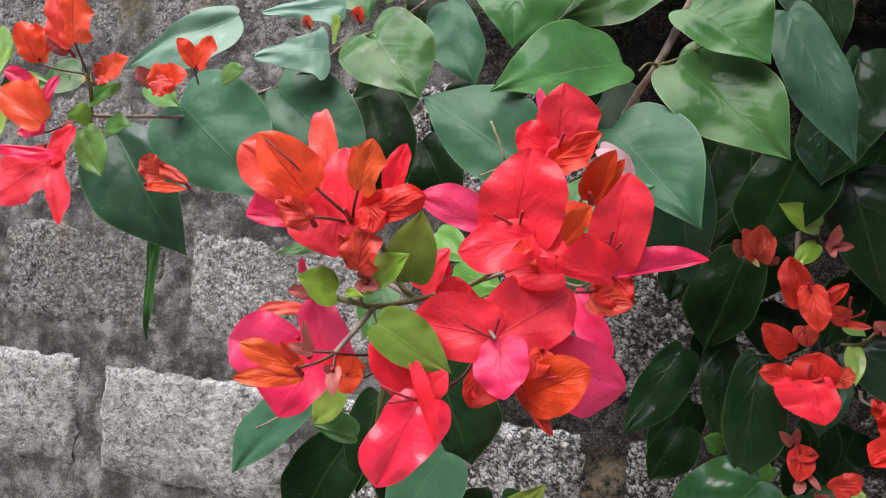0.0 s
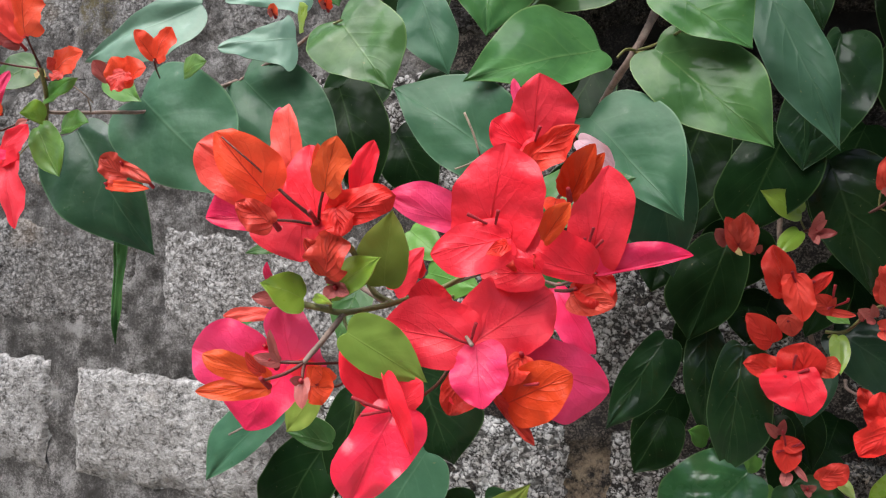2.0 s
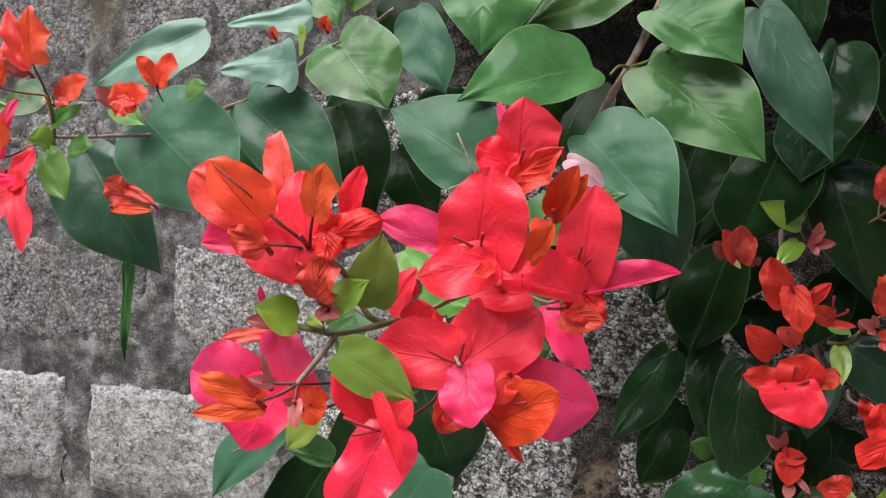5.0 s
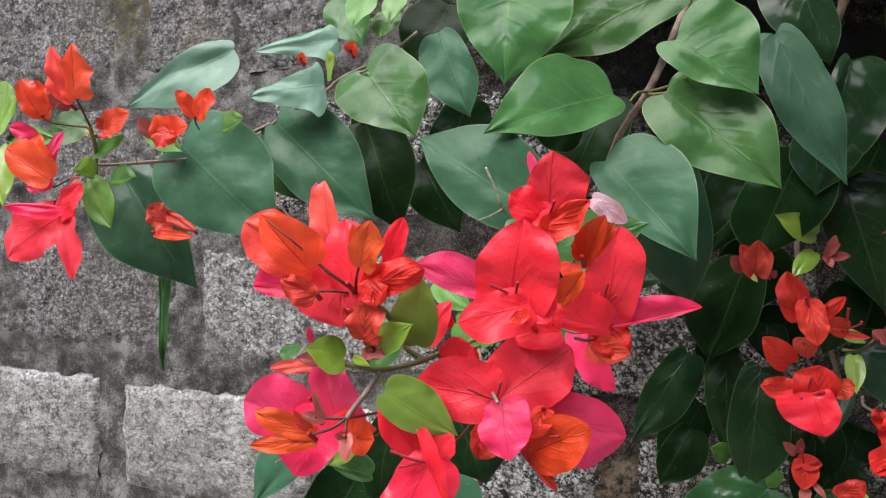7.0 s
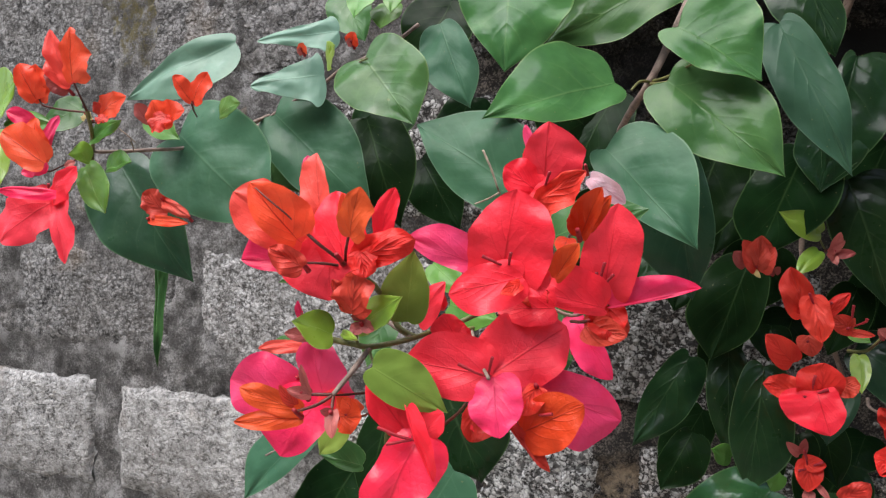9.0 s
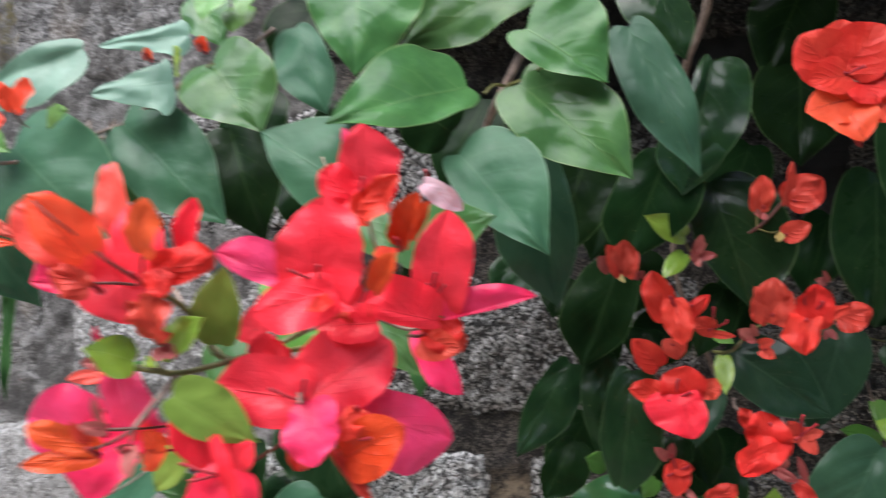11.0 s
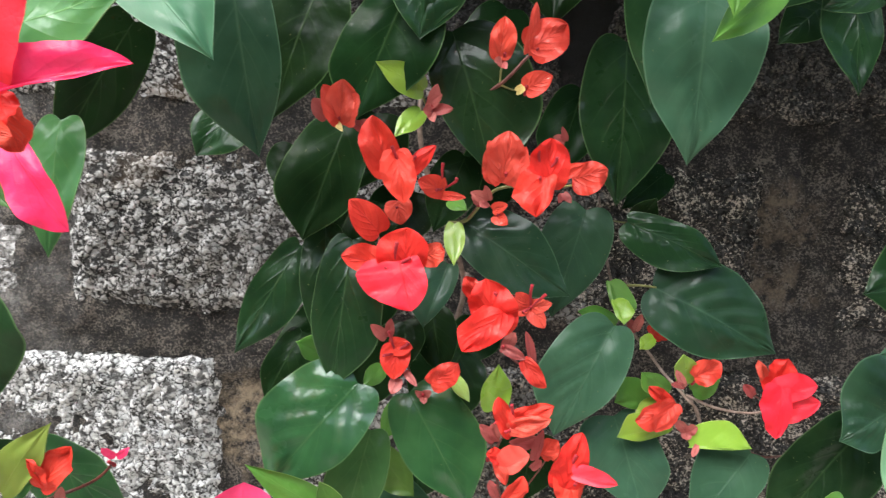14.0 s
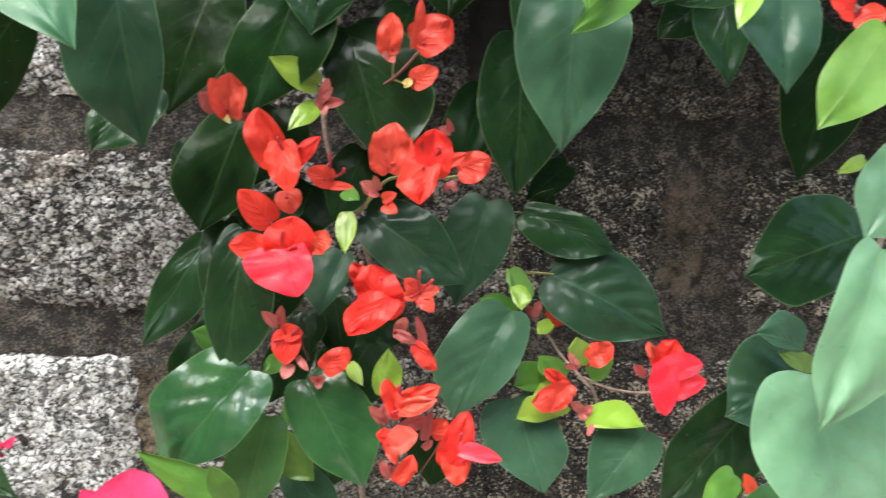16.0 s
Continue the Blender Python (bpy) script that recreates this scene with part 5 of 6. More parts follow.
bract(flower, (0.0892, -0.3040, 1.0772), (0.0731, -0.3080, 1.0674), (0.0042, 0.47, 0.0064, 0.36), "P", fold=16)

# flowering right
branch = new_branch((0.27, -0.02, 0.85), "bougainvillea branch with dark green leaves and clusters of small red bracts")
stem(branch, 0.00210, "brown", (0.2955, -0.0300, 0.8995), (0.2845, -0.0500, 0.9544), (0.2807, -0.0600, 1.0018), (0.2690, -0.0700, 1.0468), (0.2796, -0.0700, 1.0881), (0.2897, -0.0800, 1.1303), (0.2763, -0.1000, 1.1739), (0.2620, -0.0900, 1.2069), (0.2551, -0.0900, 1.2439), (0.2606, -0.0800, 1.2976), (0.2662, -0.0500, 1.3506))
stem(branch, 0.00112, "green", (0.2758, -0.1700, 1.1789), (0.2851, -0.1800, 1.1813), (0.2937, -0.1850, 1.1925), (0.3008, -0.1900, 1.1989), (0.3128, -0.1900, 1.2015))
stem(branch, 0.00084, "green", (0.3128, -0.1900, 1.2015), (0.3265, -0.1900, 1.1999), (0.3424, -0.1850, 1.2026))
stem(branch, 0.00112, "maroon", (0.2622, -0.1550, 1.2413), (0.2830, -0.1600, 1.2479), (0.3016, -0.1650, 1.2575), (0.3153, -0.1650, 1.2721), (0.3183, -0.1650, 1.2753))
stem(branch, 0.00063, "green", (0.3016, -0.1650, 1.2575), (0.3019, -0.1650, 1.2653), (0.3032, -0.1650, 1.2731))
stem(branch, 0.00063, "green", (0.3016, -0.1650, 1.2575), (0.3097, -0.1650, 1.2547), (0.3160, -0.1650, 1.2562))
stem(branch, 0.00070, "green", (0.2622, -0.1550, 1.2429), (0.2592, -0.1600, 1.2477), (0.2578, -0.1600, 1.2533))
stem(branch, 0.00112, "brown", (0.2862, -0.1800, 1.1516), (0.2862, -0.1850, 1.1475), (0.2908, -0.1900, 1.1452))
stem(branch, 0.00084, "green", (0.2776, -0.1700, 1.1758), (0.2783, -0.1800, 1.1785), (0.2783, -0.1850, 1.1775))
stem(branch, 0.00070, "maroon", (0.2365, -0.1900, 1.1738), (0.2402, -0.1950, 1.1652), (0.2454, -0.2000, 1.1554))
stem(branch, 0.00070, "maroon", (0.2567, -0.1800, 1.0947), (0.2537, -0.1900, 1.1066), (0.2492, -0.1950, 1.1138))
stem(branch, 0.00070, "maroon", (0.3096, -0.1900, 1.0254), (0.3046, -0.2000, 1.0548), (0.3086, -0.2000, 1.0675))
stem(branch, 0.00070, "maroon", (0.3143, -0.1700, 1.1024), (0.3199, -0.1800, 1.1001), (0.3258, -0.1800, 1.0970))
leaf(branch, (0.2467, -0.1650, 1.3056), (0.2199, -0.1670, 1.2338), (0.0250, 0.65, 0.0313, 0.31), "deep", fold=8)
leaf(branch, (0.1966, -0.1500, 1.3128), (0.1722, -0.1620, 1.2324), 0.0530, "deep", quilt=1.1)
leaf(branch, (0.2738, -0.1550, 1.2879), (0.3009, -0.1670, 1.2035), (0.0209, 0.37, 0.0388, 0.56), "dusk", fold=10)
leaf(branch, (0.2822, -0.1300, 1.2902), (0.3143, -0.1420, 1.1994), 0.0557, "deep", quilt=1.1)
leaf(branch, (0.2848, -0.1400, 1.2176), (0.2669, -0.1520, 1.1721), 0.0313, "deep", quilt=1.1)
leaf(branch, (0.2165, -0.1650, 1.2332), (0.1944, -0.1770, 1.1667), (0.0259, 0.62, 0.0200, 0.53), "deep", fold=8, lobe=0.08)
leaf(branch, (0.1798, -0.1000, 1.1571), (0.1401, -0.1120, 1.0857), (0.0143, 0.44, 0.0217, 0.43), "dusk", fold=10)
leaf(branch, (0.2057, -0.1650, 1.1731), (0.2077, -0.1770, 1.1022), (0.0142, 0.37, 0.0138, 0.46), "dusk", fold=8)
leaf(branch, (0.2253, -0.2050, 1.1701), (0.2184, -0.2170, 1.0944), (0.0156, 0.49, 0.0210, 0.59), "dusk", fold=9, bend=0.05)
leaf(branch, (0.1838, -0.1100, 1.1014), (0.1626, -0.1220, 1.0580), (0.0124, 0.55, 0.0211, 0.45), "deep", fold=9)
leaf(branch, (0.2312, -0.2150, 1.0973), (0.1879, -0.2270, 1.0469), (0.0303, 0.54, 0.0210, 0.43), "wet", fold=8, bend=0.05, quilt=1.2, lobe=0.1)
leaf(branch, (0.2369, -0.1950, 1.0660), (0.2234, -0.2050, 1.0102), (0.0173, 0.64, 0.0154, 0.43), "mature", fold=9)
leaf(branch, (0.2570, -0.2000, 1.0887), (0.2913, -0.2120, 1.0322), (0.0192, 0.43, 0.0250, 0.53), "wet", fold=10)
leaf(branch, (0.2763, -0.1800, 1.1566), (0.2633, -0.1920, 1.1226), (0.0178, 0.55, 0.0079, 0.31), "blue", fold=12)
leaf(branch, (0.2863, -0.1350, 1.1771), (0.3507, -0.1470, 1.1361), (0.0214, 0.50, 0.0229, 0.41), "blue", fold=12, quilt=1.2)
leaf(branch, (0.3682, -0.0950, 1.1872), (0.3466, -0.1070, 1.1159), (0.0253, 0.58, 0.0231, 0.31), "slate", quilt=1.2, fold=8, lobe=0.1)
leaf(branch, (0.3777, -0.1500, 1.1198), (0.3422, -0.1620, 1.0547), (0.0287, 0.63, 0.0195, 0.37), "slate", fold=8, quilt=1.5, lobe=0.08)
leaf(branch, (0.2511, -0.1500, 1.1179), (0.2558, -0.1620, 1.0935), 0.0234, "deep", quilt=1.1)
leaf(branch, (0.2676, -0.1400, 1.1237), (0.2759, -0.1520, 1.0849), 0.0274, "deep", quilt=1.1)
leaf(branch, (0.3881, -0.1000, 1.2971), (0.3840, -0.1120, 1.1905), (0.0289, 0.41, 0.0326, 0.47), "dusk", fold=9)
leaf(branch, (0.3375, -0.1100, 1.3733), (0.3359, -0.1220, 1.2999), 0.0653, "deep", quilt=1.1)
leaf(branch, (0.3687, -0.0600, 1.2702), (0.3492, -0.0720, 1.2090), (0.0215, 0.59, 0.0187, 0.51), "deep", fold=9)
leaf(branch, (0.3008, -0.2120, 1.0839), (0.3023, -0.2220, 1.1113), (0.0085, 0.46, 0.0071, 0.39), "young", fold=10)
leaf(branch, (0.2781, -0.1950, 1.1798), (0.2782, -0.2070, 1.1585), 0.0113, "young")
leaf(branch, (0.2586, -0.1650, 1.2527), (0.2324, -0.1770, 1.2658), 0.0174, "young")
leaf(branch, (0.2577, -0.1650, 1.2414), (0.2435, -0.1770, 1.2252), 0.0127, "young")
leaf(branch, (0.2092, -0.1900, 1.1076), (0.1971, -0.2020, 1.1147), 0.0141, "fresh")
leaf(branch, (0.2407, -0.1700, 1.0950), (0.2309, -0.1820, 1.0860), 0.0111, "fresh")
leaf(branch, (0.2811, -0.2000, 1.0975), (0.2889, -0.2120, 1.0884), 0.0078, "young")
leaf(branch, (0.2753, -0.1800, 1.1918), (0.2845, -0.1920, 1.1872), 0.0088, "fresh")
leaf(branch, (0.2531, -0.1600, 1.0726), (0.2414, -0.1720, 1.0524), 0.0153, "fresh")
leaf(branch, (0.2754, -0.0900, 1.0369), (0.2576, -0.1020, 0.9845), (0.0179, 0.55, 0.0213, 0.43), "deep", fold=9)
leaf(branch, (0.2223, -0.2350, 1.0367), (0.1819, -0.2470, 1.0652), 0.0158, "fresh")
leaf(branch, (0.2258, -0.2400, 1.0377), (0.2179, -0.2520, 1.0601), 0.0130, "fresh")
leaf(branch, (0.2397, -0.1800, 1.0490), (0.2614, -0.1880, 1.0264), (0.0104, 0.53, 0.0094, 0.48), "lime", fold=8)
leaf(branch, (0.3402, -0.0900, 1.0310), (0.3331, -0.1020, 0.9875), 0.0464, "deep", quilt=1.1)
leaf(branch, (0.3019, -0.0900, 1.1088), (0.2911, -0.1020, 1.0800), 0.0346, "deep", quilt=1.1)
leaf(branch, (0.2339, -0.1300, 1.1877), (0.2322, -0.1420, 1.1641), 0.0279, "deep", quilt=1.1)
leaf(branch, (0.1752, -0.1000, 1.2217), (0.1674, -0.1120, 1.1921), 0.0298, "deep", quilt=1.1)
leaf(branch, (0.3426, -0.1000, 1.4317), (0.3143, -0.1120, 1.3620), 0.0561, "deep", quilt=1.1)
flower = new_flower(branch, (0.2183, -0.2150, 1.2307), 0)
bract(flower, (0.2188, -0.2150, 1.2286), (0.2205, -0.2190, 1.2498), (0.0079, 0.52, 0.0078, 0.50), "C", fold=27)
bract(flower, (0.2194, -0.2150, 1.2291), (0.2105, -0.2190, 1.2469), 0.0138, "C", roll=20)
bract(flower, (0.2206, -0.2150, 1.2294), (0.2280, -0.2190, 1.2430), 0.0165, "C", roll=-30)
bract(flower, (0.2127, -0.2150, 1.2316), (0.2054, -0.2190, 1.2397), 0.0099, "D")
bract(flower, (0.2164, -0.2150, 1.2293), (0.2207, -0.2190, 1.2244), 0.0034, "Y")
flower = new_flower(branch, (0.2269, -0.2100, 1.2293), 0)
bract(flower, (0.2290, -0.2100, 1.2274), (0.2238, -0.2140, 1.2296), 0.0053, "D")
bract(flower, (0.2290, -0.2100, 1.2274), (0.2316, -0.2140, 1.2313), 0.0048, "D")
flower = new_flower(branch, (0.3014, -0.1900, 1.2692), 0)
bract(flower, (0.2986, -0.1900, 1.2675), (0.3005, -0.1940, 1.2886), (0.0074, 0.52, 0.0065, 0.45), "K", fold=25)
bract(flower, (0.3000, -0.1900, 1.2657), (0.2956, -0.1940, 1.2654), 0.0056, "D")
bract(flower, (0.3001, -0.1900, 1.2651), (0.3023, -0.1940, 1.2616), 0.0046, "D")
flower = new_flower(branch, (0.3185, -0.1900, 1.2723), 0)
bract(flower, (0.3146, -0.1900, 1.2726), (0.3331, -0.1940, 1.2861), (0.0124, 0.48, 0.0109, 0.41), "C", fold=17)
bract(flower, (0.3135, -0.1900, 1.2709), (0.3166, -0.1940, 1.2967), 0.0076, "C", roll=30)
flower = new_flower(branch, (0.3135, -0.1900, 1.2527), 0)
bract(flower, (0.3132, -0.1900, 1.2521), (0.3267, -0.1940, 1.2591), 0.0133, "K", fold=20)
bract(flower, (0.3119, -0.1900, 1.2538), (0.3082, -0.1940, 1.2485), 0.0043, "Y")
bract(flower, (0.3120, -0.1900, 1.2527), (0.3069, -0.1940, 1.2508), 0.0042, "Y")
flower = new_flower(branch, (0.2644, -0.1850, 1.2413), 0)
bract(flower, (0.2645, -0.1850, 1.2389), (0.2592, -0.1890, 1.2395), 0.0074, "D")
bract(flower, (0.2638, -0.1850, 1.2413), (0.2665, -0.1890, 1.2534), 0.0067, "D")
bract(flower, (0.2651, -0.1850, 1.2396), (0.2753, -0.1890, 1.2407), 0.0063, "D")
bract(flower, (0.2633, -0.1850, 1.2383), (0.2654, -0.1890, 1.2332), 0.0049, "D")
bract(flower, (0.2614, -0.1850, 1.2406), (0.2691, -0.1890, 1.2482), 0.0053, "D")
flower = new_flower(branch, (0.2499, -0.2250, 1.2066), 3)
bract(flower, (0.2444, -0.2250, 1.2039), (0.2358, -0.2290, 1.2319), (0.0085, 0.35, 0.0098, 0.62), "S", fold=23)
bract(flower, (0.2480, -0.2280, 1.2152), (0.2525, -0.2370, 1.1907), (0.0089, 0.42, 0.0078, 0.56), "S", fold=25)
bract(flower, (0.2529, -0.2250, 1.2023), (0.2669, -0.2290, 1.2186), (0.0035, 0.56, 0.0047, 0.59), "S", fold=31)
bract(flower, (0.2442, -0.2250, 1.2118), (0.2551, -0.2170, 1.2014), 0.0179, "S")
flower = new_flower(branch, (0.2713, -0.2100, 1.1978), 3)
bract(flower, (0.2716, -0.2100, 1.1970), (0.2584, -0.2140, 1.2021), 0.0119, "K")
bract(flower, (0.2699, -0.2100, 1.1946), (0.2828, -0.2140, 1.1940), 0.0050, "K")
bract(flower, (0.2693, -0.2100, 1.1963), (0.2719, -0.2140, 1.2038), 0.0041, "K")
flower = new_flower(branch, (0.2364, -0.2150, 1.1795), 0)
bract(flower, (0.2403, -0.2150, 1.1748), (0.2248, -0.2190, 1.1913), 0.0167, "S", fold=16)
flower = new_flower(branch, (0.2481, -0.2100, 1.1869), 0)
bract(flower, (0.2482, -0.2100, 1.1912), (0.2506, -0.2140, 1.1792), 0.0143, "K")
flower = new_flower(branch, (0.2495, -0.2300, 1.1588), 3)
bract(flower, (0.2537, -0.2300, 1.1559), (0.2543, -0.2340, 1.1790), (0.0110, 0.65, 0.0138, 0.56), "S", fold=17)
bract(flower, (0.2507, -0.2320, 1.1645), (0.2579, -0.2420, 1.1402), (0.0212, 0.24, 0.0109, 0.56), "R", fold=19)
bract(flower, (0.2443, -0.2290, 1.1606), (0.2231, -0.2330, 1.1642), (0.0081, 0.53, 0.0062, 0.49), "S", fold=21)
bract(flower, (0.2627, -0.2280, 1.1651), (0.2731, -0.2320, 1.1681), (0.0066, 0.52, 0.0052, 0.72), "K", fold=21)
flower = new_flower(branch, (0.2982, -0.2250, 1.1360), 3)
bract(flower, (0.2992, -0.2280, 1.1311), (0.2932, -0.2320, 1.1556), (0.0125, 0.32, 0.0109, 0.70), "S", fold=23)
bract(flower, (0.2975, -0.2250, 1.1315), (0.3090, -0.2290, 1.1421), 0.0172, "S", roll=10)
bract(flower, (0.3030, -0.2310, 1.1403), (0.2828, -0.2400, 1.1210), (0.0100, 0.71, 0.0083, 0.32), "S", fold=21)
bract(flower, (0.2914, -0.2240, 1.1436), (0.2834, -0.2280, 1.1559), (0.0042, 0.56, 0.0051, 0.72), "K", fold=21)
flower = new_flower(branch, (0.3185, -0.2100, 1.1386), 3)
bract(flower, (0.3180, -0.2100, 1.1382), (0.3102, -0.2140, 1.1468), 0.0086, "C")
bract(flower, (0.3185, -0.2100, 1.1388), (0.3289, -0.2140, 1.1416), 0.0078, "C")
bract(flower, (0.3186, -0.2100, 1.1377), (0.3258, -0.2140, 1.1289), 0.0090, "C")
bract(flower, (0.3165, -0.2100, 1.1385), (0.3090, -0.2140, 1.1359), 0.0071, "C")
flower = new_flower(branch, (0.2501, -0.2200, 1.1148), 3)
bract(flower, (0.2505, -0.2200, 1.1191), (0.2496, -0.2240, 1.1022), 0.0153, "S", fold=18)
bract(flower, (0.2471, -0.2200, 1.1184), (0.2587, -0.2260, 1.1190), 0.0098, "S")
bract(flower, (0.2453, -0.2200, 1.1224), (0.2376, -0.2240, 1.1298), 0.0062, "D")
bract(flower, (0.2464, -0.2200, 1.1230), (0.2476, -0.2240, 1.1330), 0.0051, "D")
bract(flower, (0.2516, -0.2200, 1.1018), (0.2490, -0.2240, 1.0947), 0.0069, "D")
bract(flower, (0.2555, -0.2200, 1.1054), (0.2615, -0.2240, 1.0991), 0.0039, "D")
flower = new_flower(branch, (0.2749, -0.2150, 1.1027), 0)
bract(flower, (0.2684, -0.2170, 1.0986), (0.2818, -0.2210, 1.1109), (0.0073, 0.57, 0.0056, 0.40), "K", fold=18)
flower = new_flower(branch, (0.2646, -0.2050, 1.0892), 0)
bract(flower, (0.2647, -0.2050, 1.0886), (0.2605, -0.2090, 1.0926), 0.0041, "D")
bract(flower, (0.2652, -0.2050, 1.0892), (0.2688, -0.2090, 1.0929), 0.0048, "D")
bract(flower, (0.2647, -0.2050, 1.0886), (0.2655, -0.2090, 1.0855), 0.0041, "D")
flower = new_flower(branch, (0.3221, -0.2000, 1.1066), 0)
bract(flower, (0.3214, -0.2050, 1.1079), (0.3169, -0.2090, 1.1260), (0.0029, 0.51, 0.0017, 0.58), "D", fold=18)
bract(flower, (0.3168, -0.2070, 1.1103), (0.3284, -0.2110, 1.0969), (0.0053, 0.57, 0.0040, 0.31), "K", fold=18)
bract(flower, (0.3076, -0.2020, 1.1138), (0.3114, -0.2060, 1.1246), (0.0030, 0.63, 0.0041, 0.54), "D", fold=18)
flower = new_flower(branch, (0.3099, -0.2300, 1.0821), 3)
bract(flower, (0.3091, -0.2320, 1.0776), (0.3014, -0.2360, 1.0987), (0.0041, 0.49, 0.0053, 0.72), "S", fold=18)
bract(flower, (0.3090, -0.2300, 1.0862), (0.3291, -0.2340, 1.0940), (0.0052, 0.60, 0.0042, 0.47), "S", fold=18)
bract(flower, (0.3075, -0.2340, 1.0823), (0.3272, -0.2380, 1.0889), (0.0051, 0.43, 0.0040, 0.42), "C", fold=18)
flower = new_flower(branch, (0.3026, -0.2250, 1.0641), 0)
bract(flower, (0.3056, -0.2300, 1.0604), (0.3182, -0.2340, 1.0691), (0.0044, 0.31, 0.0095, 0.64), "A", fold=18)
bract(flower, (0.3009, -0.2260, 1.0723), (0.2932, -0.2300, 1.0827), (0.0032, 0.58, 0.0024, 0.50), "D", fold=18)
bract(flower, (0.3042, -0.2220, 1.0416), (0.2997, -0.2260, 1.0527), (0.0022, 0.64, 0.0027, 0.59), "D", fold=18)
flower = new_flower(branch, (0.3149, -0.2250, 1.0439), 0)
bract(flower, (0.3075, -0.2300, 1.0431), (0.3156, -0.2340, 1.0585), (0.0062, 0.64, 0.0040, 0.56), "S", fold=18)
flower = new_flower(branch, (0.3302, -0.2150, 1.0643), 0)
bract(flower, (0.3229, -0.2220, 1.0622), (0.3257, -0.2260, 1.0797), (0.0018, 0.52, 0.0038, 0.43), "D", fold=18)
bract(flower, (0.3105, -0.2200, 1.0694), (0.3231, -0.2240, 1.0751), (0.0047, 0.59, 0.0029, 0.63), "D", fold=18)
flower = new_flower(branch, (0.3420, -0.2300, 1.0585), 3)
bract(flower, (0.3359, -0.2320, 1.0524), (0.3431, -0.2360, 1.0820), (0.0073, 0.48, 0.0096, 0.33), "S", fold=14)
bract(flower, (0.3397, -0.2360, 1.0606), (0.3609, -0.2400, 1.0578), (0.0028, 0.48, 0.0066, 0.25), "R", fold=20)
bract(flower, (0.3401, -0.2300, 1.0617), (0.3388, -0.2340, 1.0422), (0.0097, 0.31, 0.0067, 0.32), "S", fold=14)
flower = new_flower(branch, (0.3028, -0.2100, 1.2061), 0)
bract(flower, (0.3012, -0.2100, 1.2020), (0.3035, -0.2140, 1.2281), (0.0088, 0.61, 0.0118, 0.45), "C", fold=25)
bract(flower, (0.3047, -0.2100, 1.2022), (0.3121, -0.2140, 1.2205), 0.0149, "C", roll=-30)
bract(flower, (0.3006, -0.2100, 1.2026), (0.2933, -0.2140, 1.2231), 0.0157, "C", roll=30)
flower = new_flower(branch, (0.3214, -0.2150, 1.2067), 3)
bract(flower, (0.3238, -0.2150, 1.2005), (0.3236, -0.2190, 1.2250), (0.0101, 0.59, 0.0102, 0.65), "S", fold=21)
bract(flower, (0.3230, -0.2170, 1.2091), (0.3168, -0.2260, 1.1859), (0.0142, 0.72, 0.0057, 0.43), "S", fold=19)
bract(flower, (0.3234, -0.2150, 1.2051), (0.3411, -0.2190, 1.2130), 0.0079, "S", roll=20)
bract(flower, (0.3184, -0.2150, 1.2094), (0.3266, -0.2090, 1.2042), 0.0149, "S")
flower = new_flower(branch, (0.3448, -0.2050, 1.2034), 0)
bract(flower, (0.3376, -0.2050, 1.2051), (0.3549, -0.2090, 1.2109), (0.0102, 0.41, 0.0066, 0.56), "C", fold=21)
bract(flower, (0.3333, -0.2050, 1.1981), (0.3370, -0.2090, 1.1931), 0.0043, "D")
bract(flower, (0.3328, -0.2050, 1.1975), (0.3306, -0.2090, 1.1928), 0.0035, "D")
flower = new_flower(branch, (0.3312, -0.2000, 1.2264), 0)
bract(flower, (0.3334, -0.2000, 1.2250), (0.3268, -0.2040, 1.2268), 0.0050, "D")
bract(flower, (0.3340, -0.2000, 1.2250), (0.3312, -0.2040, 1.2321), 0.0038, "D")
flower = new_flower(branch, (0.2913, -0.2000, 1.1956), 0)
bract(flower, (0.2947, -0.2000, 1.1928), (0.2855, -0.2040, 1.1969), 0.0065, "D")
bract(flower, (0.2953, -0.2000, 1.1928), (0.2930, -0.2040, 1.2006), 0.0048, "D")
bract(flower, (0.2947, -0.2000, 1.1919), (0.2905, -0.2040, 1.1895), 0.0056, "D")
flower = new_flower(branch, (0.3006, -0.2000, 1.1850), 0)
bract(flower, (0.2976, -0.2000, 1.1879), (0.3051, -0.2040, 1.1912), 0.0064, "K")
bract(flower, (0.2986, -0.2000, 1.1850), (0.3055, -0.2040, 1.1807), 0.0076, "K")
# dark filler leaves near the stones, coloured as the shaded gaps
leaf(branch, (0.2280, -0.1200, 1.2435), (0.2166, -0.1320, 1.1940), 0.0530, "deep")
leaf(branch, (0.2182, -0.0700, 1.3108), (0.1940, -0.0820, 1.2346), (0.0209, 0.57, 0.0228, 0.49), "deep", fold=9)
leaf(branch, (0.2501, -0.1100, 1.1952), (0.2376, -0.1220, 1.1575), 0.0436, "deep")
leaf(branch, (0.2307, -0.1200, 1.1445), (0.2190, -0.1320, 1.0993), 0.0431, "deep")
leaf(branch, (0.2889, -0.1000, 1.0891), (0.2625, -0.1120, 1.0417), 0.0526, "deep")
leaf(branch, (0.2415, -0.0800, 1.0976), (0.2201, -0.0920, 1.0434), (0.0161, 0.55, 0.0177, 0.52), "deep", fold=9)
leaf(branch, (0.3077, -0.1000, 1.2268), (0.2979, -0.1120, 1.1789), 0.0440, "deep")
stem(branch, 0.00045, "maroon", (0.3112, -0.1900, 1.0254), (0.3050, -0.2000, 1.0454), (0.3014, -0.2050, 1.0659), (0.3034, -0.2050, 1.0752))
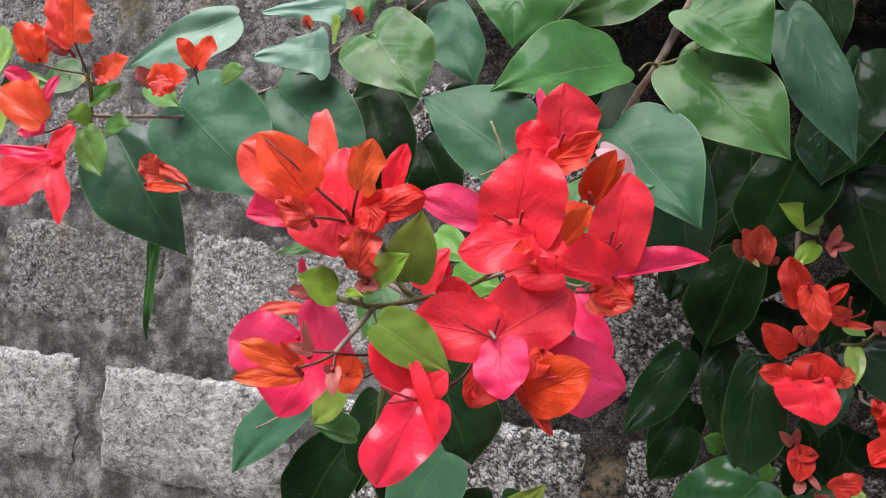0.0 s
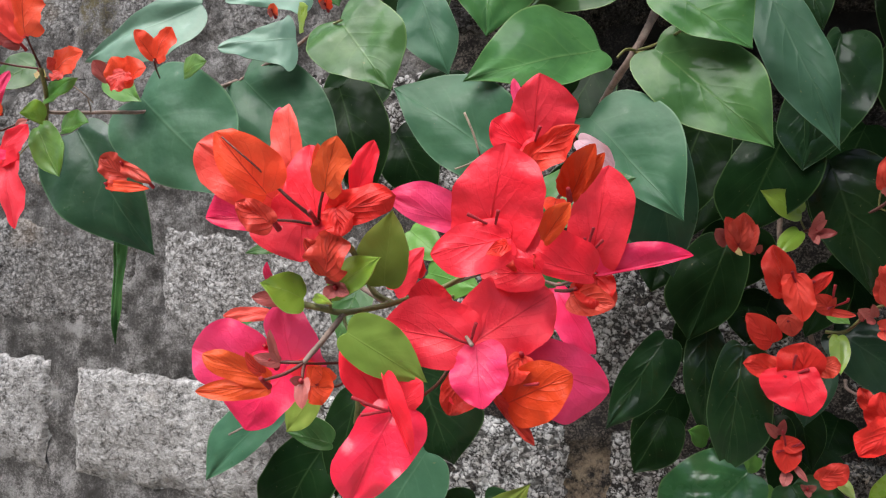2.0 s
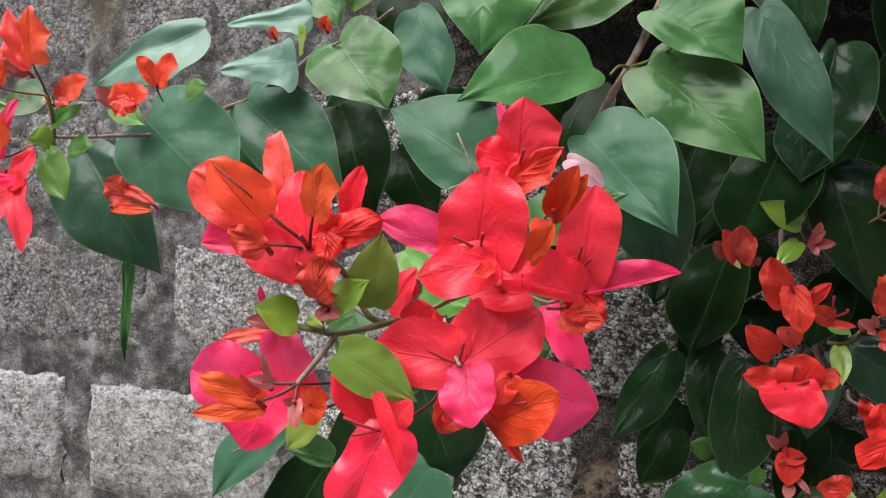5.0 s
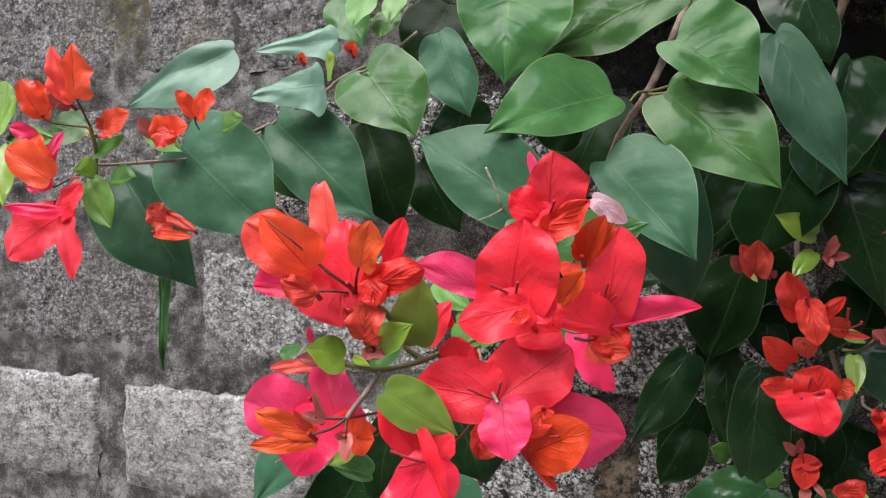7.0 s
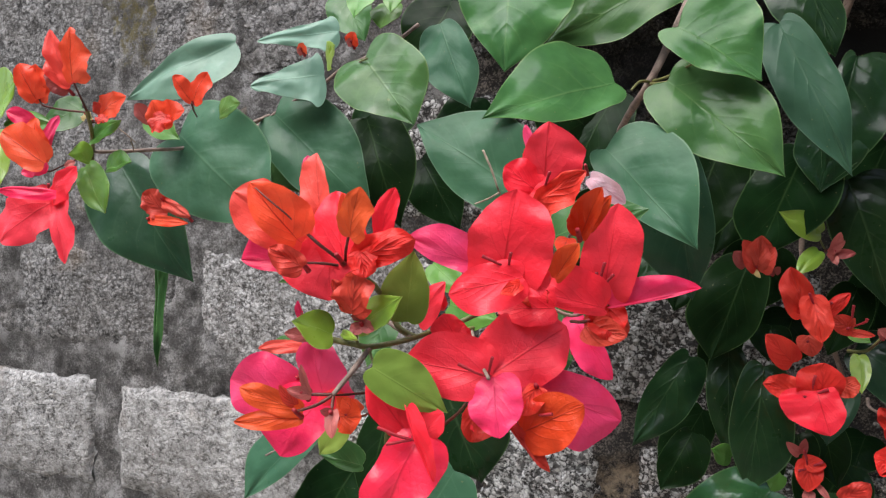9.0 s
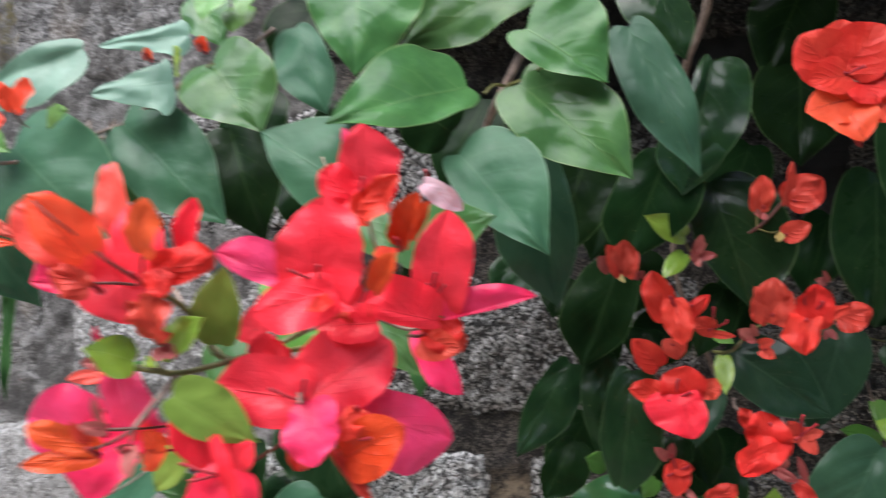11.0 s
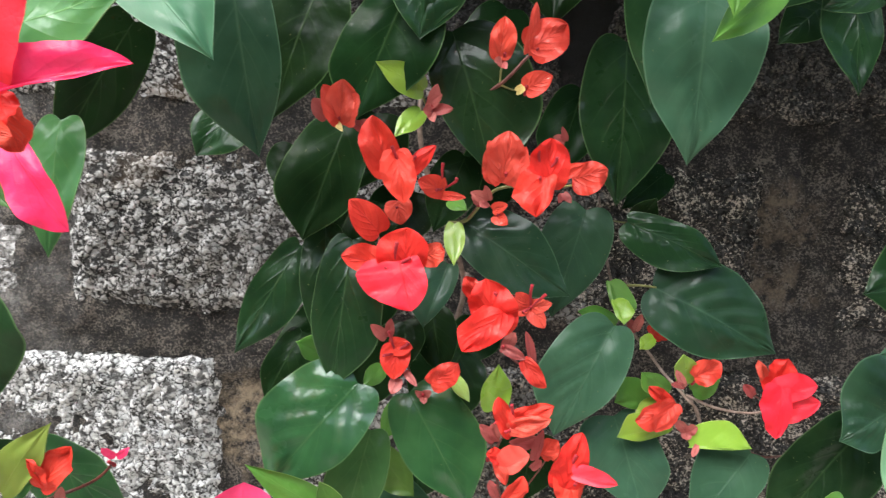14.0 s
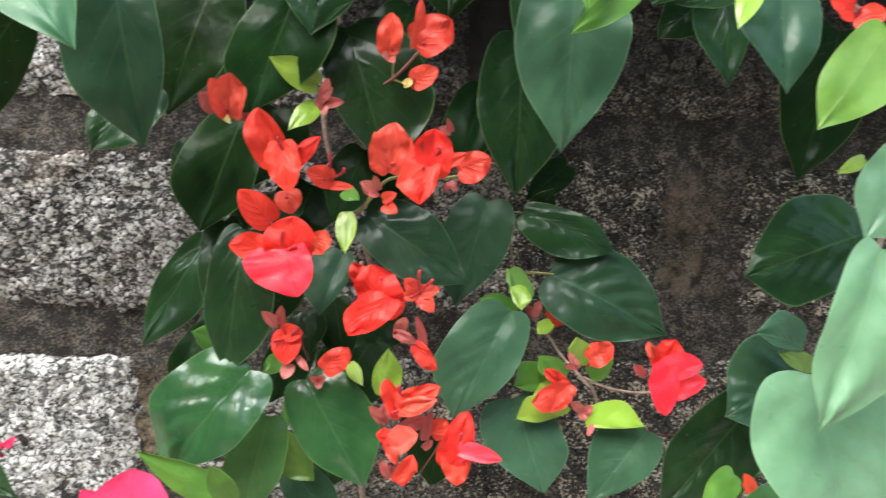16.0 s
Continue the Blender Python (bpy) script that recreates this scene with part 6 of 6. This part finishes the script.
stem(branch, 0.00045, "maroon", (0.3026, -0.2050, 1.0597), (0.2967, -0.2050, 1.0565), (0.2938, -0.2050, 1.0517))
stem(branch, 0.00045, "maroon", (0.3219, -0.1900, 1.0323), (0.3300, -0.1950, 1.0474), (0.3343, -0.2000, 1.0589))
stem(branch, 0.00040, "maroon", (0.2851, -0.1800, 1.1813), (0.2891, -0.1900, 1.1879), (0.2910, -0.1900, 1.1925))
flower = new_flower(branch, (0.3030, -0.2100, 1.0768), 0)
bract(flower, (0.3017, -0.2240, 1.0722), (0.3002, -0.2280, 1.0829), (0.0031, 0.58, 0.0033, 0.57), "D", fold=18)
flower = new_flower(branch, (0.3002, -0.2100, 1.0584), 0)
bract(flower, (0.3056, -0.2280, 1.0643), (0.2970, -0.2320, 1.0687), (0.0046, 0.72, 0.0032, 0.39), "S", fold=18)
flower = new_flower(branch, (0.3335, -0.2050, 1.0623), 0)
bract(flower, (0.3218, -0.2160, 1.0556), (0.3265, -0.2200, 1.0616), (0.0024, 0.50, 0.0020, 0.60), "D", fold=18)
bract(flower, (0.3260, -0.2200, 1.0640), (0.3338, -0.2240, 1.0738), (0.0058, 0.38, 0.0051, 0.63), "K", fold=18)
flower = new_flower(branch, (0.3048, -0.2050, 1.0412), 0)
bract(flower, (0.3030, -0.2280, 1.0654), (0.3074, -0.2320, 1.0527), (0.0035, 0.37, 0.0032, 0.47), "C", fold=18)
flower = new_flower(branch, (0.2908, -0.1950, 1.1926), 0)
bract(flower, (0.2908, -0.1950, 1.1917), (0.2864, -0.1990, 1.1951), 0.0055, "D")
bract(flower, (0.2914, -0.1950, 1.1917), (0.2953, -0.1990, 1.1949), 0.0053, "D")
# more fillers, shade of the gaps again in their colour
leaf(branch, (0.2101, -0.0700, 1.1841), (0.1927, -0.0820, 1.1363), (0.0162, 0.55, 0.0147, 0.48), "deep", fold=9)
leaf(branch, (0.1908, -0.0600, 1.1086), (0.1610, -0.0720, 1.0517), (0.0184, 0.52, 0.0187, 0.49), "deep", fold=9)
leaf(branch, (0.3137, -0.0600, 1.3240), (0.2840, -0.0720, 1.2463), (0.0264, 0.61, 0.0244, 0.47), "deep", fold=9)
leaf(branch, (0.2459, -0.1700, 1.0268), (0.2754, -0.1800, 0.9949), (0.0126, 0.32, 0.0132, 0.50), "slate", fold=8)
flower = new_flower(branch, (0.3058, -0.2040, 1.1160), 0)
bract(flower, (0.3058, -0.2040, 1.1160), (0.3175, -0.2080, 1.1109), (0.0031, 0.42, 0.0031, 0.49), "D", fold=18)

# young shoot
branch = new_branch((0.42, -0.02, 0.85), "bougainvillea shoot with lime green young leaves and a crumpled red flower")
stem(branch, 0.00110, "brown", (0.4843, -0.0500, 0.9158), (0.4618, -0.0900, 0.9780), (0.4408, -0.1300, 1.0552), (0.4289, -0.1350, 1.0728), (0.4168, -0.1250, 1.0862), (0.4113, -0.1100, 1.0955), (0.3964, -0.1050, 1.1148), (0.3891, -0.0900, 1.1390), (0.3880, -0.0600, 1.1719), (0.3910, -0.0300, 1.1959))
stem(branch, 0.00098, "brown", (0.4288, -0.1350, 1.0747), (0.4452, -0.1400, 1.0687), (0.4667, -0.1400, 1.0658), (0.4825, -0.1400, 1.0689))
stem(branch, 0.00098, "green", (0.3877, -0.1000, 1.1364), (0.3967, -0.1200, 1.1409), (0.4100, -0.1220, 1.1402))
stem(branch, 0.00077, "brown", (0.4408, -0.1300, 1.0552), (0.4344, -0.1300, 1.0698), (0.4305, -0.1300, 1.0733))
stem(branch, 0.0006, "maroon", (0.4825, -0.1400, 1.0689), (0.4750, -0.1400, 1.0740), (0.4643, -0.1500, 1.0801))
stem(branch, 0.00070, "maroon", (0.4729, -0.1300, 1.0377), (0.4887, -0.1200, 1.0308), (0.5095, -0.1000, 1.0248))
stem(branch, 0.00070, "green", (0.4014, -0.1000, 1.1803), (0.3969, -0.0800, 1.1792), (0.3917, -0.0500, 1.1797))
leaf(branch, (0.4073, -0.1220, 1.1407), (0.4847, -0.1340, 1.1024), (0.0271, 0.38, 0.0347, 0.44), "blue", fold=8, quilt=1.7, lobe=0.06)
leaf(branch, (0.3911, -0.1150, 1.1813), (0.4497, -0.1270, 1.1552), (0.0193, 0.44, 0.0132, 0.61), "dusk", fold=12)
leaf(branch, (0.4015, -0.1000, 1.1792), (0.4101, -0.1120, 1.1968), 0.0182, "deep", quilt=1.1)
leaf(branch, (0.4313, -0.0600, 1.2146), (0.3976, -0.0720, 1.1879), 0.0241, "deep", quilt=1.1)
leaf(branch, (0.4726, -0.1350, 1.0388), (0.4322, -0.1470, 0.9946), (0.0256, 0.34, 0.0184, 0.21), "slate", fold=6, quilt=1)
leaf(branch, (0.3843, -0.1350, 1.0599), (0.4037, -0.1470, 1.0008), (0.0282, 0.25, 0.0234, 0.63), "slate", fold=8, quilt=1.2)
leaf(branch, (0.3795, -0.1250, 1.1434), (0.3869, -0.1370, 1.1181), (0.0039, 0.44, 0.0113, 0.62), "fresh", fold=8)
leaf(branch, (0.3888, -0.1100, 1.1135), (0.3606, -0.1220, 1.1232), (0.0074, 0.56, 0.0047, 0.45), "fresh", fold=8)
leaf(branch, (0.3811, -0.1320, 1.1328), (0.3855, -0.1420, 1.1190), (0.0028, 0.54, 0.0091, 0.61), "young", fold=8)
leaf(branch, (0.4086, -0.1300, 1.0689), (0.3825, -0.1420, 1.0703), (0.0154, 0.69, 0.0048, 0.43), "fresh", fold=8)
leaf(branch, (0.4183, -0.1350, 1.0769), (0.3967, -0.1470, 1.0911), (0.0053, 0.42, 0.0089, 0.71), "fresh", fold=8)
leaf(branch, (0.4249, -0.1450, 1.0846), (0.4182, -0.1570, 1.1052), (0.0078, 0.46, 0.0074, 0.72), "young", fold=8, lobe=0.1)
leaf(branch, (0.4314, -0.1380, 1.0783), (0.4457, -0.1460, 1.0899), (0.0082, 0.33, 0.0063, 0.59), "fresh", fold=8)
leaf(branch, (0.4105, -0.1340, 1.0701), (0.3947, -0.1460, 1.0645), (0.0047, 0.52, 0.0053, 0.53), "young", fold=8)
leaf(branch, (0.4298, -0.1450, 1.0451), (0.4663, -0.1500, 1.0465), (0.0012, 0.50, 0.0166, 0.56), "young", fold=10, bend=0.08)
leaf(branch, (0.4081, -0.1300, 1.1092), (0.3967, -0.1400, 1.1037), (0.0054, 0.57, 0.0038, 0.46), "young", fold=8)
flower = new_flower(branch, (0.4097, -0.1500, 1.0706), 0)
bract(flower, (0.4152, -0.1550, 1.0719), (0.3908, -0.1590, 1.0646), (0.0074, 0.34, 0.0087, 0.72), "C", fold=16)
bract(flower, (0.4150, -0.1500, 1.0697), (0.3994, -0.1540, 1.0843), (0.0053, 0.58, 0.0036, 0.72), "K", fold=18)
bract(flower, (0.4142, -0.1580, 1.0759), (0.4020, -0.1620, 1.0591), (0.0078, 0.58, 0.0064, 0.35), "C", fold=18)
flower = new_flower(branch, (0.4300, -0.1450, 1.0864), 0)
bract(flower, (0.4275, -0.1500, 1.0902), (0.4421, -0.1540, 1.1002), (0.0082, 0.52, 0.0075, 0.47), "K", fold=18)
bract(flower, (0.4186, -0.1600, 1.0863), (0.4118, -0.1640, 1.0974), (0.0024, 0.50, 0.0025, 0.63), "D", fold=18)
bract(flower, (0.4186, -0.1600, 1.0860), (0.4090, -0.1640, 1.0888), (0.0026, 0.63, 0.0014, 0.58), "D", fold=18)
flower = new_flower(branch, (0.4166, -0.1200, 1.1127), 0)
bract(flower, (0.4089, -0.1240, 1.1095), (0.4193, -0.1280, 1.1190), (0.0070, 0.51, 0.0082, 0.55), "K", fold=18)
bract(flower, (0.3988, -0.1220, 1.1116), (0.3914, -0.1260, 1.1202), (0.0027, 0.53, 0.0028, 0.59), "D", fold=18)
bract(flower, (0.3981, -0.1230, 1.1122), (0.4003, -0.1270, 1.1233), (0.0029, 0.53, 0.0033, 0.50), "D", fold=18)
flower = new_flower(branch, (0.4278, -0.1400, 1.0537), 0)
bract(flower, (0.4283, -0.1420, 1.0537), (0.4190, -0.1460, 1.0615), (0.0031, 0.52, 0.0033, 0.60), "D", fold=18)
bract(flower, (0.4275, -0.1430, 1.0537), (0.4331, -0.1470, 1.0581), (0.0035, 0.33, 0.0033, 0.72), "D", fold=18)
bract(flower, (0.4276, -0.1420, 1.0530), (0.4278, -0.1460, 1.0493), (0.0036, 0.66, 0.0028, 0.64), "D", fold=18)
bract(flower, (0.4323, -0.1500, 1.0480), (0.4284, -0.1540, 1.0415), (0.0022, 0.66, 0.0019, 0.33), "D", fold=18)
flower = new_flower(branch, (0.4795, -0.1500, 1.0806), 3)
bract(flower, (0.4740, -0.1500, 1.0843), (0.4640, -0.1540, 1.1027), (0.0029, 0.53, 0.0042, 0.61), "C", fold=18)
bract(flower, (0.4711, -0.1580, 1.0815), (0.4966, -0.1620, 1.0905), (0.0056, 0.55, 0.0111, 0.55), "R", fold=16)
bract(flower, (0.4764, -0.1600, 1.0885), (0.4732, -0.1640, 1.0580), (0.0127, 0.33, 0.0065, 0.55), "R", fold=16)
bract(flower, (0.4748, -0.1530, 1.0823), (0.4807, -0.1570, 1.1047), (0.0088, 0.53, 0.0098, 0.59), "S", fold=16)
bract(flower, (0.4638, -0.1520, 1.0802), (0.4553, -0.1560, 1.0880), (0.0030, 0.51, 0.0032, 0.65), "D", fold=18)
leaf(branch, (0.4185, -0.1400, 1.0567), (0.3829, -0.1520, 1.0518), (0.0119, 0.70, 0.0054, 0.55), "young", fold=14)
flower = new_flower(branch, (0.4714, -0.1560, 1.0719), 0)
bract(flower, (0.4714, -0.1560, 1.0719), (0.5006, -0.1600, 1.0794), (0.0083, 0.37, 0.0087, 0.51), "R", fold=18)

# leafy right
branch = new_branch((0.62, -0.02, 0.85), "bougainvillea branch with broad bright green leaves beside the dark wall joint")
stem(branch, 0.00210, "brown", (0.6860, -0.1200, 0.9371), (0.6332, -0.1600, 1.0337), (0.6000, -0.1800, 1.0935), (0.5902, -0.1700, 1.1228), (0.6150, -0.1500, 1.1709), (0.6314, -0.1400, 1.2511), (0.6479, -0.1200, 1.3283))
leaf(branch, (0.5680, -0.1450, 1.0826), (0.5155, -0.1570, 1.0553), (0.0349, 0.36, 0.0157, 0.72), "blue", fold=8, quilt=1.6)
leaf(branch, (0.6083, -0.1400, 1.1719), (0.5254, -0.1520, 1.1441), (0.0367, 0.43, 0.0289, 0.69), "dusk", fold=8, quilt=1.2)
leaf(branch, (0.6177, -0.0850, 1.3143), (0.5864, -0.0970, 1.2062), 0.0680, "deep")
leaf(branch, (0.5361, -0.2650, 1.1708), (0.5043, -0.2770, 1.0849), (0.0175, 0.57, 0.0347, 0.35), "bright", fold=8, quilt=1)
leaf(branch, (0.5306, -0.2250, 1.0997), (0.5453, -0.2370, 1.0044), (0.0405, 0.33, 0.0544, 0.51), "bright", fold=8, quilt=1)
leaf(branch, (0.5530, -0.1200, 1.0531), (0.4846, -0.1320, 0.9829), (0.0269, 0.53, 0.0331, 0.49), "dusk", fold=8, quilt=1.2)
leaf(branch, (0.5561, -0.1700, 1.1041), (0.5201, -0.1820, 1.1144), (0.0173, 0.51, 0.0057, 0.54), "slate", fold=8)
leaf(branch, (0.5672, -0.1650, 1.0896), (0.5360, -0.1770, 1.1019), (0.0063, 0.53, 0.0061, 0.55), "lime", fold=8)
leaf(branch, (0.5318, -0.1400, 1.0112), (0.5046, -0.1520, 0.9935), 0.0205, "fresh")
leaf(branch, (0.5911, -0.2100, 1.2232), (0.5559, -0.2220, 1.1725), (0.0205, 0.54, 0.0225, 0.54), "bright", fold=8)
leaf(branch, (0.5806, -0.1800, 1.2182), (0.5571, -0.1920, 1.2087), 0.0085, "young")
leaf(branch, (0.5581, -0.1500, 0.9999), (0.5228, -0.1620, 0.9867), 0.0264, "mature")
flower = new_flower(branch, (0.5245, -0.1700, 1.0176), 0)
bract(flower, (0.5284, -0.1700, 1.0121), (0.5214, -0.1740, 1.0252), 0.0087, "O")

# top right
branch = new_branch((0.50, -0.02, 1.80), "bougainvillea branch hanging from above with pale leaves and red bracts")
stem(branch, 0.00315, "brown", (0.2804, -0.1200, 1.4429), (0.2759, -0.1200, 1.4155), (0.2712, -0.1100, 1.3988), (0.2642, -0.1000, 1.3814), (0.2629, -0.0600, 1.3603))
stem(branch, 0.00182, "brown", (0.5311, -0.1500, 1.3867), (0.4617, -0.2000, 1.3431), (0.4126, -0.2200, 1.3303), (0.3850, -0.2000, 1.3392), (0.3586, -0.1600, 1.3486), (0.3417, -0.1000, 1.3897))
stem(branch, 0.00182, "brown", (0.5977, -0.2000, 1.2998), (0.5391, -0.2400, 1.2852), (0.5087, -0.2400, 1.3032), (0.4864, -0.2000, 1.3196))
leaf(branch, (0.3906, -0.2350, 1.2955), (0.3867, -0.2350, 1.2131), (0.0287, 0.35, 0.0283, 0.27), "slate", quilt=1.2, fold=10, bend=0.06, lobe=0.1)
leaf(branch, (0.3911, -0.2750, 1.3162), (0.3838, -0.2870, 1.2702), 0.0264, "fresh")
leaf(branch, (0.4126, -0.2620, 1.2897), (0.3803, -0.2740, 1.2633), 0.0171, "fresh")
leaf(branch, (0.3979, -0.1550, 1.3523), (0.3867, -0.1670, 1.2498), 0.0507, "dusk")
leaf(branch, (0.4753, -0.1800, 1.3453), (0.4440, -0.1920, 1.2983), 0.0437, "dusk")
leaf(branch, (0.4901, -0.1500, 1.3135), (0.4588, -0.1620, 1.2867), 0.0301, "dusk")
leaf(branch, (0.4781, -0.2650, 1.2995), (0.4787, -0.2770, 1.2400), (0.0217, 0.38, 0.0169, 0.45), "blue", fold=10)
leaf(branch, (0.4574, -0.2850, 1.2895), (0.4454, -0.2970, 1.2631), 0.0118, "young")
leaf(branch, (0.4893, -0.1750, 1.3268), (0.4927, -0.1870, 1.2557), (0.0193, 0.47, 0.0130, 0.47), "dusk", fold=9)
leaf(branch, (0.5179, -0.2850, 1.2683), (0.4821, -0.2970, 1.2224), (0.0135, 0.58, 0.0182, 0.38), "lime", fold=9)
leaf(branch, (0.4689, -0.2400, 1.2934), (0.4362, -0.2520, 1.2842), 0.0128, "dusk")
flower = new_flower(branch, (0.3249, -0.2700, 1.3292), 1)
bract(flower, (0.3198, -0.2700, 1.3309), (0.3037, -0.2740, 1.3489), 0.0289, "S")
bract(flower, (0.3249, -0.2700, 1.3320), (0.3415, -0.2740, 1.3517), 0.0302, "S")
bract(flower, (0.3211, -0.2700, 1.3308), (0.3264, -0.2640, 1.3586), 0.0253, "S")
bract(flower, (0.3274, -0.2700, 1.3291), (0.3071, -0.2760, 1.3261), 0.0201, "S")
bract(flower, (0.3324, -0.2700, 1.3260), (0.3380, -0.2760, 1.3136), 0.0191, "S")
bract(flower, (0.3299, -0.2700, 1.3179), (0.3068, -0.2740, 1.3113), 0.0235, "O")
bract(flower, (0.3249, -0.2700, 1.3154), (0.3314, -0.2780, 1.2958), 0.0237, "O")
bract(flower, (0.3386, -0.2700, 1.3148), (0.3602, -0.2740, 1.3090), 0.0196, "O")
bract(flower, (0.3398, -0.2700, 1.3174), (0.3507, -0.2740, 1.3027), 0.0142, "O")
bract(flower, (0.3299, -0.2700, 1.3000), (0.3308, -0.2740, 1.2931), 0.0041, "D")
flower = new_flower(branch, (0.5141, -0.2700, 1.2798), 0)
bract(flower, (0.5114, -0.2700, 1.2797), (0.4980, -0.2740, 1.2832), 0.0147, "S")
bract(flower, (0.5142, -0.2700, 1.2773), (0.5227, -0.2740, 1.2717), 0.0142, "S")
bract(flower, (0.5170, -0.2700, 1.2761), (0.5243, -0.2740, 1.2793), 0.0115, "S")
bract(flower, (0.5085, -0.2700, 1.2821), (0.5027, -0.2740, 1.2909), 0.0146, "S")


# ---- the wall's blocks ----
def stone_block(x0, x1, z0, z1, step, granite, relief, pitted, proud):
    """One rough-dressed block: a pitted face with worn edges, standing proud of the mortar."""
    nx, nz = max(4, int((x1 - x0) / step)), max(4, int((z1 - z0) / step))
    u, v = np.meshgrid(np.linspace(0, 1, nx + 1), np.linspace(0, 1, nz + 1), indexing="ij")
    x, z = x0 + (x1 - x0) * u, z0 + (z1 - z0) * v
    # uneven outline
    x = x + 0.006 * cloud2(z * 1.0, z * 0 + x0 * 31, 0.035, 4, 1) * np.abs(2 * u - 1) ** 8 * np.sign(u - 0.5) * 1.6
    z = z + 0.006 * cloud2(x * 1.0, x * 0 + z0 * 37, 0.040, 4, 3) * np.abs(2 * v - 1) ** 8 * np.sign(v - 0.5) * 1.6
    d = np.minimum(np.minimum(x - x.min(), x.max() - x), np.minimum(z - z.min(), z.max() - z))
    edge = np.clip(d / np.clip(0.024 + 0.040 * cloud2(x, z, 0.04, 4, 7), 0.006, 0.06), 0, 1)
    edge = 1 - (1 - edge) ** 2.2
    y = 0.009 - (proud + 0.008 * relief) * edge - 0.012 * relief * cloud2(x, z, 0.055, 3, 4) * edge
    pit = cloud2(x, z, 0.008, 2, 5)
    y = y + pitted * (0.0050 * np.clip(pit - 0.05, -0.25, 0.5) + 0.0020 * cloud2(x, z, 0.0042, 1, 6))
    cx, cz = (x0 + x1) / 2, (z0 + z1) / 2
    verts = np.stack([x - cx, y, z - cz], -1).reshape(-1, 3).tolist()
    quads = grid_quads(nx + 1, nz + 1)
    m = nz + 1
    rim = [j for j in range(m)] + [i * m + m - 1 for i in range(1, nx + 1)] + [nx * m + j for j in range(m - 2, -1, -1)] + [i * m for i in range(nx - 1, 0, -1)]
    k = len(verts)
    verts += [(verts[i][0], 0.05, verts[i][2]) for i in rim]
    quads += [(rim[(i + 1) % len(rim)], rim[i], k + i, k + (i + 1) % len(rim)) for i in range(len(rim))]
    block = new("stone", sheet("stone", verts, quads, granite))
    block.parent = wall
    block.location = (cx, 0, cz)
    return block


COURSES = [
    (0.600, 0.732, -0.10, 0.33), (0.762, 0.893, 0.06, 0.32), (0.925, 1.056, 0.118, 0.314), (1.092, 1.222, -0.375, 0.335),
    (1.258, 1.385, -0.62, 0.34), (1.418, 1.550, -0.455, 0.33), (1.582, 1.715, -0.45, 0.34),
]
for row, (low, high, joint, pitch) in enumerate(COURSES):
    near = 0.90 < low < 1.5
    k0, k1 = math.floor((-1.5 - joint) / pitch), math.ceil((1.5 - joint) / pitch)
    rnd = random.Random(row)
    cuts = [joint + pitch * k + (rnd.uniform(-0.03, 0.03) if abs(k) > 1 else 0) for k in range(k0, k1 + 1)]
    if row == 4:
        cuts = [cut + 0.11 if 0 < cut < 0.2 else cut for cut in cuts]
    if row == 3:
        cuts = [0.562 if 0.5 < cut < 0.75 else cut for cut in cuts]
    for left, right in zip(cuts, cuts[1:]):
        seen = near and right > -0.75 and left < 0.85
        # upper left courses and one left block take the darker granite
        granite = BARE_STONE if row == 2 and -0.3 < left < 0.1 else PALE_STONE if row == 2 and left < -0.3 else DARK_STONE if row == 3 and left < -0.6 else STONE if right > 0.03 else DARK_STONE if row > 3 else SMOOTH_STONE
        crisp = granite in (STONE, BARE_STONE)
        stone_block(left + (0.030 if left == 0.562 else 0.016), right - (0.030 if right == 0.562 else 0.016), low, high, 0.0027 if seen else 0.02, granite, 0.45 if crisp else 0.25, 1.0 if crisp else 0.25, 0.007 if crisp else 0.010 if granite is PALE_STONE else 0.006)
